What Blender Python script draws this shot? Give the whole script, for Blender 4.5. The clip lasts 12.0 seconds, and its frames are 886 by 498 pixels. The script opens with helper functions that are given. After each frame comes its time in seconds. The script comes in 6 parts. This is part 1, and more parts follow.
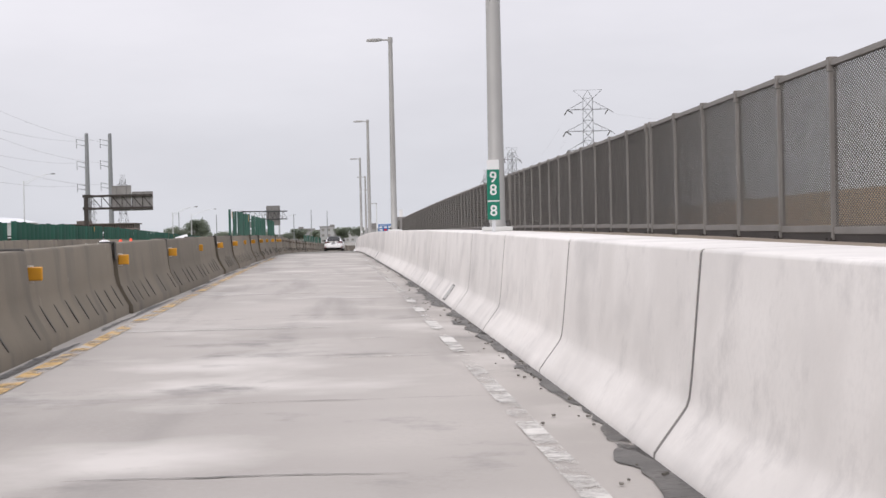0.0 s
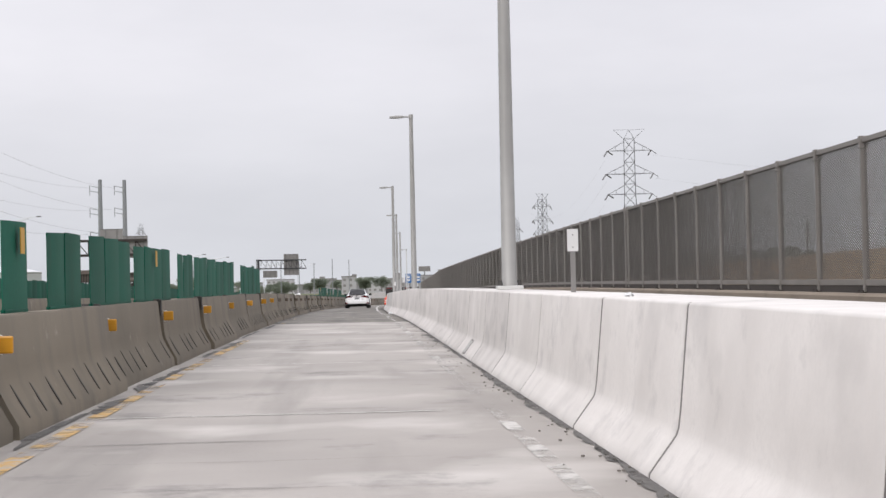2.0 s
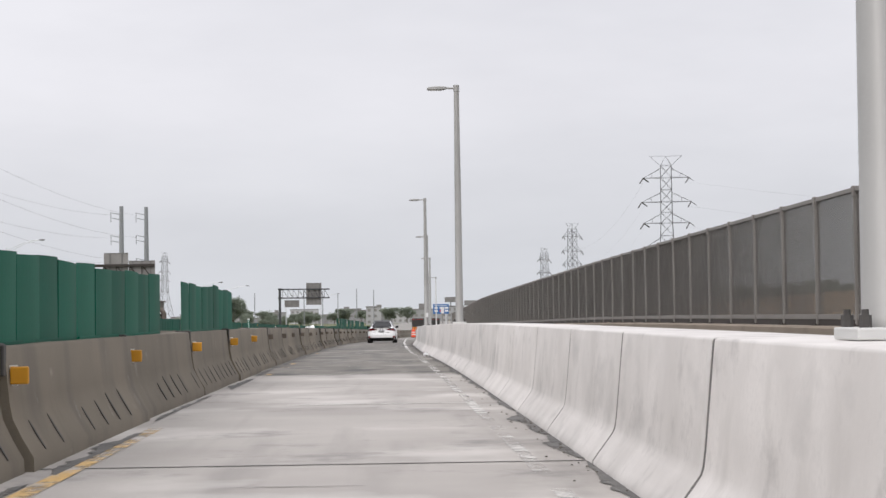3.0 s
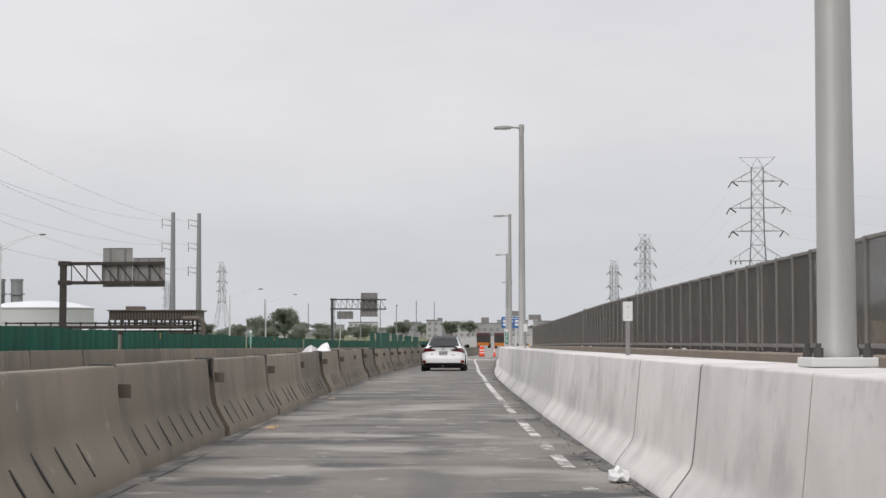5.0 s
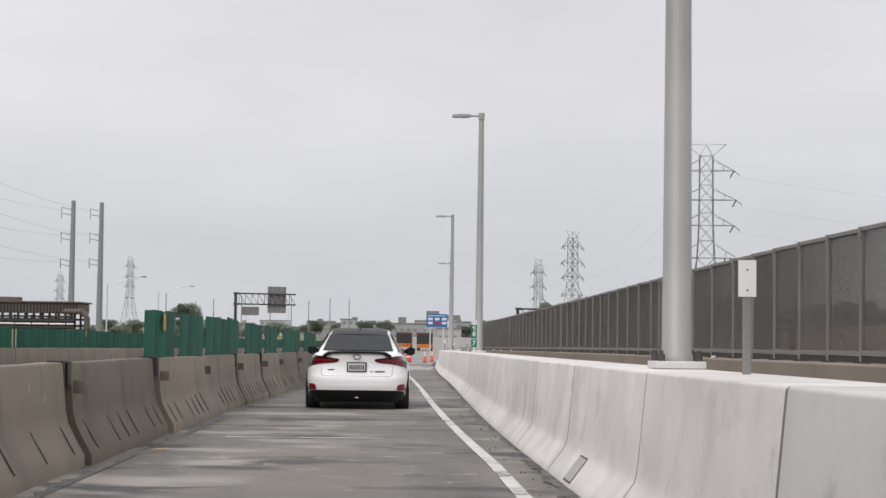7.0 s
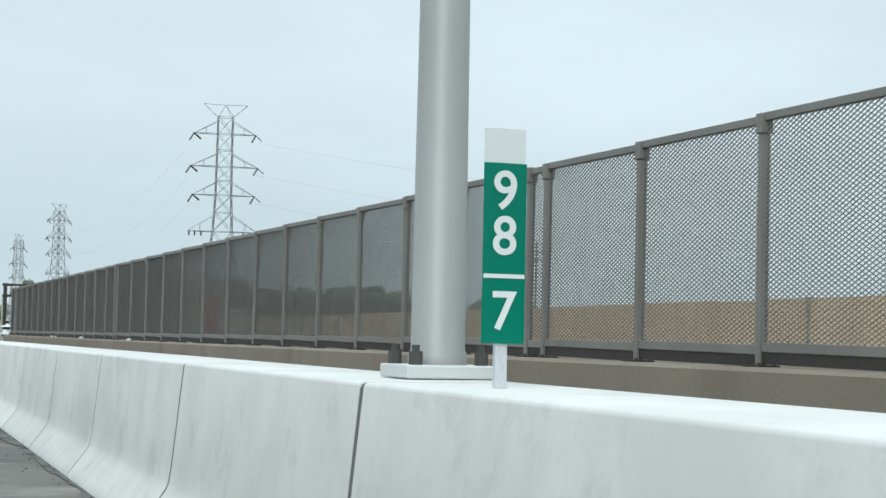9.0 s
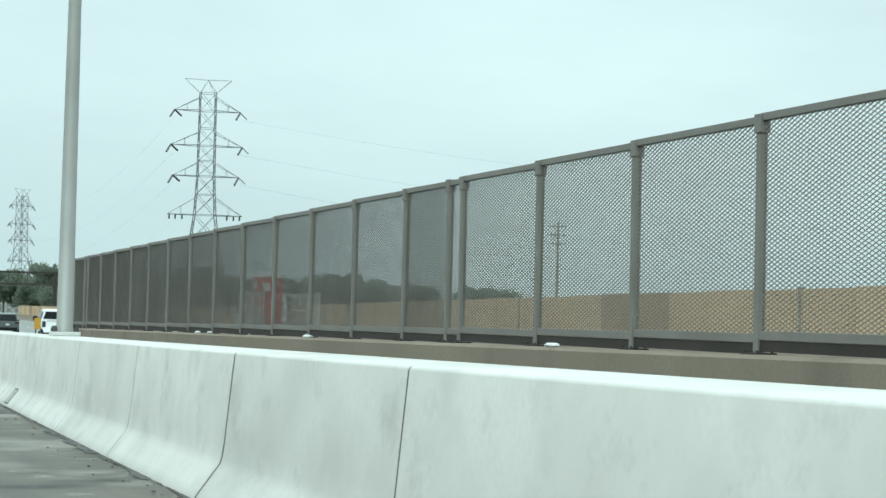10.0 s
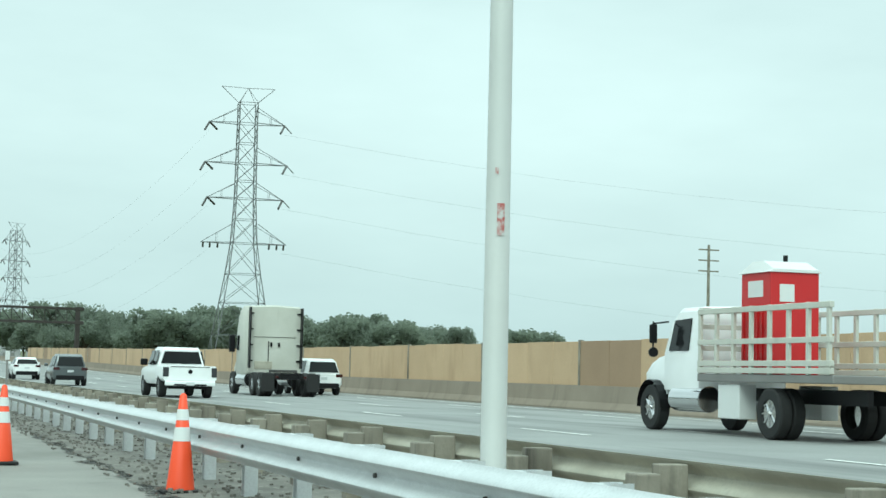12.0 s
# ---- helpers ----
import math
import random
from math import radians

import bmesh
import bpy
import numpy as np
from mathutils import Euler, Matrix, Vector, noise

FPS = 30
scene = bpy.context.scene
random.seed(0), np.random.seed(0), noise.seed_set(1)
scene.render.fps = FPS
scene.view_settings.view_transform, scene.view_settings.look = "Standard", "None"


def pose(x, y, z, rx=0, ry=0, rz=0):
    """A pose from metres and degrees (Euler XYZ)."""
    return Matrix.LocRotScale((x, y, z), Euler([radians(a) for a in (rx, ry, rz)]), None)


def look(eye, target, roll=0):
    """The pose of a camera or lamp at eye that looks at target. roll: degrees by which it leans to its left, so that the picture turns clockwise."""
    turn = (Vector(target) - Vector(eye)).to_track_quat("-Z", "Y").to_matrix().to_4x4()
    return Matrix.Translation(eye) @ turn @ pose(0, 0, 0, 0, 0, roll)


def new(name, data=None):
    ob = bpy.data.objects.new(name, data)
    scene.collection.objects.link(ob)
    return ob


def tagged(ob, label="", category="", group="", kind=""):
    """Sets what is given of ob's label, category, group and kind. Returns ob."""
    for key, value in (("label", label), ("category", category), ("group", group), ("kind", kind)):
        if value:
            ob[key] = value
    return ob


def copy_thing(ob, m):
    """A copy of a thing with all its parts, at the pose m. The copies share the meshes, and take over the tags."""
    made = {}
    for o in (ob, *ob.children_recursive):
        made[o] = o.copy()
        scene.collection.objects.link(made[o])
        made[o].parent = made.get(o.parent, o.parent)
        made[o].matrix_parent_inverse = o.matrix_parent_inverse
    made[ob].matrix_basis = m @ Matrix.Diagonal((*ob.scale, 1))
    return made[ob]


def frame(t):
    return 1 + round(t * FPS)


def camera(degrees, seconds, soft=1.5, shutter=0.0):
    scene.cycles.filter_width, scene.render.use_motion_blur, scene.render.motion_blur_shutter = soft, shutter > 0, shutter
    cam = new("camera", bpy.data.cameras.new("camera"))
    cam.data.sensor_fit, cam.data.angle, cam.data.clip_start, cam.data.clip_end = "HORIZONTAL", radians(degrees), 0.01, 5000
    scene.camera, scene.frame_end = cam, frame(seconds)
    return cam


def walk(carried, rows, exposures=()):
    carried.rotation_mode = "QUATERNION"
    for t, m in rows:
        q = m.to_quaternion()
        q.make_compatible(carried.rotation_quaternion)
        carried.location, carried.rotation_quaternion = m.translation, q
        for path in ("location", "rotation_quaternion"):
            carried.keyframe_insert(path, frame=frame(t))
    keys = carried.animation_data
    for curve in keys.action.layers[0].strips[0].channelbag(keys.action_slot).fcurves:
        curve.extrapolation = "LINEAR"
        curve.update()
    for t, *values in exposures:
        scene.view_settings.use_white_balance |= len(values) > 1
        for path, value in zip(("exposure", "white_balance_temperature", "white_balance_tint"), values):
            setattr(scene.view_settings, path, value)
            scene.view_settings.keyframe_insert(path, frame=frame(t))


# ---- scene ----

# ---------------------------------------------------------------- the road's line and the camera
ROAD_X = [0.022, 0.047, -0.048, -0.058, -0.115, 0.157, 1.138, 2.136, 3.517, 5.715, 7.752, 9.790, 11.827]
ROAD_Z = [-0.245, -0.033, 0.035, -0.018, -0.250, -0.510, -0.813, -1.145, -1.457, -1.750, -2.000, -2.200, -2.350]
PATH = [  # seconds, offset across the lane, way along the road, turn, tilt, lean
    (0.0, -0.013, -26.28, -3.68, -0.56, -1.22),
    (0.5, -0.061, -17.41, -3.56, -1.48, -0.95),
    (1.0, -0.122, -8.40, -3.77, -0.90, -1.22),
    (1.5, -0.132, -0.77, -3.58, 0.33, -1.41),
    (2.0, -0.197, 7.87, -2.97, 1.17, -1.19),
    (2.5, -0.155, 16.33, -2.44, 1.81, -0.87),
    (4.5, -0.122, 53.33, -0.86, 2.69, -0.53),
    (5.0, -0.170, 62.82, 0.00, 2.76, -0.05),
    (5.5, -0.127, 72.33, 0.58, 3.40, 0.42),
    (6.0, -0.052, 82.06, 0.66, 3.92, 1.00),
    (6.5, -0.098, 91.80, -0.26, 3.55, 0.96),
    (7.0, -0.145, 101.12, -2.88, 2.81, 0.80),
    (7.5, -0.178, 111.31, -8.01, 2.36, 1.14),
    (7.7, -0.232, 115.35, -10.71, 2.26, 1.29),
    (8.0, 0.120, 121.40, -14.30, 2.30, 1.35),
    (8.4, 0.560, 129.50, -17.90, 2.42, 1.40),
    (8.75, 0.480, 136.55, -20.00, 2.55, 1.47),
    (9.3, -0.685, 147.64, -21.19, 2.70, 1.54),
    (9.5, -0.712, 151.73, -21.44, 2.78, 1.82),
    (10.0, -0.897, 161.52, -22.29, 2.28, 1.40),
    (10.5, -1.022, 171.85, -23.28, 1.90, 2.36),
    (11.0, -1.386, 182.38, -23.88, 1.78, 2.79),
    (11.5, -1.463, 193.15, -23.81, 2.04, 2.40),
    (12.0, -1.342, 203.90, -22.96, 3.83, 1.45),
]
LENS = 29.856
EXPOSURES = [(0.0, -0.26, 6400, 15), (2.7, -0.28, 6400, 13), (4.4, -0.41, 6460, 12), (7.7, -0.41, 6460, 12), (9.3, -0.24, 5650, -10), (10.0, -0.18, 5670, -17), (12.0, -0.14, 5680, -21)]
SKY_LOW, SKY_HIGH, ZENITH = (8.5, 8.55, 8.85), (11.0, 11.0, 11.25), 2.2
SUN = 1.5
LAMPS_Y = (-40.5, -4.05, 32.4, 72.4, 113.5, 148.2, 184.3)
CONES = ((1.53, 218.9), (0.26, 223.6), (0.5, 232.0), (-4.9, 14.0), (-4.4, 8.0))

EYE = 1.12


def along(v, y):
    """Value of a smooth curve with a knot every 30 m from -30 m on."""
    last = -30 + 30 * (len(v) - 1)
    if y <= -30:
        return v[0] + (y + 30) * (v[1] - v[0]) / 30
    if y >= last:
        return v[-1] + (y - last) * (v[-1] - v[-2]) / 30
    i = int((y + 30) // 30)
    s = (y + 30) / 30 - i
    p1, p2 = v[i], v[i + 1]
    p0 = v[i - 1] if i > 0 else 2 * p1 - p2
    p3 = v[i + 2] if i + 2 < len(v) else 2 * p2 - p1
    return p1 + 0.5 * s * (p2 - p0 + s * (2 * p0 - 5 * p1 + 4 * p2 - p3 + s * (3 * (p1 - p2) + p3 - p0)))


def RX(y):
    return along(ROAD_X, y)


def RZ(y):
    return along(ROAD_Z, y) if y < 330 else -2.35


def spot(x, y, z=0.0, turn=0.0):
    """A pose on the road: x across, y along, z above it, facing along the road."""
    d = 0.5
    head = math.degrees(math.atan2(RX(y + d) - RX(y - d), 2 * d))
    tilt = math.degrees(math.atan2(RZ(y + d) - RZ(y - d), 2 * d))
    return pose(RX(y) + x, y, RZ(y) + z, tilt, 0, turn - head)


cam = camera(LENS, 12.0)
walk(cam, [(t, pose(RX(y) + x, y, RZ(y) + EYE, 90 + tilt, 0, turn) @ pose(0, 0, 0, 0, 0, lean))
           for t, x, y, turn, tilt, lean in PATH],
     exposures=EXPOSURES)

# ---------------------------------------------------------------- sky and sun
world = bpy.data.worlds.new("overcast_sky")
scene.world = world
world.use_nodes = True
wn, wl = world.node_tree.nodes, world.node_tree.links
sky = wn.new("ShaderNodeTexSky")
sky.sky_type, sky.sun_disc = "NISHITA", False
sky.sun_elevation, sky.sun_rotation = radians(40), radians(-148)
sky.dust_density, sky.air_density, sky.altitude = 4.0, 1.0, 10
tc = wn.new("ShaderNodeTexCoord")
stretch = wn.new("ShaderNodeMapping")
stretch.inputs["Scale"].default_value = (1.0, 1.0, 3.2)
wl.new(tc.outputs["Generated"], stretch.inputs["Vector"])
cloud = wn.new("ShaderNodeTexNoise")
cloud.inputs["Scale"].default_value, cloud.inputs["Detail"].default_value, cloud.inputs["Roughness"].default_value = 1.8, 6.0, 0.55
wl.new(stretch.outputs["Vector"], cloud.inputs["Vector"])
tone = wn.new("ShaderNodeValToRGB")
tone.color_ramp.elements[0].position, tone.color_ramp.elements[0].color = 0.30, (*SKY_LOW, 1)
tone.color_ramp.elements[1].position, tone.color_ramp.elements[1].color = 0.70, (*SKY_HIGH, 1)
wl.new(cloud.outputs["Fac"], tone.inputs["Fac"])
# an overcast sky grows brighter towards the zenith
split = wn.new("ShaderNodeSeparateXYZ")
wl.new(tc.outputs["Generated"], split.inputs["Vector"])
rise = wn.new("ShaderNodeMapRange")
rise.inputs["From Min"].default_value, rise.inputs["From Max"].default_value = 0.30, 1.0
rise.inputs["To Min"].default_value, rise.inputs["To Max"].default_value = 1.0, ZENITH
wl.new(split.outputs["Z"], rise.inputs["Value"])
lift = wn.new("ShaderNodeVectorMath")
lift.operation = "SCALE"
wl.new(tone.outputs["Color"], lift.inputs[0])
wl.new(rise.outputs["Result"], lift.inputs["Scale"])
# and a little dimmer and greener in the haze over the horizon
haze = wn.new("ShaderNodeValToRGB")
haze.color_ramp.elements[0].position, haze.color_ramp.elements[0].color = 0.0, (0.86, 0.89, 0.895, 1)
haze.color_ramp.elements[1].position, haze.color_ramp.elements[1].color = 0.13, (1, 1, 1, 1)
wl.new(split.outputs["Z"], haze.inputs["Fac"])
dim = wn.new("ShaderNodeVectorMath")
dim.operation = "MULTIPLY"
wl.new(lift.outputs["Vector"], dim.inputs[0])
wl.new(haze.outputs["Color"], dim.inputs[1])
veil = wn.new("ShaderNodeMix")
veil.data_type = "RGBA"
veil.inputs["Factor"].default_value = 0.93
wl.new(sky.outputs["Color"], veil.inputs["A"])
wl.new(dim.outputs["Vector"], veil.inputs["B"])
back = wn["Background"]
wl.new(veil.outputs["Result"], back.inputs["Color"])
back.inputs["Strength"].default_value = 0.1

sun_data = bpy.data.lights.new("sun", "SUN")
sun_data.energy, sun_data.angle, sun_data.color = SUN, radians(25), (1.0, 0.97, 0.93)
sun = new("sun", sun_data)
sun.matrix_world = look((0, 0, 60), (38, 62, 0))

# ---------------------------------------------------------------- materials


def material(name, base, rough=0.7, metal=0.0, second=None, scale=3.0, mix=0.5, bump=0.15, grain=60.0, streak=None,
             coat=0.0, pieces=0.0, fleck=0.6, spots=None, shine=0.5):
    """A surface of two colours mottled at a large scale, with fine grain, relief, upright streaks and stains."""
    m = bpy.data.materials.new(name)
    m.use_nodes = True
    n, l = m.node_tree.nodes, m.node_tree.links
    b = n["Principled BSDF"]
    b.inputs["Roughness"].default_value, b.inputs["Metallic"].default_value = rough, metal
    b.inputs["Coat Weight"].default_value = coat
    b.inputs["Specular IOR Level"].default_value = shine
    b.inputs["Coat Roughness"].default_value = 0.06
    co = n.new("ShaderNodeTexCoord")
    geo = n.new("ShaderNodeNewGeometry")
    big = n.new("ShaderNodeTexNoise")
    big.inputs["Scale"].default_value, big.inputs["Detail"].default_value = scale, 6
    l.new(geo.outputs["Position"], big.inputs["Vector"])
    ramp = n.new("ShaderNodeValToRGB")
    ramp.color_ramp.elements[0].position, ramp.color_ramp.elements[1].position = 0.5 - mix * 0.4, 0.5 + mix * 0.4
    ramp.color_ramp.elements[0].color, ramp.color_ramp.elements[1].color = (*base, 1), (*(second or [c * 0.8 for c in base]), 1)
    l.new(big.outputs["Fac"], ramp.inputs["Fac"])
    colour = ramp.outputs["Color"]
    fine = n.new("ShaderNodeTexNoise")
    fine.inputs["Scale"].default_value, fine.inputs["Detail"].default_value = grain, 4
    l.new(geo.outputs["Position"], fine.inputs["Vector"])

    def darken(colour, fac, low, high, dark):
        mr = n.new("ShaderNodeMapRange")
        mr.inputs["From Min"].default_value, mr.inputs["From Max"].default_value = low, high
        l.new(fac, mr.inputs["Value"])
        mx = n.new("ShaderNodeMix")
        mx.data_type = "RGBA"
        l.new(mr.outputs["Result"], mx.inputs["Factor"])
        l.new(colour, mx.inputs["A"])
        mx.inputs["B"].default_value = (*dark, 1)
        return mx.outputs["Result"]

    colour = darken(colour, fine.outputs["Fac"], 0.45, 0.95, [c * (1 - 0.5 * fleck) for c in base])
    for st_one in ([] if not streak else streak if isinstance(streak, list) else [streak]):
        sm = n.new("ShaderNodeMapping")
        sm.inputs["Scale"].default_value = st_one[1]
        l.new(geo.outputs["Position"], sm.inputs["Vector"])
        st = n.new("ShaderNodeTexNoise")
        st.inputs["Scale"].default_value, st.inputs["Detail"].default_value = 1.0, 5
        l.new(sm.outputs["Vector"], st.inputs["Vector"])
        colour = darken(colour, st.outputs["Fac"], st_one[2], st_one[3], st_one[0])
    if spots:
        sp = n.new("ShaderNodeTexNoise")
        sp.inputs["Scale"].default_value, sp.inputs["Detail"].default_value, sp.inputs["Roughness"].default_value = spots[1], 8, 0.7
        l.new(geo.outputs["Position"], sp.inputs["Vector"])
        colour = darken(colour, sp.outputs["Fac"], spots[2], spots[3], spots[0])
    if pieces:
        oi = n.new("ShaderNodeObjectInfo")
        mr = n.new("ShaderNodeMapRange")
        mr.inputs["To Min"].default_value, mr.inputs["To Max"].default_value = 1 - pieces, 1 + pieces
        l.new(oi.outputs["Random"], mr.inputs["Value"])
        vm = n.new("ShaderNodeVectorMath")
        vm.operation = "SCALE"
        l.new(colour, vm.inputs[0])
        l.new(mr.outputs["Result"], vm.inputs["Scale"])
        colour = vm.outputs["Vector"]
    l.new(colour, b.inputs["Base Color"])
    if bump:
        bp = n.new("ShaderNodeBump")
        bp.inputs["Strength"].default_value, bp.inputs["Distance"].default_value = bump, 0.01
        l.new(fine.outputs["Fac"], bp.inputs["Height"])
        l.new(bp.outputs["Normal"], b.inputs["Normal"])
    return m


def plain(name, base, rough=0.5, metal=0.0, coat=0.0, shine=0.5):
    return material(name, base, rough, metal, [c * 0.93 for c in base], 1.5, 0.6, 0.0, 40, coat=coat, fleck=0.1, shine=shine)


M_NEW = material("pale_concrete", (0.65, 0.62, 0.592), 0.85, 0, (0.555, 0.528, 0.502), 1.3, 0.34, 0.08, 30, fleck=0.25,
                 streak=[((0.50, 0.475, 0.45), (2.6, 2.6, 1.3), 0.56, 0.85), ((0.40, 0.385, 0.37), (0.9, 0.9, 1.6), 0.56, 0.80)],
                 pieces=0.05, spots=((0.40, 0.38, 0.365), 2.2, 0.55, 0.78))
M_NEW_CLEAN = material("clean_pale_concrete", (0.69, 0.662, 0.63), 0.85, 0, (0.61, 0.583, 0.553), 1.5, 0.34, 0.08, 30, fleck=0.2,
                       streak=[((0.58, 0.555, 0.53), (2.4, 2.4, 1.5), 0.56, 0.85), ((0.50, 0.48, 0.46), (0.9, 0.9, 1.6), 0.56, 0.80)],
                       pieces=0.04, spots=((0.46, 0.44, 0.425), 2.2, 0.54, 0.80))
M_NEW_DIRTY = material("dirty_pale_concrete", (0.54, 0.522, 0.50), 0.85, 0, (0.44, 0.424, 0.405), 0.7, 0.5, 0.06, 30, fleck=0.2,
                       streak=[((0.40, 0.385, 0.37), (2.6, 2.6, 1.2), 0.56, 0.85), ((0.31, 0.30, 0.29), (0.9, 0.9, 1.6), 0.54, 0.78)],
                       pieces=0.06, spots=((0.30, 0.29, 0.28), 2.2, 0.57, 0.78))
M_OLD = material("weathered_concrete", (0.205, 0.175, 0.132), 0.9, 0, (0.142, 0.122, 0.092), 0.9, 0.7, 0.15, 40, fleck=0.35,
                 streak=((0.10, 0.088, 0.075), (1.8, 1.8, 0.35), 0.52, 0.82), pieces=0.22, spots=((0.33, 0.30, 0.26), 2.2, 0.62, 0.78))
M_PARAPET = material("tan_concrete", (0.30, 0.25, 0.195), 0.9, 0, (0.22, 0.18, 0.14), 0.6, 0.7, 0.3, 35,
                     streak=((0.16, 0.13, 0.10), (1.4, 1.4, 0.25), 0.55, 0.85))
M_DECK = material("pale_deck_concrete", (0.42, 0.39, 0.36), 0.75, 0, (0.30, 0.278, 0.255), 0.35, 0.5, 0.12, 30, fleck=0.35, shine=0.3,
                  streak=[((0.22, 0.205, 0.19), (1.3, 0.10, 1.0), 0.52, 0.80), ((0.52, 0.492, 0.46), (0.5, 0.45, 1.0), 0.54, 0.72)],
                  spots=((0.19, 0.18, 0.17), 0.55, 0.56, 0.72))
M_DECK_OLD = material("grey_worn_deck_concrete", (0.176, 0.158, 0.133), 0.62, 0, (0.110, 0.099, 0.083), 0.5, 0.40, 0.12, 30, fleck=0.35, shine=0.3,
                      streak=[((0.075, 0.07, 0.063), (1.5, 0.09, 1.0), 0.50, 0.78), ((0.27, 0.25, 0.222), (0.5, 0.6, 1.0), 0.54, 0.66),
                              ((0.05, 0.047, 0.042), (0.6, 0.9, 2.0), 0.54, 0.63)],
                      spots=((0.29, 0.275, 0.25), 2.2, 0.58, 0.68))
M_PAVE = material("pale_worn_asphalt", (0.30, 0.285, 0.26), 0.85, 0, (0.22, 0.21, 0.19), 0.6, 0.5, 0.3, 50,
                  streak=((0.15, 0.145, 0.13), (0.6, 0.25, 1.0), 0.55, 0.8), spots=((0.12, 0.11, 0.10), 1.2, 0.62, 0.74))
M_SOOT = material("black_grit", (0.035, 0.033, 0.03), 0.9, 0, (0.07, 0.065, 0.06), 6, 0.5, 0.6, 25, spots=((0.25, 0.24, 0.22), 14, 0.64, 0.68))
M_PATCH = material("dark_patch_asphalt", (0.20, 0.193, 0.176), 0.85, 0, (0.14, 0.134, 0.122), 1.1, 0.5, 0.4, 40,
                   streak=((0.075, 0.072, 0.066), (0.8, 0.5, 1.0), 0.55, 0.72), spots=((0.22, 0.215, 0.195), 0.8, 0.60, 0.72))
M_COVER = plain("dull_steel_cover", (0.40, 0.39, 0.37), 0.6, 0.2)
M_ASPHALT = material("grey_asphalt", (0.31, 0.31, 0.30), 0.85, 0, (0.24, 0.24, 0.232), 0.4, 0.6, 0.4, 50,
                     streak=((0.12, 0.12, 0.118), (0.9, 0.08, 1.0), 0.5, 0.8))
M_DIRT = material("gravelly_dirt", (0.235, 0.22, 0.195), 0.95, 0, (0.085, 0.078, 0.068), 1.6, 0.6, 0.8, 18,
                  spots=((0.30, 0.28, 0.25), 7, 0.58, 0.64))
M_LAND = material("dry_grassland", (0.15, 0.15, 0.075), 0.95, 0, (0.10, 0.12, 0.05), 0.05, 0.6, 0.5, 5)
M_GRIME = material("black_gutter_grime", (0.07, 0.066, 0.06), 0.6, 0, (0.13, 0.122, 0.112), 3, 0.5, 0.4, 40)
M_JOINT = material("dark_joint", (0.085, 0.08, 0.075), 0.9, 0, None, 5, 0.5, 0.2)
M_SEAL = material("grey_sealant", (0.19, 0.185, 0.18), 0.8, 0, None, 5, 0.5, 0.2)
M_GALV = material("galvanised_steel", (0.72, 0.73, 0.74), 0.45, 0.4, (0.60, 0.61, 0.62), 4, 0.6, 0.08, 60,
                  spots=((0.25, 0.24, 0.23), 6, 0.68, 0.8))
M_POLE = material("grey_painted_pole", (0.40, 0.395, 0.38), 0.5, 0.25, (0.33, 0.325, 0.31), 1.2, 0.6, 0.02, 70, fleck=0.12,
                  streak=((0.24, 0.235, 0.225), (6, 6, 0.3), 0.6, 0.9))
M_PALEPOLE = material("pale_painted_pole", (0.66, 0.66, 0.64), 0.5, 0.1, (0.56, 0.56, 0.54), 1.2, 0.6, 0.03, 40, fleck=0.2,
                      spots=((0.30, 0.16, 0.12), 7, 0.72, 0.76))
M_FENCE = material("dull_fence_metal", (0.255, 0.237, 0.217), 0.6, 0.2, (0.19, 0.176, 0.16), 2, 0.6, 0.1, 60)
# Light and shade put into the mesh colours: pale strand faces, dark webs.
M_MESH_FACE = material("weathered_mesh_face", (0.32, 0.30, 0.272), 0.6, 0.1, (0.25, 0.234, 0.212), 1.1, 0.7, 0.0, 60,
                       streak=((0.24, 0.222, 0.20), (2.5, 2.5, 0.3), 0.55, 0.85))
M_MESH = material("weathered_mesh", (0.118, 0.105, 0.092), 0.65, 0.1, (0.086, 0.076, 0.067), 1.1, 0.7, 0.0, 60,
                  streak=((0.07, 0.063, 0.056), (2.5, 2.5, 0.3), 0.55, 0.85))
M_GREEN = material("green_screen_plastic", (0.004, 0.105, 0.066), 0.6, 0, (0.003, 0.082, 0.050), 1.0, 0.6, 0.05, 30,
                   streak=((0.015, 0.055, 0.036), (2, 2, 0.4), 0.55, 0.9), pieces=0.18, shine=0.15)
M_YELLOW = plain("faded_yellow", (0.55, 0.30, 0.03), 0.5)
M_AMBER = plain("amber_reflector", (0.60, 0.28, 0.02), 0.3)
M_BROWN = plain("brown_reflector_back", (0.14, 0.11, 0.085), 0.6)
M_WHITE = plain("white_sheet_metal", (0.72, 0.72, 0.71), 0.45)
M_SIGN_GREEN = plain("sign_green", (0.0, 0.17, 0.105), 0.4)
M_SIGN_BLUE = plain("sign_blue", (0.02, 0.13, 0.36), 0.4)
M_SIGN_BACK = material("grey_sign_back", (0.30, 0.29, 0.28), 0.5, 0.4, (0.22, 0.21, 0.20), 0.8, 0.6, 0.05)
M_RUST = material("dark_weathering_steel", (0.030, 0.025, 0.022), 0.8, 0.0, (0.05, 0.041, 0.036), 1.5, 0.6, 0.15)
M_LATTICE = material("grey_lattice_steel", (0.17, 0.173, 0.178), 0.6, 0.3, None, 0.2, 0.5, 0.0)
M_WIRE = plain("wire", (0.34, 0.34, 0.35), 0.6)
M_INSUL = plain("dark_insulator", (0.07, 0.065, 0.06), 0.4)
M_ORANGE = plain("cone_orange", (0.88, 0.085, 0.025), 0.45)
M_BAND = plain("white_band", (0.75, 0.75, 0.74), 0.4)
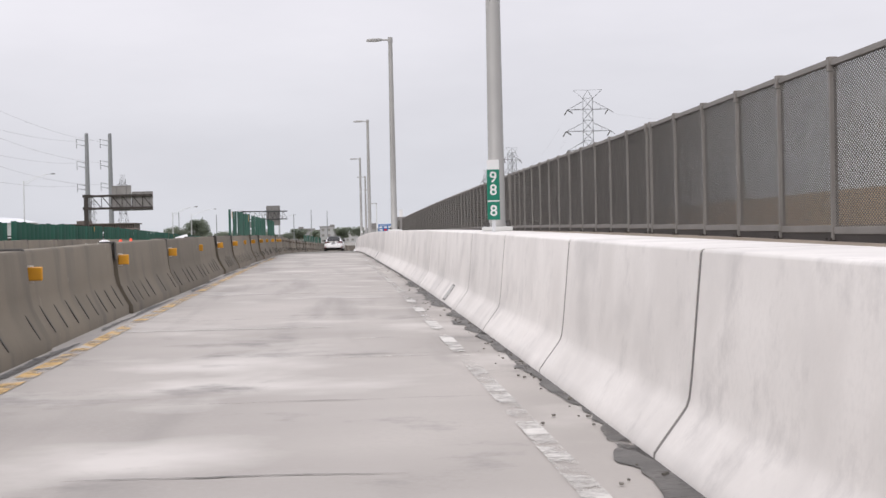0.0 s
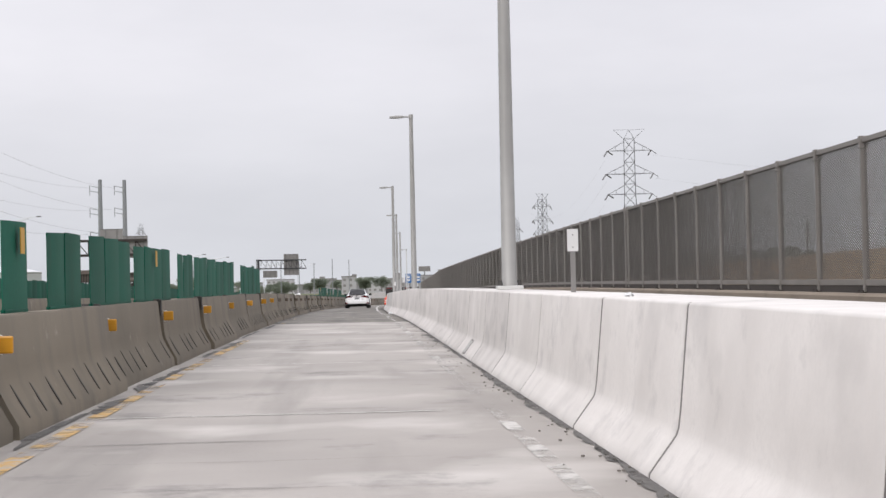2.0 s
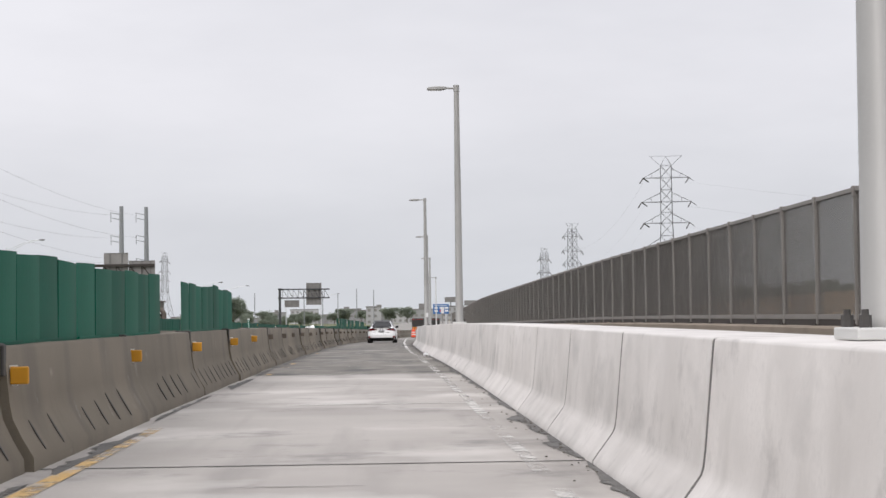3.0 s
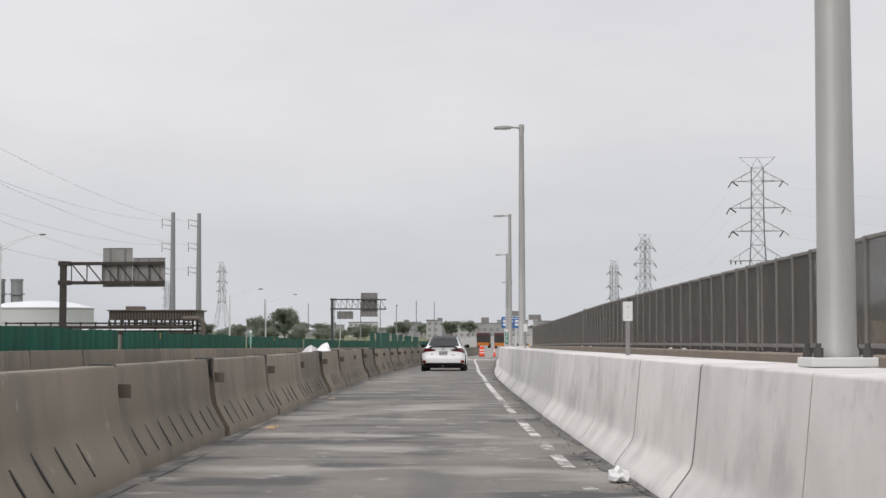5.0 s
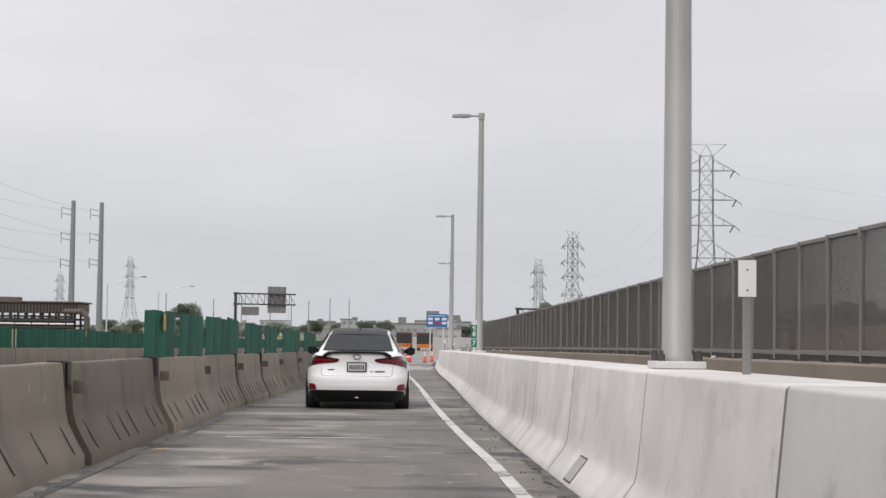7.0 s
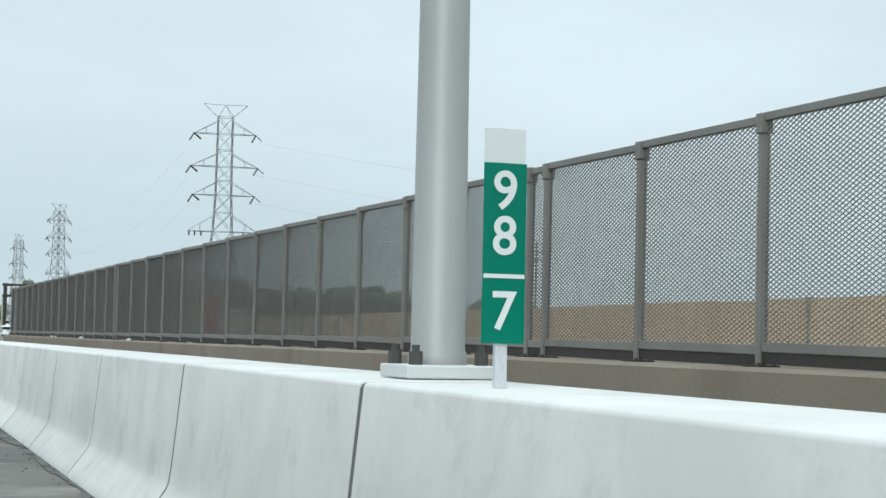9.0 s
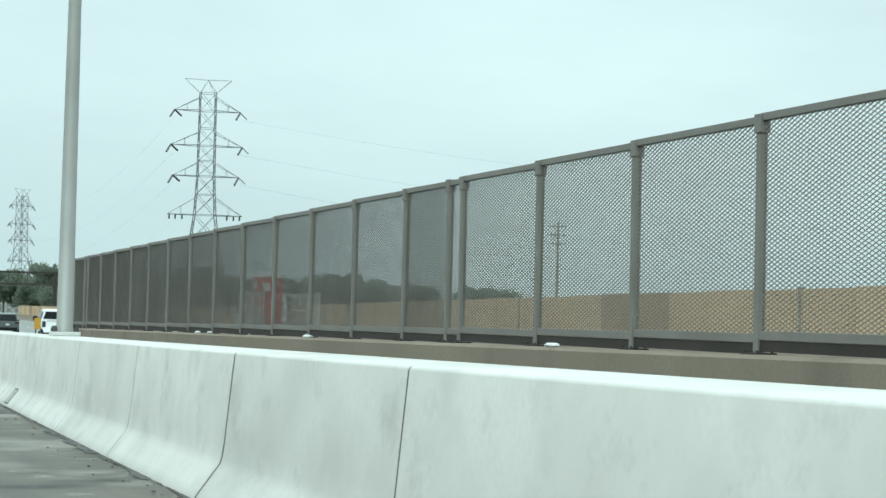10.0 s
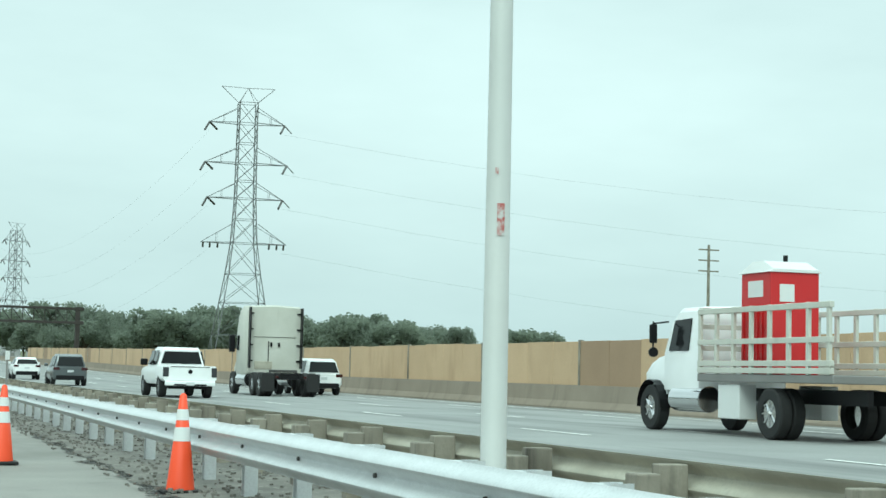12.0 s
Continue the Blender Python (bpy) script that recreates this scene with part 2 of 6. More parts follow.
M_RUBBER = material("black_rubber", (0.018, 0.018, 0.018), 0.8, 0, None, 6, 0.5, 0.15, 80)
M_BLACK = plain("black_trim", (0.009, 0.009, 0.010), 0.4, shine=0.2)
M_GLASS = plain("tinted_glass", (0.016, 0.017, 0.018), 0.10, 0, 0.0, 0.16)
M_CARWHITE = plain("white_car_paint", (0.88, 0.88, 0.88), 0.35, 0, 0.35)
M_CARGREY = plain("grey_car_paint", (0.10, 0.11, 0.115), 0.3, 0.3, 0.8)
M_CARSILVER = plain("silver_car_paint", (0.45, 0.46, 0.47), 0.3, 0.4, 0.8)
M_CREAM = material("dirty_cream_paint", (0.62, 0.61, 0.55), 0.5, 0, (0.50, 0.49, 0.43), 0.9, 0.6, 0.05,
                   streak=((0.33, 0.31, 0.26), (2, 2, 0.4), 0.6, 0.9))
M_RED = plain("red_plastic", (0.50, 0.015, 0.02), 0.4)
M_LENS = plain("dark_red_lens", (0.045, 0.003, 0.006), 0.12, 0, 0.3)
M_LENS_LIGHT = plain("red_light_strip", (0.20, 0.008, 0.015), 0.2)
M_CHROME = plain("chrome", (0.75, 0.75, 0.76), 0.12, 1.0)
M_RIM = plain("alloy_rim", (0.32, 0.32, 0.33), 0.3, 0.8)
M_PLATE = plain("licence_plate_white", (0.62, 0.63, 0.64), 0.4)
M_INK = plain("dark_ink", (0.03, 0.03, 0.035), 0.5)
M_TAN = material("tan_wall_panel", (0.56, 0.40, 0.25), 0.85, 0, (0.48, 0.335, 0.205), 0.5, 0.7, 0.15, 25,
                 streak=((0.33, 0.225, 0.13), (0.8, 0.8, 0.3), 0.55, 0.9), pieces=0.05)
M_TAN_DARK = material("brown_wall_panel", (0.36, 0.25, 0.16), 0.85, 0, (0.30, 0.205, 0.13), 0.5, 0.7, 0.15, 25)
M_WOOD = material("weathered_timber", (0.33, 0.30, 0.245), 0.85, 0, (0.18, 0.16, 0.13), 2.2, 0.5, 0.3, 40,
                  streak=((0.09, 0.08, 0.065), (7, 7, 0.8), 0.52, 0.75))
M_LEAF = material("leaves", (0.18, 0.205, 0.165), 0.8, 0, (0.14, 0.165, 0.13), 0.15, 0.6, 0.0, 3)
# leaves let some light through
lt = M_LEAF.node_tree
through_leaf = lt.nodes.new("ShaderNodeBsdfTranslucent")
through_leaf.inputs["Color"].default_value = (0.34, 0.38, 0.29, 1)
both = lt.nodes.new("ShaderNodeMixShader")
both.inputs["Fac"].default_value = 0.5
lt.links.new(lt.nodes["Principled BSDF"].outputs["BSDF"], both.inputs[1])
lt.links.new(through_leaf.outputs["BSDF"], both.inputs[2])
lt.links.new(both.outputs["Shader"], lt.nodes["Material Output"].inputs["Surface"])
M_OLDRAIL = material("dirty_pale_rail", (0.56, 0.53, 0.44), 0.7, 0.2, (0.33, 0.30, 0.24), 2.0, 0.6, 0.1, 40)
M_BARK = plain("bark", (0.09, 0.07, 0.05), 0.9)
M_TANK = material("white_tank_paint", (0.70, 0.71, 0.72), 0.5, 0, (0.62, 0.63, 0.64), 0.1, 0.6, 0.0)
M_STACK = plain("grey_stack_steel", (0.28, 0.29, 0.30), 0.5, 0.4)
M_FACTORY = material("dark_corrugated_cladding", (0.10, 0.085, 0.075), 0.7, 0.2, (0.15, 0.12, 0.10), 0.15, 0.6, 0.0)
M_BLOCK = material("pale_stucco", (0.42, 0.42, 0.42), 0.8, 0, (0.34, 0.34, 0.35), 0.05, 0.6, 0.0, pieces=0.3)
M_PLASTIC = material("white_plastic_sheeting", (0.80, 0.80, 0.80), 0.4, 0, (0.70, 0.70, 0.70), 4, 0.5, 0.1)
M_LINE = material("worn_white_line", (0.64, 0.625, 0.59), 0.6, 0, (0.50, 0.485, 0.455), 0.9, 0.5, 0.1, 30,
                  spots=((0.30, 0.285, 0.26), 5, 0.56, 0.63))
M_YLINE = material("worn_yellow_line", (0.60, 0.36, 0.10), 0.6, 0, (0.55, 0.40, 0.20), 0.9, 0.5, 0.1, 30,
                   spots=((0.42, 0.39, 0.35), 2.5, 0.50, 0.58))


def worn_through(m, size, low, high):
    """Paint scuffed away in patches, so that the road shows between them."""
    n, l = m.node_tree.nodes, m.node_tree.links
    geo = n.new("ShaderNodeNewGeometry")
    patch = n.new("ShaderNodeTexNoise")
    patch.inputs["Scale"].default_value, patch.inputs["Detail"].default_value, patch.inputs["Roughness"].default_value = size, 9, 0.75
    l.new(geo.outputs["Position"], patch.inputs["Vector"])
    gone = n.new("ShaderNodeMapRange")
    gone.inputs["From Min"].default_value, gone.inputs["From Max"].default_value = low, high
    l.new(patch.outputs["Fac"], gone.inputs["Value"])
    bare, blend = n.new("ShaderNodeBsdfTransparent"), n.new("ShaderNodeMixShader")
    l.new(gone.outputs["Result"], blend.inputs["Fac"])
    l.new(n["Principled BSDF"].outputs["BSDF"], blend.inputs[1])
    l.new(bare.outputs["BSDF"], blend.inputs[2])
    l.new(blend.outputs["Shader"], n["Material Output"].inputs["Surface"])
    return m


M_SCUFFED = worn_through(material("scuffed_white_line", (0.62, 0.60, 0.56), 0.6, 0, (0.50, 0.482, 0.45), 0.9, 0.5, 0.1, 30), 0.6, 0.42, 0.53)
worn_through(M_YLINE, 0.9, 0.46, 0.56)
worn_through(M_LINE, 1.3, 0.53, 0.66)
M_LANE = material("white_lane_paint", (0.80, 0.79, 0.76), 0.6, 0, (0.70, 0.69, 0.66), 0.9, 0.5, 0.05, 30, fleck=0.2)
M_JOINTFILL = material("grey_joint_filler", (0.13, 0.123, 0.115), 0.9, 0, (0.18, 0.17, 0.16), 3, 0.5, 0.2)
worn_through(M_SOOT, 2.6, 0.44, 0.60)
worn_through(M_GRIME, 1.7, 0.50, 0.66)
M_GRATE = plain("rusty_grate", (0.10, 0.05, 0.03), 0.8, 0.3)
M_DARKSTEEL = plain("dark_grey_steel", (0.06, 0.062, 0.065), 0.6, 0.2)
M_STICKER = material("torn_sticker", (0.60, 0.58, 0.56), 0.5, 0, (0.42, 0.10, 0.09), 26, 0.25, 0.0, 60, fleck=0.2)
M_LED = plain("lamp_lens", (0.55, 0.55, 0.52), 0.3)
M_TRUCKBLACK = plain("dark_truck_panel", (0.03, 0.028, 0.026), 0.6)

# ---------------------------------------------------------------- mesh helpers


def link(name, bm, mat, smooth=False):
    me = bpy.data.meshes.new(name)
    bm.normal_update()
    bm.to_mesh(me)
    bm.free()
    me.materials.append(mat)
    if smooth:
        for p in me.polygons:
            p.use_smooth = True
        me.set_sharp_from_angle(angle=radians(38))
    return new(name, me)


def part(name, bm, mat, parent, label="", smooth=False):
    ob = link(name, bm, mat, smooth)
    ob.parent = parent
    if label:
        tagged(ob, label=label)
    return ob


def twin(name, source, parent, m=None):
    """Another part on the same mesh."""
    ob = new(name, source.data)
    ob.parent = parent
    if m is not None:
        ob.matrix_basis = m
    return ob


def thing(name, m, label, category, group="", kind=""):
    ob = new(name)
    ob.empty_display_size = 0.2
    ob.matrix_basis = m
    return tagged(ob, label, category, group, kind)


def B():
    return bmesh.new()


def box(bm, x0, x1, y0, y1, z0, z1, bev=0.0, m=None):
    vs = bmesh.ops.create_cube(bm, size=1)["verts"]
    t = Matrix.Translation(((x0 + x1) / 2, (y0 + y1) / 2, (z0 + z1) / 2)) @ Matrix.Diagonal((x1 - x0, y1 - y0, z1 - z0, 1))
    bmesh.ops.transform(bm, matrix=(m @ t if m is not None else t), verts=vs)
    if bev:
        es = list({e for v in vs for e in v.link_edges})
        bmesh.ops.bevel(bm, geom=es, offset=bev, segments=2, affect="EDGES", profile=0.5)
    return bm


def rod(bm, a, b, r0, r1=None, n=8, caps=True):
    """A round bar from a to b."""
    a, b = Vector(a), Vector(b)
    r1 = r0 if r1 is None else r1
    z = (b - a).normalized()
    x = z.orthogonal().normalized()
    y = z.cross(x)
    lo, hi = [], []
    for i in range(n):
        c, s = math.cos(2 * math.pi * i / n), math.sin(2 * math.pi * i / n)
        lo.append(bm.verts.new(a + (x * c + y * s) * r0))
        hi.append(bm.verts.new(b + (x * c + y * s) * r1))
    for i in range(n):
        bm.faces.new((lo[i], lo[(i + 1) % n], hi[(i + 1) % n], hi[i]))
    if caps:
        bm.faces.new(lo[::-1])
        bm.faces.new(hi)
    return bm


def angle_bar(bm, a, b, w):
    """A thin square bar, four sides only."""
    return rod(bm, a, b, w * 0.7, w * 0.7, 4, False)


def loft(bm, rings, close_ends=True, loop=True):
    """A skin over rings of points, all of one length."""
    vs = [[bm.verts.new(p) for p in ring] for ring in rings]
    n = len(vs[0])
    for a, b in zip(vs, vs[1:]):
        for i in range(n if loop else n - 1):
            j = (i + 1) % n
            bm.faces.new((a[i], a[j], b[j], b[i]))
    if close_ends and loop:
        bm.faces.new(vs[0][::-1])
        bm.faces.new(vs[-1])
    bmesh.ops.recalc_face_normals(bm, faces=bm.faces)
    return bm


def strip(bm, profile, y0, y1, step=5.0):
    """An open profile of (x, z) drawn along the road."""
    n = max(1, math.ceil((y1 - y0) / step))
    rings = []
    for i in range(n + 1):
        y = y0 + (y1 - y0) * i / n
        rings.append([(RX(y) + x, y, RZ(y) + z) for x, z in profile])
    return loft(bm, rings, loop=False)


def solid(bm, profile, y0, y1, step=3.0, dx=lambda y: 0.0):
    """A closed profile of (x, z) drawn along the road, with ends."""
    n = max(1, math.ceil((y1 - y0) / step))
    rings = []
    for i in range(n + 1):
        y = y0 + (y1 - y0) * i / n
        rings.append([(RX(y) + x + dx(y), y, RZ(y) + z) for x, z in profile])
    return loft(bm, rings)


def local_solid(bm, profile, length):
    return loft(bm, [[(x, y, z) for x, z in profile] for y in (0.0, length)])

# ---------------------------------------------------------------- ground and road
def fence_x(y):
    """Offset of the mesh fence from the road's line."""
    s = (y - 90) / 100
    return 5.41 + 0.08 * s - 1.11 * s * s


bm = B()
R = 4500
vs = [bm.verts.new(p) for p in ((-R, -R, -4.2), (R, -R, -4.2), (R, R, -4.2), (-R, R, -4.2))]
bm.faces.new(vs)
tagged(link("ground", bm, M_LAND), "flat dull green and brown land reaching to the horizon", "ground", kind="structure")

bm = B()
strip(bm, [(-30, -0.9), (-30, 0.0), (2.34, 0.0), (2.34, -0.9)], -70, 57.5, 1.0)
tagged(link("road", bm, M_DECK), "worn pale concrete bridge deck with faint tyre stains", "road", kind="structure")
bm = B()
strip(bm, [(-30, -0.9), (-30, 0.0), (2.34, 0.0), (2.34, -0.9)], 57.5, 184.0, 1.0)
tagged(link("road_older_span", bm, M_DECK_OLD), "worn dark grey concrete bridge deck streaked by tyres", "road", kind="structure")
bm = B()
strip(bm, [(-30, -0.9), (-30, 0.0), (2.34, 0.0), (2.34, -0.9)], 184.0, 199.4, 1.0)
tagged(link("road_last_span", bm, M_DECK), "pale stained concrete deck of the last bridge span", "road", kind="structure")
bm = B()
strip(bm, [(-30, -2.5), (-30, -0.01), (1.60, -0.01), (2.6, -0.10), (7.0, -0.10), (7.4, -2.5)], 199.4, 900, 10)
tagged(link("road_beyond", bm, M_PAVE), "pale grey asphalt lane running on past the end of the bridge", "road", kind="structure")
bm = B()
strip(bm, [(1.36, 0.0), (1.9, 0.03), (2.6, 0.02), (3.4, 0.06), (4.5, 0.0), (6.4, 0.01)], 199.4, 420, 0.4)
for v in bm.verts:
    if v.co.x - RX(v.co.y) < 1.5:
        v.co.x += 0.22 * noise.noise(Vector((3.0, v.co.y * 0.9, 0))) + 0.10 * noise.noise(Vector((7.0, v.co.y * 3.1, 0)))
    v.co.z += 0.05 * noise.noise(Vector((v.co.x * 1.5, v.co.y * 0.8, 0))) * (1 if v.co.x - RX(v.co.y) > 1.5 else 0)
tagged(link("median_dirt", bm, M_DIRT, True), "strip of dark gravelly dirt between two steel guardrails", "ground", kind="structure")


bm = B()
strip(bm, [(4.95, -1.2), (4.95, -0.02), (22.2, -0.02), (22.2, -1.2)], -70, 199.4, 2.0)
strip(bm, [(6.2, -1.2), (6.2, 0.012), (22.2, 0.012), (22.2, -1.2)], 199.4, 900, 4)
tagged(link("road_main", bm, M_ASPHALT), "wide grey asphalt carriageway with broken lane lines", "road", kind="structure")

bm = B()
for x in (12.1, 15.7, 19.2):
    y = -60.0
    while y < 520:
        strip(bm, [(x - 0.08, 0.022), (x + 0.08, 0.022)], y, y + 3.6, 1.2)
        y += 12.2
strip(bm, [(8.2, 0.022), (8.34, 0.022)], -60, 520, 2)
strip(bm, [(20.9, 0.022), (21.04, 0.022)], -60, 520, 2)
tagged(link("lane_lines", bm, M_LANE), "broken white lane lines on the carriageway", "road marking", kind="structure")

rnd = random.Random(4)


def lane_stripe(c, y0, y1, half, z=0.007):
    bm = B()
    n = math.ceil((y1 - y0) / 0.8)
    rings = []
    for k in range(n + 1):
        q = y0 + (y1 - y0) * k / n
        rings.append([(RX(q) + c(q) - half, q, RZ(q) + z), (RX(q) + c(q) + half, q, RZ(q) + z)])
    return loft(bm, rings, loop=False)


def right_line(q):
    return 0.99 - 0.0178 * max(0.0, q - 117)


tagged(link("edge_line_right", lane_stripe(right_line, -60, 100, 0.06), M_SCUFFED), "scuffed white edge line mostly worn off beside the pale barrier", "road marking", kind="structure")
tagged(link("edge_line_right", lane_stripe(right_line, 100, 199.3, 0.06), M_LINE), "worn white edge line beside the pale barrier", "road marking", kind="structure")
tagged(link("edge_line_left", lane_stripe(lambda q: -2.38, -60, 42, 0.075), M_YLINE), "patchy faded yellow edge line beside the old barrier", "road marking", kind="structure")

for y, l in ((57.0, 1.6), (63.2, 0.7), (66.6, 1.1), (84.4, 0.9), (96.0, 0.6), (108.9, 1.4), (118.0, 0.8)):
    tagged(link("yellow_remnant", lane_stripe(lambda q: -2.36, y, y + l, 0.07), M_YLINE), "short remnant of a faded yellow edge line", "road marking", kind="structure")

# cross joints and patches of the deck
bm = B()
for i, y in enumerate((-38.0, 0.5, 37.5, 74.6, 110.5, 148.5, 184.0)):
    strip(bm, [(-30, 0.004), (1.405, 0.004)], y, y + 0.045, 1)
tagged(link("deck_joint", bm, M_JOINT), "dark narrow joints across the deck", "joint", kind="structure")
bm = B()
for y in (-24.0, -8.5, 12.0, 22.0, 31.0, 46.0, 57.5, 68.5, 87.0, 97.5, 121.0, 133.0, 142.0, 157.0):
    strip(bm, [(rnd.uniform(-2.6, -1.2), 0.005), (rnd.uniform(-0.2, 1.2), 0.005)], y, y + rnd.uniform(0.03, 0.10), 1)
tagged(link("deck_patch", bm, M_LINE), "pale filled cracks across the deck", "patch", kind="structure")




def crack(bm, x0, x1, y, wide, seed):
    """A wandering crack across the deck, pinched at both ends."""
    n = max(6, int((x1 - x0) / 0.09))
    a, b = [], []
    for k in range(n + 1):
        x = x0 + (x1 - x0) * k / n
        q = y + 0.10 * noise.noise(Vector((x * 1.3, seed * 5.3, 0))) + 0.03 * noise.noise(Vector((x * 7.0, seed, 2)))
        w = wide * math.sin(math.pi * (0.04 + 0.92 * k / n)) * (0.6 + 0.6 * noise.noise(Vector((x * 4.0, seed * 1.7, 5))))
        w = max(0.002, w)
        a.append(bm.verts.new((RX(q) + x, q - w, RZ(q) + 0.0055)))
        b.append(bm.verts.new((RX(q) + x, q + w, RZ(q) + 0.0055)))
    for k in range(n):
        bm.faces.new((a[k], a[k + 1], b[k + 1], b[k]))


rc = random.Random(21)
for mat, count, label in ((M_GRIME, 70, "dark hairline cracks wandering across the deck"), (M_SCUFFED, 26, "pale salt-edged cracks across the deck")):
    bm = B()
    for k in range(count):
        y = rc.uniform(-26, 57) if k % 4 == 0 else rc.uniform(58, 198)
        x0 = rc.uniform(-2.6, 0.2)
        crack(bm, x0, min(1.3, x0 + rc.uniform(0.5, 2.6)), y, rc.uniform(0.006, 0.022) * (1.0 if mat is M_GRIME else 2.6), k)
    tagged(link("deck_crack", bm, mat), label, "crack", kind="stuff")
bm = B()
strip(bm, [(-2.6, -0.005), (1.42, -0.005)], 199.42, 212.5, 1.0)
tagged(link("road_patch", bm, M_PATCH), "dark worn asphalt patch just past the concrete deck", "road", kind="structure")


def ragged(bm, x0, x1, y0, y1, z, step, seed):
    """A flat stain with a ragged outer edge."""
    r = random.Random(seed)
    n = max(2, int((y1 - y0) / step))
    a, b = [], []
    for i in range(n + 1):
        y = y0 + (y1 - y0) * i / n
        taper = math.sin(math.pi * min(1, max(0, i / n))) ** 0.4
        w = (x1 - x0) * taper * (0.55 + 0.55 * noise.noise(Vector((seed * 3.7, y * 1.1, 0))) + 0.35 * noise.noise(Vector((seed, y * 4.5, 3))))
        w = max(0.01, w)
        a.append(bm.verts.new((RX(y) + x1, y, RZ(y) + z)))
        b.append(bm.verts.new((RX(y) + x1 - w - 0.005, y, RZ(y) + z)))
    for i in range(n):
        bm.faces.new((b[i], a[i], a[i + 1], b[i + 1]))


bm = B()
y, k = -45.0, 0
while y < 199:
    l = rnd.uniform(2.0, 6.0)
    ragged(bm, 1.41 - (rnd.uniform(0.08, 0.32) if y < 40 else rnd.uniform(0.06, 0.26)), 1.415, y, y + l, 0.007, 0.10, k)
    y += l * rnd.uniform(0.8, 1.05)
    k += 1
tagged(link("gutter_grime", bm, M_GRIME), "black wet grime and grit along the foot of the barrier", "grime", kind="stuff")
bm = B()
y = -45.0
while y < 199:
    l = rnd.uniform(2.0, 6.0)
    ragged(bm, -2.67, -2.665 + rnd.uniform(0.10, 0.25), y, y + l, 0.008, 0.12, k)
    y += l * rnd.uniform(0.9, 1.6)
    k += 1
tagged(link("gutter_grime", bm, M_GRIME), "thin dark grime along the foot of the old barrier", "grime", kind="stuff")

bm = B()
y = 199.6
while y < 232:
    l = rnd.uniform(0.8, 2.5)
    ragged(bm, 1.40 - rnd.uniform(0.10, 0.40), 1.50, y, y + l, 0.004, 0.05, k)
    y += l * rnd.uniform(0.5, 0.8)
    k += 1
tagged(link("verge_grime", bm, M_SOOT), "black gritty dirt along the edge of the asphalt", "grime", kind="stuff")

# grit and scraps by the barrier
bm = B()
for i in range(900):
    y = rnd.uniform(-25, 199)
    x = 1.39 - abs(rnd.gauss(0, 0.14))
    s = rnd.uniform(0.003, 0.011)
    box(bm, RX(y) + x - s, RX(y) + x + s, y - s, y + s * rnd.uniform(1, 2), RZ(y) + 0.008, RZ(y) + 0.010 + s * 0.9)
for i in range(2600):
    y = rnd.uniform(199.5, 245)
    x = rnd.uniform(1.1, 3.6)
    s = rnd.uniform(0.004, 0.017)
    box(bm, -s, s, -s * 1.6, s, -0.01, s * 0.8, 0, Matrix.Translation((RX(y) + x, y, RZ(y) + 0.04)) @ Matrix.Rotation(rnd.uniform(0, 3), 4, "Z"))
tagged(link("grit", bm, M_DIRT), "loose stones and scraps lying by the barriers", "debris", kind="stuff")

# ---------------------------------------------------------------- the pale concrete barrier
FACE = [(1.405, -0.02), (1.41, 0.03), (1.45, 0.085), (1.54, 0.205), (1.564, 0.24), (1.577, 0.28), (1.59, 0.38), (1.644, 0.945),
        (1.650, 0.957), (1.662, 0.963), (2.30, 0.966), (2.335, 0.94), (2.335, -0.6), (1.405, -0.6)]
wall_right = thing("barrier_right", pose(0, 0, 0), "pale cast concrete safety barrier with upright joints", "barrier", kind="structure")
bm = B()
local_solid(bm, FACE, 3.632)
first = part("panel", bm, M_NEW, wall_right, smooth=True)
bm = B()
local_solid(bm, FACE, 3.632)
clean = None
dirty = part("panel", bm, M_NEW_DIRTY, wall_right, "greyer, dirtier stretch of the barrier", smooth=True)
JOINTS = [-43.9, -39.6, -35.4, -31.2, -27.0, -22.9, -18.75, -14.4, -9.8, -5.85, -1.2, 2.8, 6.6, 10.05, 13.4, 16.9, 20.0, 23.9]
JOINTS += [27.22 + 3.316 * k for k in range(10)]
JOINTS += [60.4, 63.75, 67.1, 70.87, 74.27, 77.7, 81.4, 84.9, 88.7, 92.4, 96.2, 100.1, 104.0, 108.2, 111.9, 115.95, 119.6, 123.1, 126.6]
JOINTS += [130.1, 133.7, 137.2, 140.7, 144.2, 147.7, 151.4, 155.0, 158.2, 161.6, 164.9, 168.7, 172.15, 175.75, 179.3, 182.7, 185.94, 190.0, 193.6, 197.3]
# some joints have opened wide, others are hairlines
WIDE = [(0.075, 0.09, 0.055, 0.08, 0.095)[(i * 7 + i // 5) % 5] for i in range(len(JOINTS))]
for y, w in ((-9.8, 0.08), (-5.85, 0.08), (20.0, 0.095), (16.9, 0.075), (23.9, 0.05), (70.87, 0.03), (74.27, 0.095), (77.7, 0.08), (81.4, 0.05),
             (115.95, 0.085), (119.6, 0.075), (123.1, 0.08), (179.3, 0.05), (182.7, 0.06), (185.94, 0.075), (190.0, 0.05), (193.6, 0.065)):
    WIDE[JOINTS.index(y)] = w
WIDE = [w * (0.7 if y < 60 else 0.75 if y < 135 else 0.5) for y, w in zip(JOINTS, WIDE)]


def stretched(y, length, full):
    # along the chord, so that neighbours meet flush
    head = math.degrees(math.atan2(RX(y + length) - RX(y), length))
    tilt = math.degrees(math.atan2(RZ(y + length) - RZ(y), length))
    return pose(RX(y), y, RZ(y), tilt, 0, -head) @ Matrix.Diagonal((1, length / full, 1, 1))


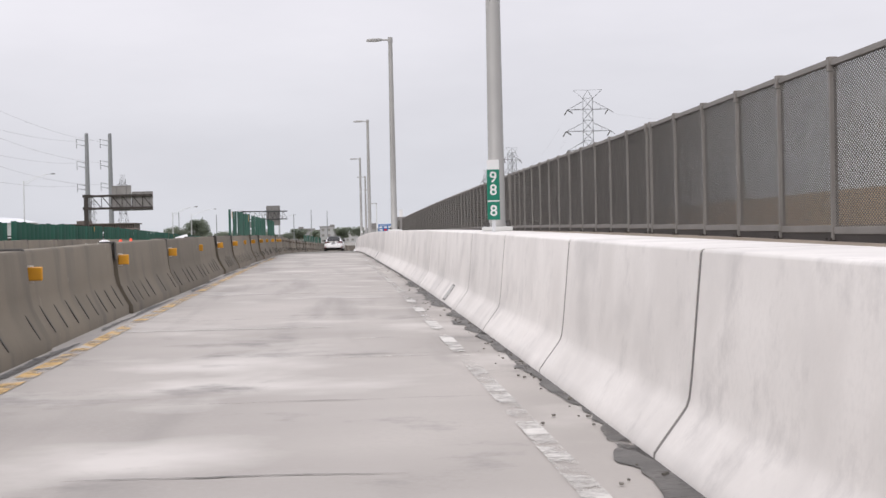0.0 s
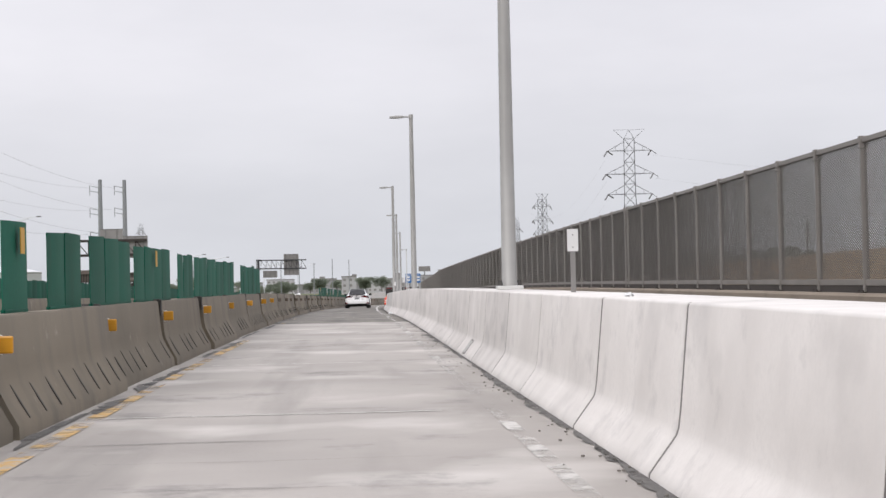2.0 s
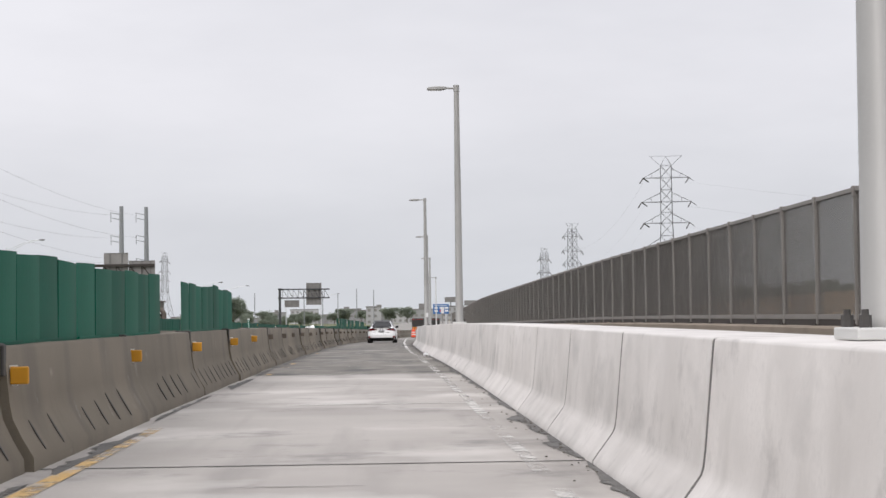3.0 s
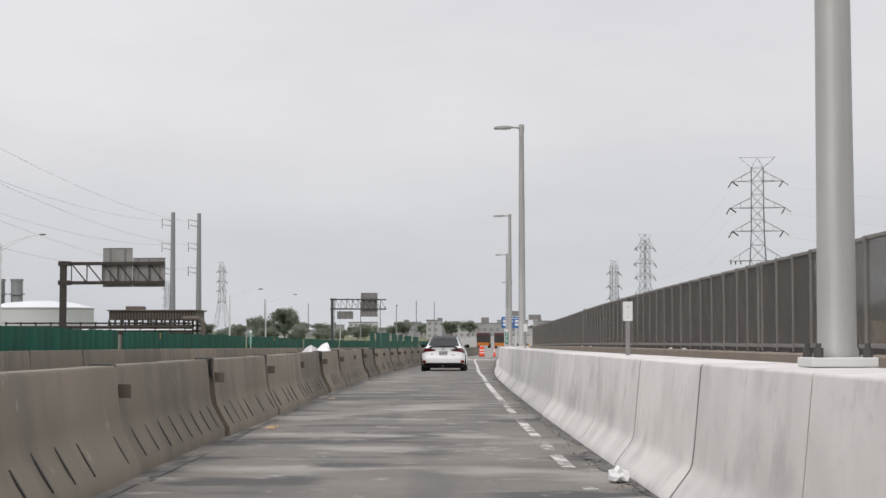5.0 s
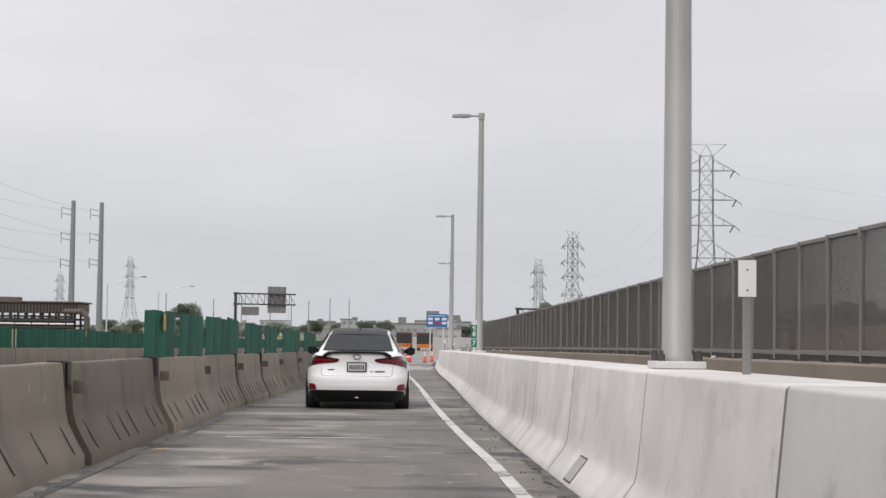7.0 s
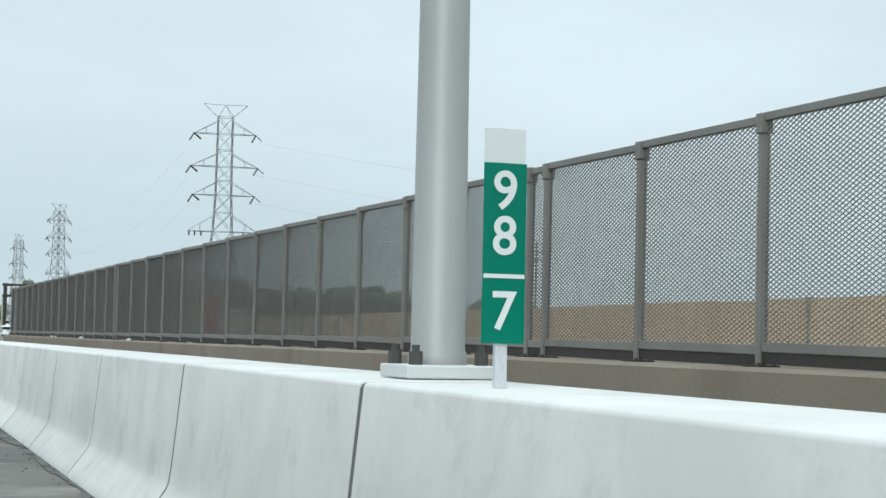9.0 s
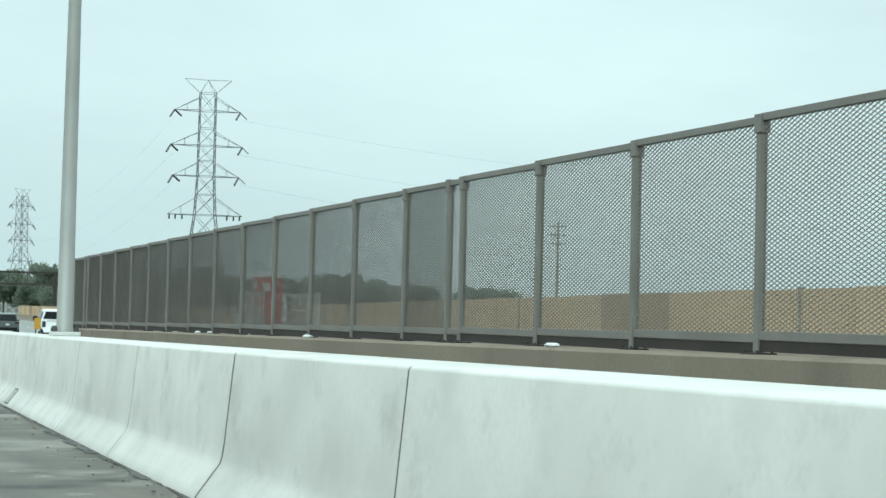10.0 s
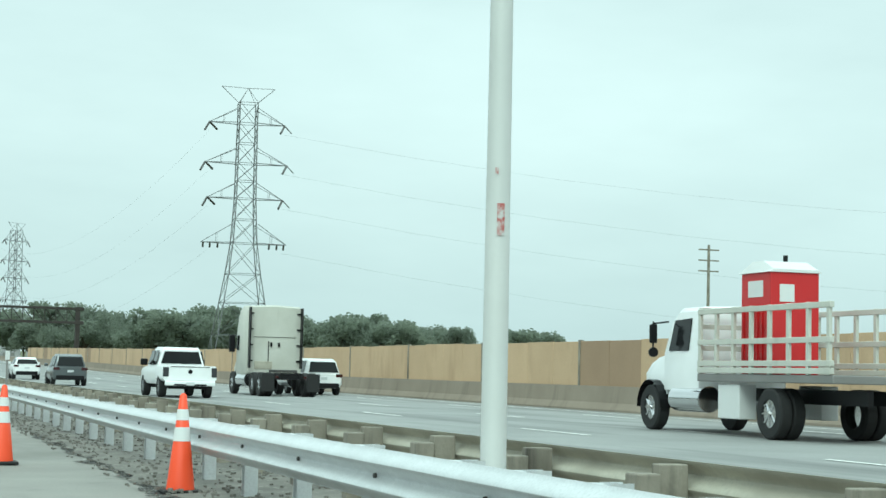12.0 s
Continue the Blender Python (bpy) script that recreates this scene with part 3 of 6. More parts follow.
for i, (a, b) in enumerate(zip(JOINTS, JOINTS[1:])):
    g0, g1 = WIDE[i] / 2, WIDE[i + 1] / 2
    m = stretched(a + g0, b - a - g0 - g1, 3.632)
    if i == 0:
        first.matrix_basis = m
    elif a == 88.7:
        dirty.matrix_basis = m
    else:
        if clean is None:
            bm = B()
            local_solid(bm, FACE, 3.632)
            clean = part("panel", bm, M_NEW_CLEAN, wall_right, "cleaner, paler stretch of the barrier", smooth=True)
            clean.matrix_basis = m
        else:
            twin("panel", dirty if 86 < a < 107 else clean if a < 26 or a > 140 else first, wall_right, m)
END = JOINTS[-1] + 0.02
# sloping end block to which the guardrail is bolted
bm = B()
low = [(x, z if z < 0.6 else z - 0.235) for x, z in FACE]
loft(bm, [[(x, 0.0, z) for x, z in FACE], [(x, 0.9, z) for x, z in FACE], [(x if x > 1.7 or z > 0.1 else x, 3.6, z) for x, z in low]])
part("end_block", bm, M_NEW_CLEAN, wall_right, smooth=True).matrix_basis = spot(0, END)
bm = B()
box(bm, 1.46, 2.3, 0.0, 0.55, -0.4, 0.36, 0.012)
part("end_foot", bm, M_NEW_CLEAN, wall_right).matrix_basis = spot(0, END + 3.6)
# filler behind each joint; every fifth joint is a wide one with sealant
inner = [(x + 0.003 if x < 1.9 else x - 0.03, z - 0.004 if z > 0.9 else z) for x, z in FACE]
bm = B()
local_solid(bm, inner, 0.10)
joint = part("joint_filler", bm, M_JOINTFILL, wall_right)
joint.matrix_basis = spot(0, JOINTS[1] - 0.05)
bm = B()
sealed = [(x + 0.002 if x < 1.9 else x - 0.004, z - 0.004 if z > 0.9 else z) for x, z in FACE]
local_solid(bm, sealed, 0.10)
seal = part("joint_sealant", bm, M_SEAL, wall_right)
seal.matrix_basis = spot(0, JOINTS[5] - 0.05)
for i in range(2, len(JOINTS) - 1):
    src = seal if JOINTS[i] in (115.95, 179.3) else joint
    if i != 5:
        twin(src.name.split(".")[0], src, wall_right, spot(0, JOINTS[i] - 0.05))

# small steel hatches and drain slots in the barrier's foot
for y in (-3.6, 32.3, 114.5, 184.7):
    h = thing("barrier_hatch", spot(0, y), "small grey steel cover set into the foot of the barrier", "hatch", "hatches in the barrier")
    tilt = Matrix.Translation((1.489, 0, 0.139)) @ Matrix.Rotation(radians(-53), 4, "Y") @ Matrix.Rotation(radians(0), 4, "X")
    bm = B()
    box(bm, -0.11, 0.11, -0.22, 0.22, -0.01, 0.006, 0.002, tilt)
    part("cover", bm, M_COVER, h)
    bm = B()
    box(bm, -0.125, 0.125, -0.235, 0.235, -0.012, 0.002, 0.0, tilt)
    part("frame", bm, M_JOINT, h)
    for sy in (-0.18, 0.18):
        bm = B()
        rod(bm, tilt @ Vector((0, sy, 0.0)), tilt @ Vector((0, sy, 0.012)), 0.014)
        part("bolt", bm, M_GALV, h)

# drain grates in the gutter
for x, y in ((1.05, 109.6), (0.88, 195.4)):
    metal = M_STACK if y < 150 else M_GRATE
    g = thing("drain_grate", spot(x, y, 0.004), ("dark" if y < 150 else "rusty") + " steel drain grate flush with the road by the barrier", "drain", "drain grates")
    bm = B()
    box(bm, -0.23, 0.23, -0.36, 0.36, 0.0, 0.004)
    part("pit", bm, M_JOINT, g)
    bm = B()
    for a, b, c, d in ((-0.25, 0.25, -0.38, -0.35), (-0.25, 0.25, 0.35, 0.38), (-0.25, -0.22, -0.35, 0.35), (0.22, 0.25, -0.35, 0.35)):
        box(bm, a, b, c, d, 0.0, 0.016)
    part("rim", bm, metal, g)
    bm = B()
    box(bm, -0.22, 0.22, -0.012, 0.012, 0.005, 0.014)
    bar = part("bar", bm, metal, g)
    bar.matrix_basis = pose(0, -0.31, 0)
    for i in range(1, 11):
        twin("bar", bar, g, pose(0, -0.31 + i * 0.062, 0))

# ---------------------------------------------------------------- old precast barriers along the other side
LFACE = [(0.0, -0.02), (-0.005, 0.10), (-0.085, 0.24), (-0.155, 0.38), (-0.18, 0.50), (-0.215, 0.89), (-0.235, 0.915),
         (-0.42, 0.915), (-0.44, 0.89), (-0.475, 0.50), (-0.50, 0.38), (-0.57, 0.24), (-0.65, 0.10), (-0.655, -0.02)]


def chip(bm, seed, amount=0.008):
    for v in bm.verts:
        if v.co.z > 0.05:
            v.co.x += amount * noise.noise(v.co * 2.3 + Vector((seed * 7.1, 0, 0)))
            v.co.z += amount * noise.noise(v.co * 1.7 + Vector((0, seed * 3.3, 0)))


def old_segment(name, seed, length, at, label, group, slots=True, reflector=None):
    s = thing(name, at, label, "barrier", group)
    if seed in SEG:
        for nm, src in SEG[seed]:
            twin(nm, src, s)
    else:
        bm = B()
        loft(bm, [[(x, length * k / 6, z) for x, z in LFACE] for k in range(7)])
        chip(bm, seed)
        made = [("body", part("body", bm, M_OLD, s, smooth=True))]
        if slots:
            r = random.Random(seed)
            for k in range(8):
                y = 0.5 + k * (length - 1.0) / 7
                bm = B()
                # leaning form-tie slots, dark inside
                h = r.uniform(0.20, 0.28)
                if r.random() < 0.2:
                    continue
                q = [(-0.020 - 0.55 * f * h, 0.13 + f * h) for f in (0.0, 0.25, 0.5, 0.8, 1.0)]
                rings = [[(x + 0.008, y - (z - 0.16) * 0.22 - w, z), (x + 0.008, y - (z - 0.16) * 0.22 + w, z),
                          (x - 0.05, y - (z - 0.16) * 0.22 + w, z), (x - 0.05, y - (z - 0.16) * 0.22 - w, z)] for (x, z), w in zip(q, (0.010, 0.017, 0.019, 0.016, 0.008))]
                loft(bm, rings)
                made.append(("slot", part("slot", bm, M_JOINT, s)))
        bm = B()
        box(bm, -0.40, -0.25, -0.075, 0.015, 0.30, 0.93, 0.004)
        box(bm, -0.42, -0.225, -0.075, 0.05, 0.912, 0.938, 0.008)
        box(bm, -0.232, -0.205, -0.06, 0.03, 0.70, 0.93, 0.008)
        made.append(("joint_plate", part("joint_plate", bm, M_JOINT, s)))
        SEG[seed] = made
    if reflector is not None:
        bm = B()
        if reflector is M_AMBER:
            box(bm, -0.195, -0.055, 0.080, 0.104, 0.635, 0.765, 0.012)
            part("reflector", bm, reflector, s, "square amber reflector")
            bm = B()
            box(bm, -0.235, -0.14, 0.105, 0.113, 0.625, 0.775, 0.003)
            part("bracket", bm, M_BAND, s)
        else:
            box(bm, -0.235, -0.085, 0.095, 0.125, 0.64, 0.76, 0.004)
            part("reflector", bm, reflector, s, "brown back of a square reflector")
    return s


SEG = {}
SEAMS = [-41.3, -35.2, -29.1, -23.0, -16.9, -10.8, -4.6, 1.7, 8.1, 14.2, 20.2, 26.0, 31.4, 37.3, 43.4, 49.2, 55.0, 60.3, 65.6, 71.2, 76.9, 82.8, 88.6, 94.5,
         100.1, 105.4, 111.1, 116.2, 121.7, 126.6, 131.3, 136.0, 140.6]
SEAMS += [140.6 + 5.9 * k for k in range(1, 21)]
for i, (y, y1) in enumerate(zip(SEAMS, SEAMS[1:])):
    seed = i % 5
    x = -2.67 + 0.03 * math.sin(i * 2.1)
    old_segment("precast_barrier", seed, 6.13, spot(x, y + 0.04, 0, 0.25 * math.sin(i * 1.7)) @ Matrix.Diagonal((1, (y1 - y - 0.08) / 6.13, 1, 1)),
                "stained grey-brown precast concrete barrier segment with slots in its foot", "precast barriers beside the lane",
                True, M_AMBER if y < 62 else M_BROWN)
y, i = 0.0, 10
while y < 330:
    sx = -10.6 - 0.006 * (y - 100)
    old_segment("precast_barrier", 10 + i % 3, 6.13, spot(sx, y, 0, 0.3 * math.sin(i)),
                "grey precast concrete barrier segment below green screens", "precast barriers across the closed lanes", False)
    y += 6.22
    i += 1

# ---------------------------------------------------------------- green glare screens


def screen(at, width, height, seed, label, group, mark=False, name="glare_screen"):
    s = thing(name, at, label, "screen", group)
    bm = B()
    box(bm, -0.02, 0.02, 0.02, width - 0.02, -0.012, 0.02, 0.004)
    part("rail", bm, M_GREEN, s)
    r = random.Random(seed)
    n = max(1, round(width / 0.92))
    for k in range(n):
        w = width / n
        h = height + r.uniform(-0.02, 0.02)
        bm = B()
        rings = []
        slant = r.uniform(-0.03, 0.03)
        for j in range(9):
            f = j / 8
            u = k * w + w * 1.03 * f
            wob = 0.014 * math.sin(math.pi * f) + (0.006 if k % 2 else 0)
            top = h + slant * (f - 0.5)
            rings.append([(wob - 0.004, u, 0.005), (wob + 0.004, u, 0.005), (wob * 1.3 + 0.004, u, top), (wob * 1.3 - 0.004, u, top)])
        loft(bm, rings)
        blade = part("blade", bm, M_GREEN, s)
        blade.matrix_basis = pose(0, 0, 0, r.uniform(-0.25, 0.25), r.uniform(-0.4, 0.4), 0)
    if mark:
        bm = B()
        box(bm, 0.06, 0.07, width * 0.45, width * 0.45 + 0.16, height - 0.26, height - 0.04, 0.003)
        part("marker", bm, M_YELLOW, s, "yellow reflective marker")
    return s


for k, (a, b, h, mark) in enumerate(((21.4, 22.4, 0.74, True), (23.4, 25.2, 0.73, False), (25.9, 29.1, 0.74, False), (29.5, 33.6, 0.73, True), (34.8, 37.2, 0.72, False),
                                     (37.5, 40.9, 0.71, False), (41.0, 46.8, 0.72, False), (49.2, 57.2, 0.72, False),
                                     (121.5, 124.2, 0.60, True), (124.7, 127.4, 0.61, False), (127.8, 132.8, 0.61, False),
                                     (134.0, 137.5, 0.60, False), (138.3, 141.3, 0.60, False), (143.0, 149.0, 0.60, False),
                                     (151.0, 157.0, 0.6, False))):
    screen(spot(-3.0, a, 0.925), b - a, h, k, "green plastic glare screen on top of the old concrete barrier",
           "green screens on the near barrier", mark)
y, k = 20.0, 100
while y < 325:
    w = rnd.choice((3.0, 4.5, 6.0))
    screen(spot(-12.0 - 0.006 * (y - 100), y, 0.0), w, 1.58 + rnd.uniform(-0.03, 0.03), k,
           "long green plastic screen standing behind the far barriers", "green screens across the closed lanes", k % 7 == 3)
    y += w + (0.9 if k % 6 == 0 else 0.05)
    k += 1

# ---------------------------------------------------------------- mesh fence on the far parapet
bm = B()
solid(bm, [(-0.02, -0.9), (-0.02, 0.93), (0.01, 0.955), (0.41, 0.955), (0.44, 0.93), (0.44, -0.9)], -40, 199.5, 3.0, lambda y: fence_x(y) - 0.2)
for v in bm.verts:
    v.co.z += 0.0008 * (v.co.y - 90)
tagged(link("parapet", bm, M_PARAPET), "low tan concrete parapet stained by rain", "parapet", kind="structure")
fence = thing("mesh_fence", pose(0, 0, 0), "tall dull metal fence of expanded mesh panels on a parapet", "fence")
PANEL, LOW, HIGH = 1.758, 1.035, 2.47


def at_fence(y, z=0.0):
    head = math.degrees(math.atan2(RX(y + 0.5) + fence_x(y + 0.5) - RX(y - 0.5) - fence_x(y - 0.5), 1.0))
    return pose(RX(y) + fence_x(y), y, RZ(y) + z + 0.0008 * (y - 90), 0, 0, -head)




def strands(width, nx, nz=92):
    """Expanded sheet: every strand has a web through its depth, coloured dark as shaded, and a paler face, coloured as
    lit.
    """
    bm = B()
    cw, ch = (width - 0.07) / nx, (HIGH - LOW - 0.06) / nz
    for r in range(nz):
        z0 = LOW + 0.03 + r * ch
        off = cw / 2 if r % 2 else 0
        for c in range(nx):
            for s in (0, 1):
                ya = 0.035 + c * cw + off + s * cw / 2
                yb = ya + cw / 2
                if yb > width - 0.03:
                    continue
                za, zb = (z0, z0 + ch) if s == 0 else (z0 + ch, z0)
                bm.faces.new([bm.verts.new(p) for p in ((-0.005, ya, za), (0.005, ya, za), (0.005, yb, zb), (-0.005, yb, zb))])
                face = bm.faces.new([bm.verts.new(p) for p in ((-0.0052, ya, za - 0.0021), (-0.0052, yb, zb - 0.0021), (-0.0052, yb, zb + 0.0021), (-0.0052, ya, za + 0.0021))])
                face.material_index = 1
    return bm


bm2 = B()
box(bm2, -0.018, 0.018, 0, PANEL, LOW - 0.005, LOW + 0.055, 0.004)
low_rail = part("bottom_rail", bm2, M_FENCE, fence)
# Dark filler added for the shaded gap between bottom rail and parapet.
bm2 = B()
box(bm2, -0.010, 0.010, 0, PANEL, 0.956, LOW - 0.006)
shade_strip = part("base_strip", bm2, M_RUST, fence, "dark strip standing in for the shaded gap under the bottom rail")
bm2 = B()
box(bm2, -0.022, 0.022, 0, PANEL, HIGH - 0.03, HIGH + 0.022, 0.005)
top_rail = part("top_rail", bm2, M_FENCE, fence)
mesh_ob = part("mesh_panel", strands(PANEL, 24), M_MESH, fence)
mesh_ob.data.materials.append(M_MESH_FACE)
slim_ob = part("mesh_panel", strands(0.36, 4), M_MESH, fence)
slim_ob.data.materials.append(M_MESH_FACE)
slim_ob.matrix_basis = at_fence(-3.46) @ Matrix.Diagonal((1, 0.34 / 0.36, 1, 1))
bm2 = B()
box(bm2, -0.030, 0.030, -0.026, 0.026, 0.965, HIGH + 0.01, 0.006)
box(bm2, -0.042, 0.042, -0.037, 0.037, HIGH - 0.09, HIGH + 0.035, 0.006)
post = part("post", bm2, M_FENCE, fence)
bm2 = B()
box(bm2, -0.075, 0.075, -0.10, 0.10, 0.953, 0.967, 0.003)
for sx in (-0.055, 0.055):
    for sy in (-0.055, 0.055):
        rod(bm2, (sx, sy * 1.3, 0.965), (sx, sy * 1.3, 0.982), 0.010, n=6)
foot = part("foot_plate", bm2, M_RUST, fence)
used = set()
RUNS = ((-43.4, -3.46, 22), (-3.12, 13.0, 9), (13.0, 14.78, 1), (14.78, 18.5, 3), (18.88, 39.42, 12), (39.75, 53.64, 8), (53.64, 84.42, 18),
        (84.42, 87.68, 2), (87.68, 91.58, 3), (91.94, 94.08, 2), (94.08, 106.22, 8), (106.22, 118.3, 8), (118.3, 126.69, 6), (126.69, 133.69, 4),
        (134.07, 135.17, 1), (135.17, 142.27, 4), (142.27, 153.9, 7), (154.25, 163.81, 6), (163.81, 175.75, 7), (176.09, 177.3, 1),
        (177.3, 192.2, 9), (192.2, 197.16, 3), (197.6, 199.0, 1))
POSTS = sorted({round(float(v), 3) for a, b, n in RUNS for v in np.linspace(a, b, n + 1)})
for y, y1 in zip(POSTS, POSTS[1:]):
    m = at_fence(y)
    for nm, src in (("mesh_panel", mesh_ob), ("bottom_rail", low_rail), ("base_strip", shade_strip), ("top_rail", top_rail), ("post", post), ("foot_plate", foot)):
        if y1 - y < 0.5 and nm == "mesh_panel":
            if y > 0:
                twin(nm, slim_ob, fence, m @ Matrix.Diagonal((1, (y1 - y) / 0.36, 1, 1)))
            continue
        q = m if nm in ("post", "foot_plate") else m @ Matrix.Diagonal((1, (y1 - y) / PANEL, 1, 1))
        if nm not in used:
            used.add(nm)
            src.matrix_basis = q
        else:
            twin(nm, src, fence, q)
m = at_fence(199.0)
twin("post", post, fence, m)
twin("foot_plate", foot, fence, m)
bm = B()
p, q = at_fence(199.0), at_fence(197.7)
rod(bm, p @ Vector((0.04, 0, 2.35)), q @ Vector((0.04, 0, 1.0)), 0.025)
rod(bm, p @ Vector((0, 0, 0.955)), p @ Vector((0, 0, 2.4)), 0.03)
part("brace", bm, M_FENCE, fence)

# ---------------------------------------------------------------- wall across the carriageway
bm = B()
solid(bm, [(22.2, -0.4), (22.2, 0.08), (22.34, 0.30), (22.42, 0.86), (22.75, 0.86), (22.85, -0.4)], -60, 560, 10)
tagged(link("barrier_far", bm, M_PARAPET), "tan concrete barrier along the far edge of the carriageway", "barrier", kind="structure")
wall = thing("wall_far", pose(0, 0, 0), "tan panelled screen wall behind the far barrier", "wall", kind="structure")
bm = B()
box(bm, 0, 0.10, 0.01, 2.43, 0.80, 2.42, 0.006)
pan = part("wall_panel", bm, M_TAN, wall)
bm = B()
box(bm, 0, 0.10, 0.01, 2.43, 0.80, 2.42, 0.006)
brown = part("wall_panel", bm, M_TAN_DARK, wall, "browner patched panel")
brown.matrix_basis = spot(22.52, 97.56)
bm = B()
box(bm, -0.05, 0.12, -0.05, 0.05, 0.80, 2.46, 0.006)
wp = part("wall_post", bm, M_WOOD, wall)
pan.matrix_basis, wp.matrix_basis = spot(22.52, 100.0), spot(22.52, 100.0)
for k in range(1, 150):
    y = 100.0 + k * 2.44
    twin("wall_panel", brown if k % 19 in (5, 6) else pan, wall, spot(22.52, y, rnd.uniform(-0.02, 0.02)))
    if k % 4 == 0:
        twin("wall_post", wp, wall, spot(22.52, y))
bm = B()
solid(bm, [(22.52, 0.80), (22.52, 2.40), (22.62, 2.40), (22.62, 0.80)], -60, 97.5, 10)
part("wall_start", bm, M_TAN, wall)

# ---------------------------------------------------------------- street lamps on the barrier


def street_lamp(at, top, plinth, label, group, thick=1.0, paint=None):
    paint = paint or M_POLE
    s = thing("street_lamp", at, label, "street lamp", group)
    if plinth:
        bm = B()
        box(bm, -0.19, 0.19, -0.19, 0.19, 0.0, 0.055, 0.008)
        part("base_plate", bm, M_PALEPOLE, s)
        bm = B()
        rod(bm, (0, 0, 0), (0, 0, 0.06), 0.028, n=6)
        rod(bm, (0, 0, 0.06), (0, 0, 0.085), 0.016, n=6)
        bolt = part("bolt", bm, M_JOINT, s)
        bolt.matrix_basis = pose(-0.14, -0.14, 0.05)
        for sx, sy in ((0.14, -0.14), (0.14, 0.14), (-0.14, 0.14)):
            twin("bolt", bolt, s, pose(sx, sy, 0.05))
    bm = B()
    z0 = 0.055 if plinth else -0.3
    rings = []
    for z, r in ((z0, 0.122), (z0 + 0.04, 0.122), (z0 + 0.06, 0.112), (top * 0.5, 0.095), (top, 0.072)):
        rings.append([(thick * r * math.cos(2 * math.pi * k / 20), thick * r * math.sin(2 * math.pi * k / 20), z) for k in range(20)])
    loft(bm, rings)
    part("pole", bm, paint, s, smooth=True)
    bm = B()
    rod(bm, (0, 0, top - 0.16), (0, 0, top + 0.03), 0.085, n=16)
    part("collar", bm, M_POLE, s, smooth=True)
    bm = B()
    rod(bm, (-0.06, 0, top - 0.06), (-0.32, 0, top - 0.05), 0.03, n=10)
    part("arm", bm, M_POLE, s, smooth=True)
    bm = B()
    rings = []
    for x, w, a, b in ((-0.28, 0.05, -0.03, 0.03), (-0.36, 0.12, -0.045, 0.045), (-0.60, 0.15, -0.055, 0.05), (-0.80, 0.14, -0.05, 0.02), (-0.84, 0.10, -0.045, -0.01)):
        rings.append([(x, -w, top - 0.05 + a), (x, w, top - 0.05 + a), (x, w, top - 0.05 + b * 0.4), (x, w * 0.6, top - 0.05 + b), (x, -w * 0.6, top - 0.05 + b), (x, -w, top - 0.05 + b * 0.4)])
    loft(bm, rings)
    head = part("lamp_head", bm, M_POLE, s, "flat grey LED lamp head")
    bm = B()
    box(bm, -0.74, -0.44, -0.10, 0.10, top - 0.112, top - 0.104)
    part("lens", bm, M_LED, head)
    return s


for y in LAMPS_Y:
    street_lamp(spot(2.13, y, 0.968), 6.80, True, "tall grey tapered street lamp bolted on top of the barrier", "street lamps on the barrier")
end_lamp = street_lamp(spot(2.23, 212.7, 0.0), 6.84, False, "tall pale street lamp standing in dirt behind the guardrail", "street lamps on the barrier", 0.71, M_PALEPOLE)
for z0, z1, a0, a1 in ((1.94, 2.13, -2.0, -1.4), (2.30, 2.34, -2.2, -1.95)):
    bm = B()
    loft(bm, [[(0.0765 * math.cos(a0 + (a1 - a0) * k / 6), 0.0765 * math.sin(a0 + (a1 - a0) * k / 6), z) for k in range(7)] for z in (z0, z1)], loop=False)
    part("sticker", bm, M_STICKER, end_lamp, "torn remnant of a red and white sticker", True)
bm = B()
rod(bm, (0, 0, -0.02), (0, 0, 0.10), 0.24, 0.22, 16)
tagged(link("lamp_footing", bm, M_NEW), "round concrete footing of a street lamp", "footing").matrix_basis = spot(2.25, 212.7, 0.02)

# ---------------------------------------------------------------- mile markers and delineators


def lettering(text, size, parent, mat, m, name="digit"):
    cu = bpy.data.curves.new(name, "FONT")
    cu.body, cu.size, cu.extrude, cu.align_x, cu.align_y, cu.offset = text, size, 0.001, "CENTER", "CENTER", size * 0.012
    tmp = bpy.data.objects.new(name, cu)
    scene.collection.objects.link(tmp)
    dg = bpy.context.evaluated_depsgraph_get()
    me = bpy.data.meshes.new_from_object(tmp.evaluated_get(dg))
    bpy.data.objects.remove(tmp)
    me.materials.clear()
    me.materials.append(mat)
    ob = new(name, me)
    ob.parent = parent
    ob.matrix_basis = m
    return ob


UP = Matrix.Rotation(radians(90), 4, "X")


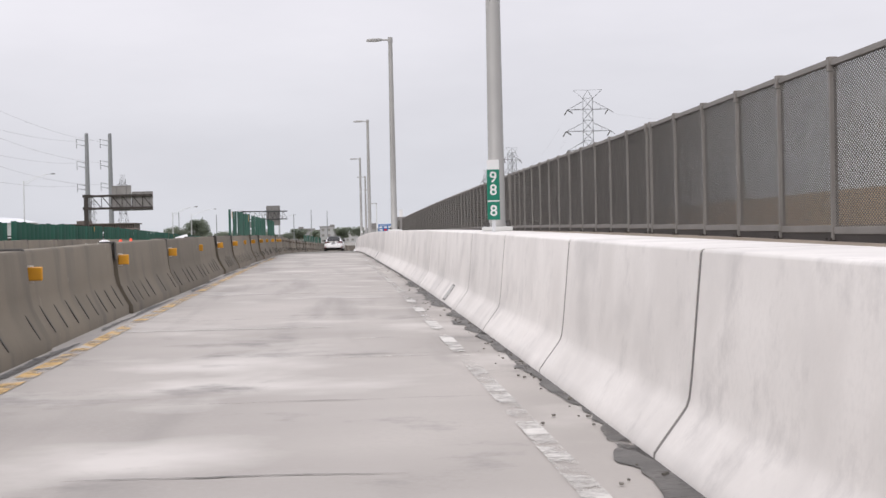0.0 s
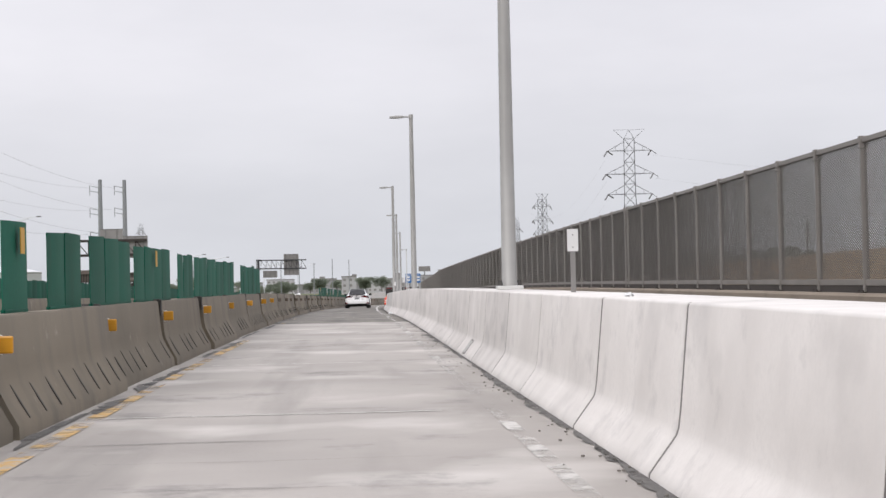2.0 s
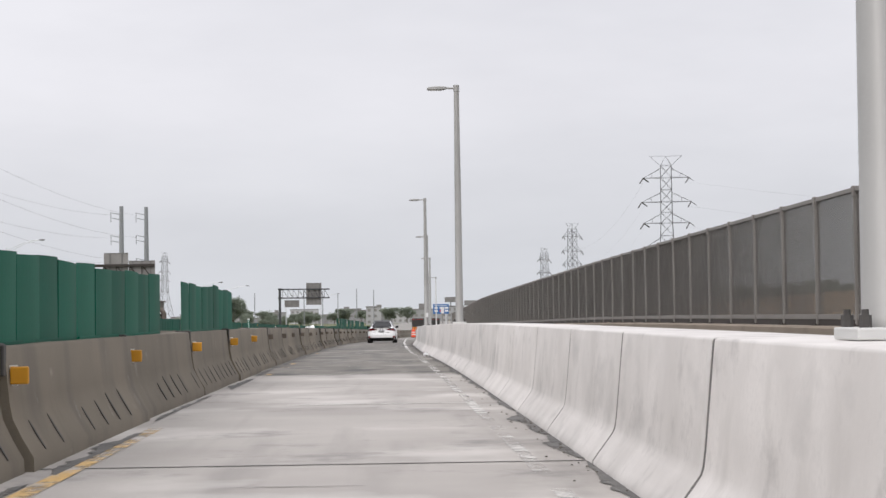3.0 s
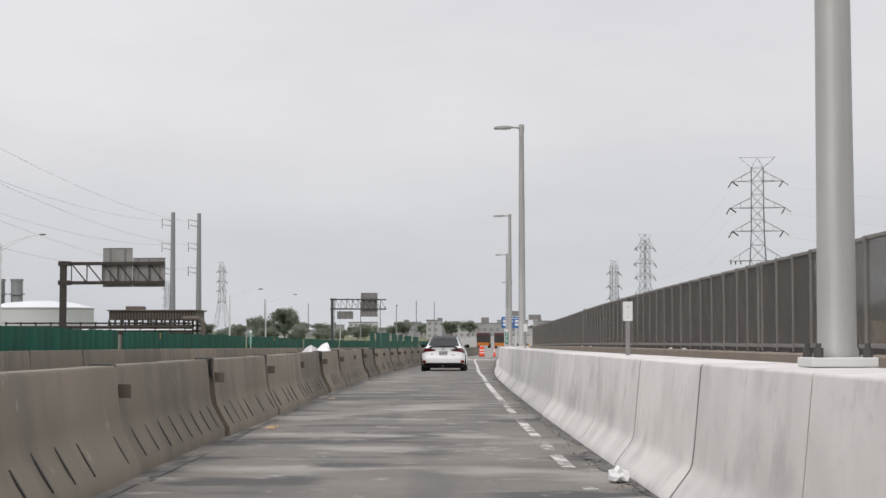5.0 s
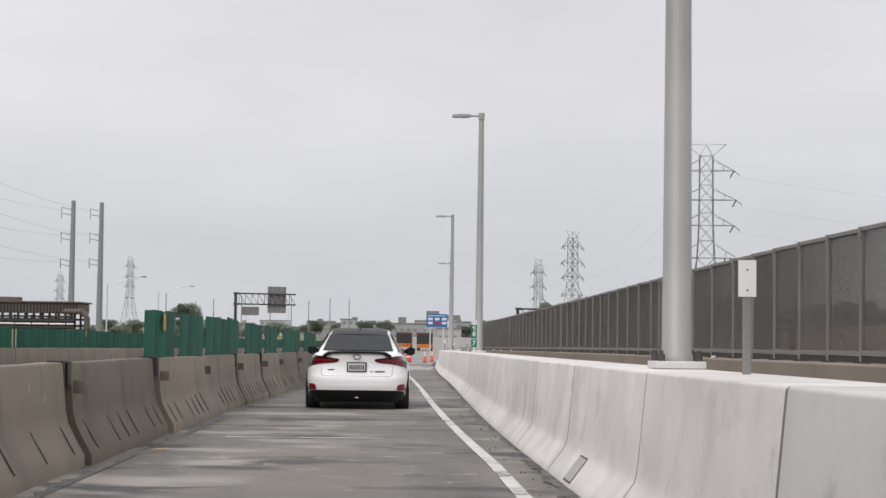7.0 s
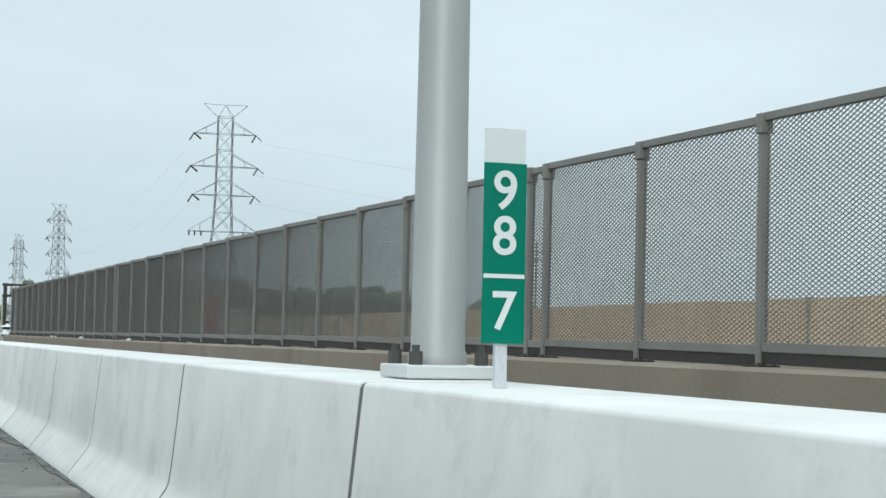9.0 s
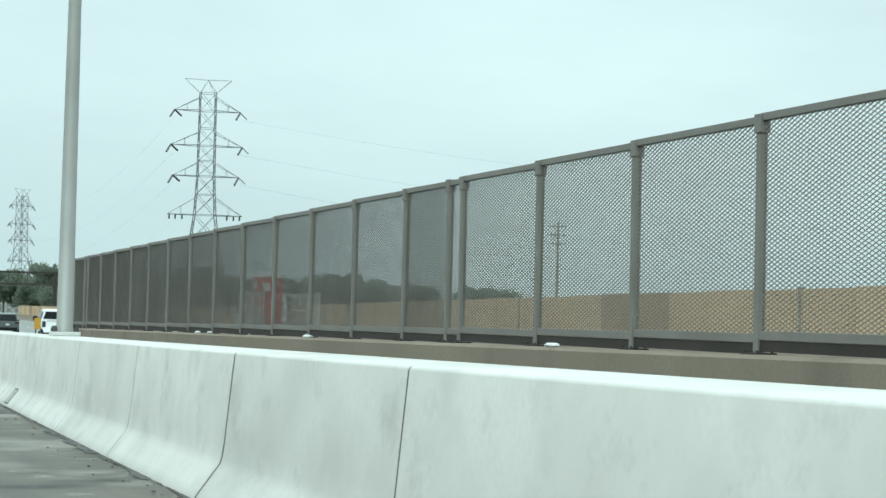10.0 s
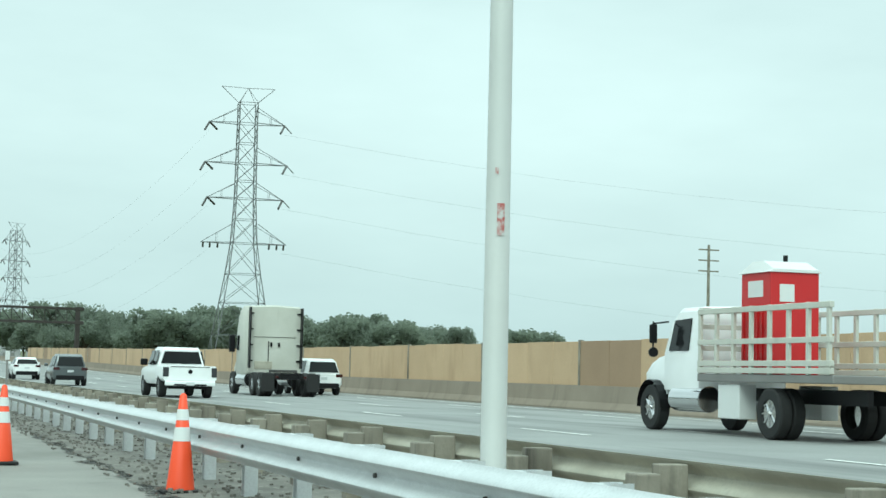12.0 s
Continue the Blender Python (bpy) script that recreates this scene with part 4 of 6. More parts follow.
def mile_marker(at, digits, label):
    s = thing("mile_marker", at, label, "road sign", "mile markers")
    bm = B()
    box(bm, -0.022, 0.022, 0.004, 0.03, 0.0, 0.86, 0.003)
    part("post", bm, M_GALV, s)
    bm = B()
    box(bm, -0.075, 0.075, 0.0, 0.004, 0.66, 0.885, 0.0015)
    part("back_plate", bm, M_WHITE, s)
    bm = B()
    box(bm, -0.078, 0.078, -0.006, -0.002, 0.15, 0.765, 0.0015)
    p = part("plate", bm, M_SIGN_GREEN, s, "green plate with white digits")
    lettering(digits[0], 0.185, p, M_BAND, Matrix.Translation((0, -0.008, 0.665)) @ UP)
    lettering(digits[1], 0.185, p, M_BAND, Matrix.Translation((0, -0.008, 0.51)) @ UP)
    lettering(digits[2], 0.185, p, M_BAND, Matrix.Translation((0, -0.008, 0.255)) @ UP)
    bm = B()
    box(bm, -0.074, 0.074, -0.009, -0.006, 0.372, 0.386)
    part("rule", bm, M_BAND, p)
    return s


mile_marker(spot(1.90, -6.0, 0.965), "988", "green upright mile marker with white digits on the barrier")
mile_marker(spot(-10.85, 146, 0.915), "987", "green upright mile marker on the far precast barrier")
mile_marker(spot(1.95, 147.0, 0.965), "987", "green upright mile marker with white digits on the barrier")


def delineator(at, h, label):
    s = thing("delineator", at, label, "delineator", "delineators")
    bm = B()
    box(bm, -0.026, 0.026, 0.003, 0.022, 0.0, h - 0.03, 0.003)
    part("post", bm, M_SIGN_BACK, s)
    bm = B()
    box(bm, -0.056, 0.056, -0.003, 0.002, h - 0.225, h, 0.0015)
    p = part("plate", bm, M_WHITE, s)
    bm = B()
    for z in (h - 0.06, h - 0.185):
        rod(bm, (0, -0.006, z), (0, -0.002, z), 0.007, n=8)
    part("bolt", bm, M_SEAL, p)
    return s


for x, y, z, h in ((2.05, 24.6, 0.965, 0.64), (2.02, 82.0, 0.965, 0.62), (2.15, 111.2, 0.965, 0.70), (1.95, 198.1, 0.965, 0.63), (2.0, 247.0, 0.0, 1.5)):
    delineator(spot(x, y, z), h, "small blank white plate on a steel post" + (" on the barrier" if z else " in the dirt"))
s = thing("fence_stake", spot(3.9, 199.7, 0.0), "bare timber stake by the end of the mesh fence", "stake")
bm = B()
box(bm, -0.022, 0.022, -0.022, 0.022, -0.2, 2.30, 0.004)
part("stake", bm, M_OLDRAIL, s)
s = thing("object_marker", spot(3.85, 203.6, 0.0), "yellow upright marker plate on a short post", "marker")
bm = B()
box(bm, -0.02, 0.02, 0.0, 0.02, -0.1, 1.1, 0.003)
part("post", bm, M_GALV, s)
bm = B()
box(bm, -0.075, 0.075, -0.012, -0.002, 0.98, 1.26, 0.002)
part("plate", bm, M_YELLOW, s)

# ---------------------------------------------------------------- guardrails past the barrier's end
WAVE = [(0.085 * math.sin(2 * math.pi * k / 24) ** 2, 0.32 * k / 24) for k in range(25)]


def guardrail(x, y0, y1, face, base, mat, label, group, timber):
    s = thing("guardrail", pose(0, 0, 0), label, "guardrail", group)
    y = y0
    while y < y1:
        e = min(y + 4.0, y1)
        out = [(x(y) * 0 + face * a, base + h) for a, h in WAVE]
        back = [(p - face * 0.006, h) for p, h in out[::-1]]
        bm = B()
        n = 3
        rings = []
        for k in range(n + 1):
            yy = y + (e + 0.06 - y) * k / n
            rings.append([(RX(yy) + x(yy) + p, yy, RZ(yy) + h) for p, h in out + back])
        loft(bm, rings)
        part("beam", bm, mat, s, smooth=True)
        y = e
    bm = B()
    if timber:
        box(bm, -0.075, 0.075, -0.075, 0.075, -0.3, base + 0.25, 0.01)
    else:
        for a, b, c, d in ((-0.06, 0.06, -0.062, -0.056), (-0.06, 0.06, 0.056, 0.062), (-0.005, 0.005, -0.056, 0.056)):
            box(bm, a, b, c, d, -0.3, base + 0.30)
    src = part("post", bm, M_WOOD if timber else M_GALV, s)
    bm = B()
    box(bm, -0.09, 0.09, -0.05, 0.05, base + 0.02, base + 0.30, 0.008)
    blk = part("spacer", bm, M_WOOD if timber else M_GALV, s)
    y, k = y0 + 0.9, 0
    while y < y1:
        mp, mb = spot(x(y) - face * 0.27, y), spot(x(y) - face * 0.10, y)
        if k == 0:
            src.matrix_basis, blk.matrix_basis = mp, mb
        else:
            twin("post", src, s, mp)
            twin("spacer", blk, s, mb)
        y += 0.953 if not timber and y < 212 else 1.905
        k += 1
    bm = B()
    y = y0 + 0.9
    while y < y1:
        p = spot(x(y), y).translation
        rod(bm, (p.x + face * 0.012, p.y, p.z + base + 0.155), (p.x + face * 0.03, p.y, p.z + base + 0.155), 0.016, n=6)
        y += 1.905
    part("bolt", bm, M_JOINT, s)
    return s


def rail_x(y):
    return 1.78


guardrail(rail_x, 201.2, 330, -1, 0.345, M_GALV, "galvanised steel guardrail bolted to the concrete barrier's end", "guardrails", False)
guardrail(lambda y: 3.10, 201.5, 420, 1, 0.36, M_OLDRAIL, "old pale guardrail on weathered timber posts beside the carriageway", "guardrails", True)

# weeds between the rails
bm = B()
for i in range(9000):
    y = rnd.choice((203.4, 204.4, 205.6, 207.0)) + rnd.gauss(0, 0.5)
    x = 2.5 + rnd.gauss(0, 0.2)
    a, h = rnd.uniform(0, 6.28), rnd.uniform(0.03, 0.12)
    p = Vector((RX(y) + x, y, RZ(y) + 0.02))
    d = Vector((math.cos(a), math.sin(a), 0)) * 0.005
    lean = Vector((rnd.gauss(0, 0.05), rnd.gauss(0, 0.05), h))
    bm.faces.new([bm.verts.new(v) for v in (p - d, p + d, p + lean)])
M_WEED = material("weeds", (0.22, 0.27, 0.05), 0.7, 0, (0.20, 0.22, 0.06), 1.5, 0.6, 0)
tagged(link("weeds", bm, M_WEED), "small patches of yellow-green weeds between the guardrails", "weeds", kind="stuff")

# ---------------------------------------------------------------- traffic cones


def traffic_cone(at, h=0.91, label="orange traffic cone with two white bands"):
    s = thing("traffic_cone", at, label, "traffic cone", "traffic cones")
    bm = B()
    box(bm, -0.18, 0.18, -0.18, 0.18, 0.0, 0.035, 0.012)
    part("base", bm, M_RUBBER, s)

    def ring(z):
        return 0.135 - 0.105 * z / h

    bm = B()
    rings = []
    for z in (0.03, 0.06, h * 0.98, h):
        r = ring(z) if z < h else 0.015
        rings.append([(r * math.cos(k * math.pi / 10), r * math.sin(k * math.pi / 10), z) for k in range(20)])
    loft(bm, rings)
    part("cone_body", bm, M_ORANGE, s, smooth=True)
    for a, b in ((0.52, 0.66), (0.73, 0.84)):
        bm = B()
        rings = [[((ring(z * h) + 0.003) * math.cos(k * math.pi / 10), (ring(z * h) + 0.003) * math.sin(k * math.pi / 10), z * h) for k in range(20)] for z in (a, b)]
        loft(bm, rings, close_ends=False)
        part("band", bm, M_BAND, s, "white reflective band", True)
    return s


for x, y in CONES:
    traffic_cone(spot(x, y))


def barrel(at):
    s = thing("traffic_barrel", at, "orange plastic traffic barrel with white bands", "traffic barrel", "traffic barrels")
    bm = B()
    rod(bm, (0, 0, 0), (0, 0, 0.06), 0.33, 0.30, 18)
    part("base", bm, M_RUBBER, s)
    bm = B()
    rings = []
    for z, r in ((0.05, 0.28), (0.30, 0.275), (0.31, 0.265), (0.55, 0.26), (0.56, 0.25), (0.78, 0.245), (0.79, 0.235), (0.94, 0.23), (0.96, 0.20), (1.0, 0.08)):
        rings.append([(r * math.cos(k * math.pi / 9), r * math.sin(k * math.pi / 9), z) for k in range(18)])
    loft(bm, rings)
    part("drum", bm, M_ORANGE, s, smooth=True)
    for a, b, r in ((0.32, 0.44, 0.268), (0.58, 0.70, 0.254)):
        bm = B()
        loft(bm, [[(r * math.cos(k * math.pi / 9), r * math.sin(k * math.pi / 9), z) for k in range(18)] for z in (a, b)], close_ends=False)
        part("band", bm, M_BAND, s, "white reflective band", True)


for x, y, k in ((-5.2, 87.8, 0.64), (-1.2, 228.0, 1.0)):
    barrel(spot(x, y) @ Matrix.Diagonal((1, 1, k, 1)))

# ---------------------------------------------------------------- heaps of sheeting and sandbags behind the old barrier


def heap(at, n, spread, high, seed, label):
    s = thing("sheeting_heap", at, label, "plastic sheeting", "heaps of sheeting")
    r = random.Random(seed)
    for k in range(n):
        bm = B()
        bmesh.ops.create_icosphere(bm, subdivisions=3, radius=1)
        sx, sy, sz = r.uniform(0.25, 0.5), r.uniform(0.3, 0.7), r.uniform(0.6, 1.0) * high
        for v in bm.verts:
            d = 1 + 0.35 * noise.noise(v.co * 1.6 + Vector((seed, k * 3.1, 0))) + 0.12 * noise.noise(v.co * 5 + Vector((k, 0, seed)))
            v.co = Vector((v.co.x * sx * d, v.co.y * sy * d, max(0, v.co.z) * sz * d))
        m = Matrix.Translation((r.uniform(-0.3, 0.3), spread * (k + 0.5) / n - spread / 2, 0)) @ Matrix.Rotation(r.uniform(0, 3), 4, "Z")
        bmesh.ops.transform(bm, matrix=m, verts=bm.verts)
        part("sheet", bm, M_PLASTIC, s, smooth=True)
    return s


s = thing("sheeting_heap", spot(-4.0, 108.6), "two stiff pointed folds of white plastic sheeting behind the old barrier", "plastic sheeting", "heaps of sheeting")
for y0, x0, peak, high in ((1.1, -0.35, 0.75, 1.07), (2.3, -0.25, 0.30, 1.05)):
    bm = B()
    rings = []
    for k in range(9):
        f = k / 8
        top = high - 0.26 * abs(f - peak) / max(peak, 1 - peak) - 0.02 * math.sin(f * 9)
        bend = 0.14 * math.sin(f * 5.0 + y0)
        x = x0 + f * 0.55
        rings.append([(x, y0 + bend, 0.0), (x, y0 + bend + 0.2, top), (x, y0 + bend + 0.215, top), (x, y0 + bend + 0.45, 0.0)])
    loft(bm, rings)
    part("sheet", bm, M_PLASTIC, s)
heap(spot(-4.0, 114.2), 6, 4.0, 1.08, 2, "long white heap of plastic sheeting behind the old barrier")
heap(spot(-4.3, 20.5), 3, 3.0, 0.98, 3, "white sheeting bundles lying behind the old barrier")
heap(spot(-5.6, 14.0), 3, 3.0, 0.95, 4, "white sheeting bundles lying behind the old barrier")
heap(spot(-4.0, 36.0), 4, 5.0, 0.9, 5, "white sheeting bundles lying behind the old barrier")

# ---------------------------------------------------------------- sign gantries


def gantry(at, span, top, low, signs, label, mat=M_RUST, both=False):
    s = thing("sign_gantry", at, label, "sign gantry", "sign gantries")
    for k, x in enumerate((0.0, span) if both else (0.0,)):
        bm = B()
        box(bm, x - 0.28, x + 0.28, -0.28, 0.28, -4.0, top + 0.25, 0.03)
        box(bm, x - 0.45, x + 0.75, -0.32, 0.32, top - 0.22, top + 0.22, 0.04)
        box(bm, x - 0.45, x + 0.75, -0.32, 0.32, low - 0.22, low + 0.22, 0.04)
        part("column", bm, mat, s)
    for z in (top, low):
        bm = B()
        box(bm, 0, span, -0.16, 0.16, z - 0.16, z + 0.16, 0.02)
        part("chord", bm, mat, s)
    n = max(3, round(span / 1.6))
    for k in range(n):
        a, b = 0.8 + (span - 0.8) * k / n, 0.8 + (span - 0.8) * (k + 1) / n
        bm = B()
        angle_bar(bm, (a, 0, top), (b, 0, low), 0.10)
        part("diagonal", bm, mat, s)
        bm = B()
        angle_bar(bm, (a, 0, top), (a, 0, low), 0.09)
        part("upright", bm, mat, s)
    for x0, x1, z0, z1, face in signs:
        bm = B()
        box(bm, x0, x1, 0.25, 0.31, z0, z1, 0.02)
        p = part("sign_board", bm, face, s, "grey back of a large road sign")
        m = max(2, round((x1 - x0) / 1.2))
        for j in range(m):
            x = x0 + (x1 - x0) * (j + 0.5) / m
            bm = B()
            box(bm, x - 0.05, x + 0.05, 0.17, 0.25, z0 + 0.05, z1 - 0.05)
            part("stiffener", bm, M_SEAL, p)
        bm = B()
        for zz in (z0 + 0.03, z1 - 0.03):
            box(bm, x0, x1, 0.20, 0.25, zz - 0.03, zz + 0.03)
        part("edge", bm, M_SEAL, p)
    return s


gantry(spot(-41.2, 222.7), 9.9, 9.0, 7.15, [(3.8, 6.7, 6.75, 10.5, M_SIGN_BACK), (6.75, 9.9, 6.75, 9.55, M_SIGN_BACK)],
       "dark steel cantilever gantry carrying the backs of two road signs")
gantry(pose(-28.0, 479, -2.35, 0, 0, 20), 14.2, 10.9, 8.5, [(7.6, 12.0, 6.6, 12.6, M_SIGN_BACK), (1.4, 5.6, 6.0, 7.9, M_SIGN_BACK)],
       "dark steel cantilever gantry with sign backs far along the road", M_DARKSTEEL)
gantry(pose(30.4, 420, -2.35), 12.0, 7.5, 5.7, [], "rusty steel gantry spanning the carriageway far ahead", M_RUST, True)
s = thing("road_sign", pose(10.6, 330, -2.35), "blue road sign with pale panels on a post", "road sign")
bm = B()
box(bm, -1.45, 1.45, 0, 0.06, 3.6, 5.4, 0.03)
p = part("plate", bm, M_SIGN_BLUE, s)
for k, (a, c) in enumerate(((-0.9, 4.15), (0.05, 4.15), (1.0, 4.15), (-0.9, 4.7), (0.05, 4.7), (1.0, 4.7))):
    bm = B()
    box(bm, a - 0.32, a + 0.32, -0.012, 0, c - 0.18, c + 0.18, 0.004)
    part("panel", bm, M_WHITE if k != 1 else M_RED, p)
bm = B()
box(bm, -1.2, 1.2, -0.012, 0, 5.1, 5.2)
part("bar", bm, M_WHITE, p)
bm = B()
for x in (-0.9, 0.9):
    rod(bm, (x, 0.1, -0.3), (x, 0.1, 5.2), 0.09)
part("post", bm, M_GALV, s)

# ---------------------------------------------------------------- power line towers, poles and wires


def tower(at, label, group):
    s = thing("transmission_tower", at, label, "transmission tower", group)
    levels = [(0.0, 5.0), (6.0, 4.0), (11.0, 3.15), (15.5, 2.45), (20.3, 1.85), (24.0, 1.65), (27.3, 1.5), (32.8, 1.45), (39.1, 1.4), (42.3, 1.4)]
    bm = B()
    corner = ((-1, -1), (1, -1), (1, 1), (-1, 1))
    for (za, wa), (zb, wb) in zip(levels, levels[1:]):
        for cx, cy in corner:
            angle_bar(bm, (cx * wa, cy * wa, za), (cx * wb, cy * wb, zb), 0.13)
    part("leg_frame", bm, M_LATTICE, s)
    bm = B()
    for (za, wa), (zb, wb) in zip(levels, levels[1:]):
        n = max(1, round((zb - za) / (1.5 * (wa + wb) / 2 + 0.6)))
        for k in range(n):
            z0, z1 = za + (zb - za) * k / n, za + (zb - za) * (k + 1) / n
            w0, w1 = wa + (wb - wa) * k / n, wa + (wb - wa) * (k + 1) / n
            for i in range(4):
                (ax, ay), (bx, by) = corner[i], corner[(i + 1) % 4]
                angle_bar(bm, (ax * w0, ay * w0, z0), (bx * w1, by * w1, z1), 0.075)
                angle_bar(bm, (bx * w0, by * w0, z0), (ax * w1, ay * w1, z1), 0.075)
                angle_bar(bm, (ax * w1, ay * w1, z1), (bx * w1, by * w1, z1), 0.075)
    part("bracing", bm, M_LATTICE, s)
    for z, w, reach, up in ((39.1, 1.4, 5.9, 2.4), (32.8, 1.45, 6.4, 2.4), (27.3, 1.5, 5.9, 2.4), (20.3, 1.85, 6.7, 3.0)):
        for sx in (-1, 1):
            bm = B()
            tip = (sx * reach, 0, z)
            for cy in (-1, 1):
                angle_bar(bm, (sx * w, cy * w, z), tip, 0.11)
                angle_bar(bm, (sx * w, cy * w, z + up), tip, 0.08)
                angle_bar(bm, (sx * (w + reach) / 2, cy * w / 2, z), (sx * (w + reach) / 2, cy * w / 2, z + up / 2), 0.05)
            arm = part("cross_arm", bm, M_LATTICE, s)
            bm = B()
            if z > 21:
                rod(bm, tip, (tip[0] - 0.9, -1.6, z - 1.5), 0.17, n=6)
                rod(bm, tip, (tip[0] + 1.4, 1.8, z - 0.9), 0.08 if sx > 0 else 0.17, n=6)
            else:
                rod(bm, (tip[0] * 0.6, 0, z), (tip[0] * 0.6, 0.3, z - 0.8), 0.15, n=6)
                for q in (0.78, 0.94):
                    one = B()
                    rod(one, (tip[0] * q, 0, z), (tip[0] * q, 0.3, z - 0.8), 0.15, n=6)
                    part("insulator", one, M_INSUL, arm)
            part("insulator", bm, M_INSUL, arm)
    for sx in (-1, 1):
        bm = B()
        angle_bar(bm, (sx * 1.4, 0, 42.3), (sx * 4.2, 0, 44.8), 0.10)
        angle_bar(bm, (0, 0, 44.7), (sx * 4.2, 0, 44.8), 0.07)
        angle_bar(bm, (sx * 1.4, -1.4, 42.3), (0, 0, 44.7), 0.07)
        angle_bar(bm, (sx * 1.4, 1.4, 42.3), (0, 0, 44.7), 0.07)
        part("horn", bm, M_LATTICE, s)
    return s


T1 = tower(pose(74.0, 454, -3.2, 0, 0, -8), "grey steel lattice transmission tower with four pairs of arms", "transmission towers")
copy_thing(T1, pose(82.2, 740, -5.1, 0, 0, 44))
copy_thing(T1, pose(79.6, 838, -11.8, 0, 0, 60))
for x, y, top in ((-207, 1617, 64.0), (-96.0, 640, 18.0), (-205, 760, 33.0)):
    m = copy_thing(T1, pose(x, y, -4.2, 0, 0, 76))
    m.scale = [(top + 4.2) / 44.8] * 3
for x, y, top in ((-141.5 + 11.7, 859, 57.2), (-121.35, 886.5, 58.6)):
    s = thing("steel_power_pole", pose(x, y, -4.2), "tall tapered grey steel power pole with short arms", "power pole", "twin power poles")
    h = top + 4.2
    bm = B()
    rod(bm, (0, 0, 0), (0, 0, h), 1.55, 0.95, 12)
    part("pole", bm, M_STACK, s, smooth=True)
    for dz in (4.0, 6.6, 15.5, 18.0, 27.5, 29.8):
        bm = B()
        rod(bm, (-0.8, 0, h - dz), (-5.6, 0, h - dz + 1.0), 0.22, 0.12, 6)
        arm = part("arm", bm, M_STACK, s)
        bm = B()
        rod(bm, (-5.2, 0, h - dz + 0.8), (-5.2, 0, h - dz - 1.2), 0.16, n=6)
        part("insulator", bm, M_INSUL, arm)


def wire(a, b, sag, r, label, group):
    a, b = Vector(a), Vector(b)
    bm = B()
    n = 14
    pts = [a.lerp(b, k / n) - Vector((0, 0, sag * 4 * (k / n) * (1 - k / n))) for k in range(n + 1)]
    side = (b - a).cross(Vector((0, 0, 1))).normalized() * r
    loft(bm, [[p + side, p + Vector((0, 0, r)), p - side, p - Vector((0, 0, r))] for p in pts])
    tagged(link("power_line", bm, M_WIRE), label, "power line", group)


for z in (39.1, 32.8, 27.3, 20.3):
    wire((80.5, 455, z - 4.4), (330, 300, z - 2), 14, 0.013, "thin sagging power line strung between lattice towers", "power lines")
    wire((68.0, 454, z - 4.6), (76.0, 740, z - 7), 9, 0.011, "thin sagging power line strung between lattice towers", "power lines")
for dz in (4.0, 15.5, 27.5):
    wire((-135.0, 859, 57.0 - dz), (-150, 300, 68 - dz * 0.8), 10, 0.045, "thin sagging power line running to the twin poles", "power lines")
    wire((-126.55, 886.5, 58.4 - dz), (-128, 300, 70 - dz * 0.8), 9, 0.045, "thin sagging power line running to the twin poles", "power lines")

# ---------------------------------------------------------------- cobra-head lamps across the closed lanes


def cobra(at, h, reach, label):
    s = thing("street_lamp", at, label, "street lamp", "cobra-head street lamps")
    bm = B()
    rod(bm, (0, 0, -0.4), (0, 0, h - 1.2), 0.13, 0.09, 12)
    part("pole", bm, M_GALV, s, smooth=True)
    for dz in (0.0, -0.45):
        bm = B()
        pts = [(reach * (1 - (1 - k / 6) ** 1.0), 0, h - 1.6 + dz * (1 - k / 6) + 1.5 * math.sin(math.pi / 2 * k / 6)) for k in range(7)]
        loft(bm, [[(x, 0.04 * math.cos(t * math.pi / 3), z + 0.04 * math.sin(t * math.pi / 3)) for t in range(6)] for x, _, z in pts])
        part("arm", bm, M_GALV, s)
    bm = B()
    rings = [[(reach + x, w * math.cos(t * math.pi / 4), h - 0.1 + hh * math.sin(t * math.pi / 4)) for t in range(8)]
             for x, w, hh in ((-0.1, 0.05, 0.05), (0.1, 0.14, 0.09), (0.5, 0.16, 0.10), (0.72, 0.08, 0.05))]
    loft(bm, rings)
    part("lamp_head", bm, M_SEAL, s, smooth=True)


cobra(pose(-52.5, 259, -1.9), 14.3, 4.6, "grey cobra-head street lamp with a curved arm")
cobra(pose(-34.5, 330, -2.35), 10.0, 4.6, "grey cobra-head street lamp with a curved arm")
cobra(pose(-38.3, 420, -2.35), 11.0, 6.0, "grey cobra-head street lamp with a curved arm")
cobra(pose(-31.0, 560, -2.35), 11.0, 6.0, "grey cobra-head street lamp with a curved arm")
cobra(pose(-22.0, 620, -2.35), 11.5, 6.0, "grey cobra-head street lamp with a curved arm")

# ---------------------------------------------------------------- industry in the distance
s = thing("storage_tank", pose(-111.0, 520, -4.6), "large white cylindrical storage tank with a low domed roof", "tank")
bm = B()
rings = []
for z, r in ((0, 14.5), (11.2, 14.5), (11.6, 14.7), (13.0, 9.0), (13.5, 3.0)):
    rings.append([(r * math.cos(k * math.pi / 24), r * math.sin(k * math.pi / 24), z) for k in range(48)])
loft(bm, rings)
part("shell", bm, M_TANK, s, smooth=True)
for z in (3.7, 7.4, 11.2):
    bm = B()
    loft(bm, [[(14.6 * math.cos(k * math.pi / 24), 14.6 * math.sin(k * math.pi / 24), z + d) for k in range(48)] for d in (-0.08, 0.08)], close_ends=False)
    part("hoop", bm, M_SIGN_BACK, s)
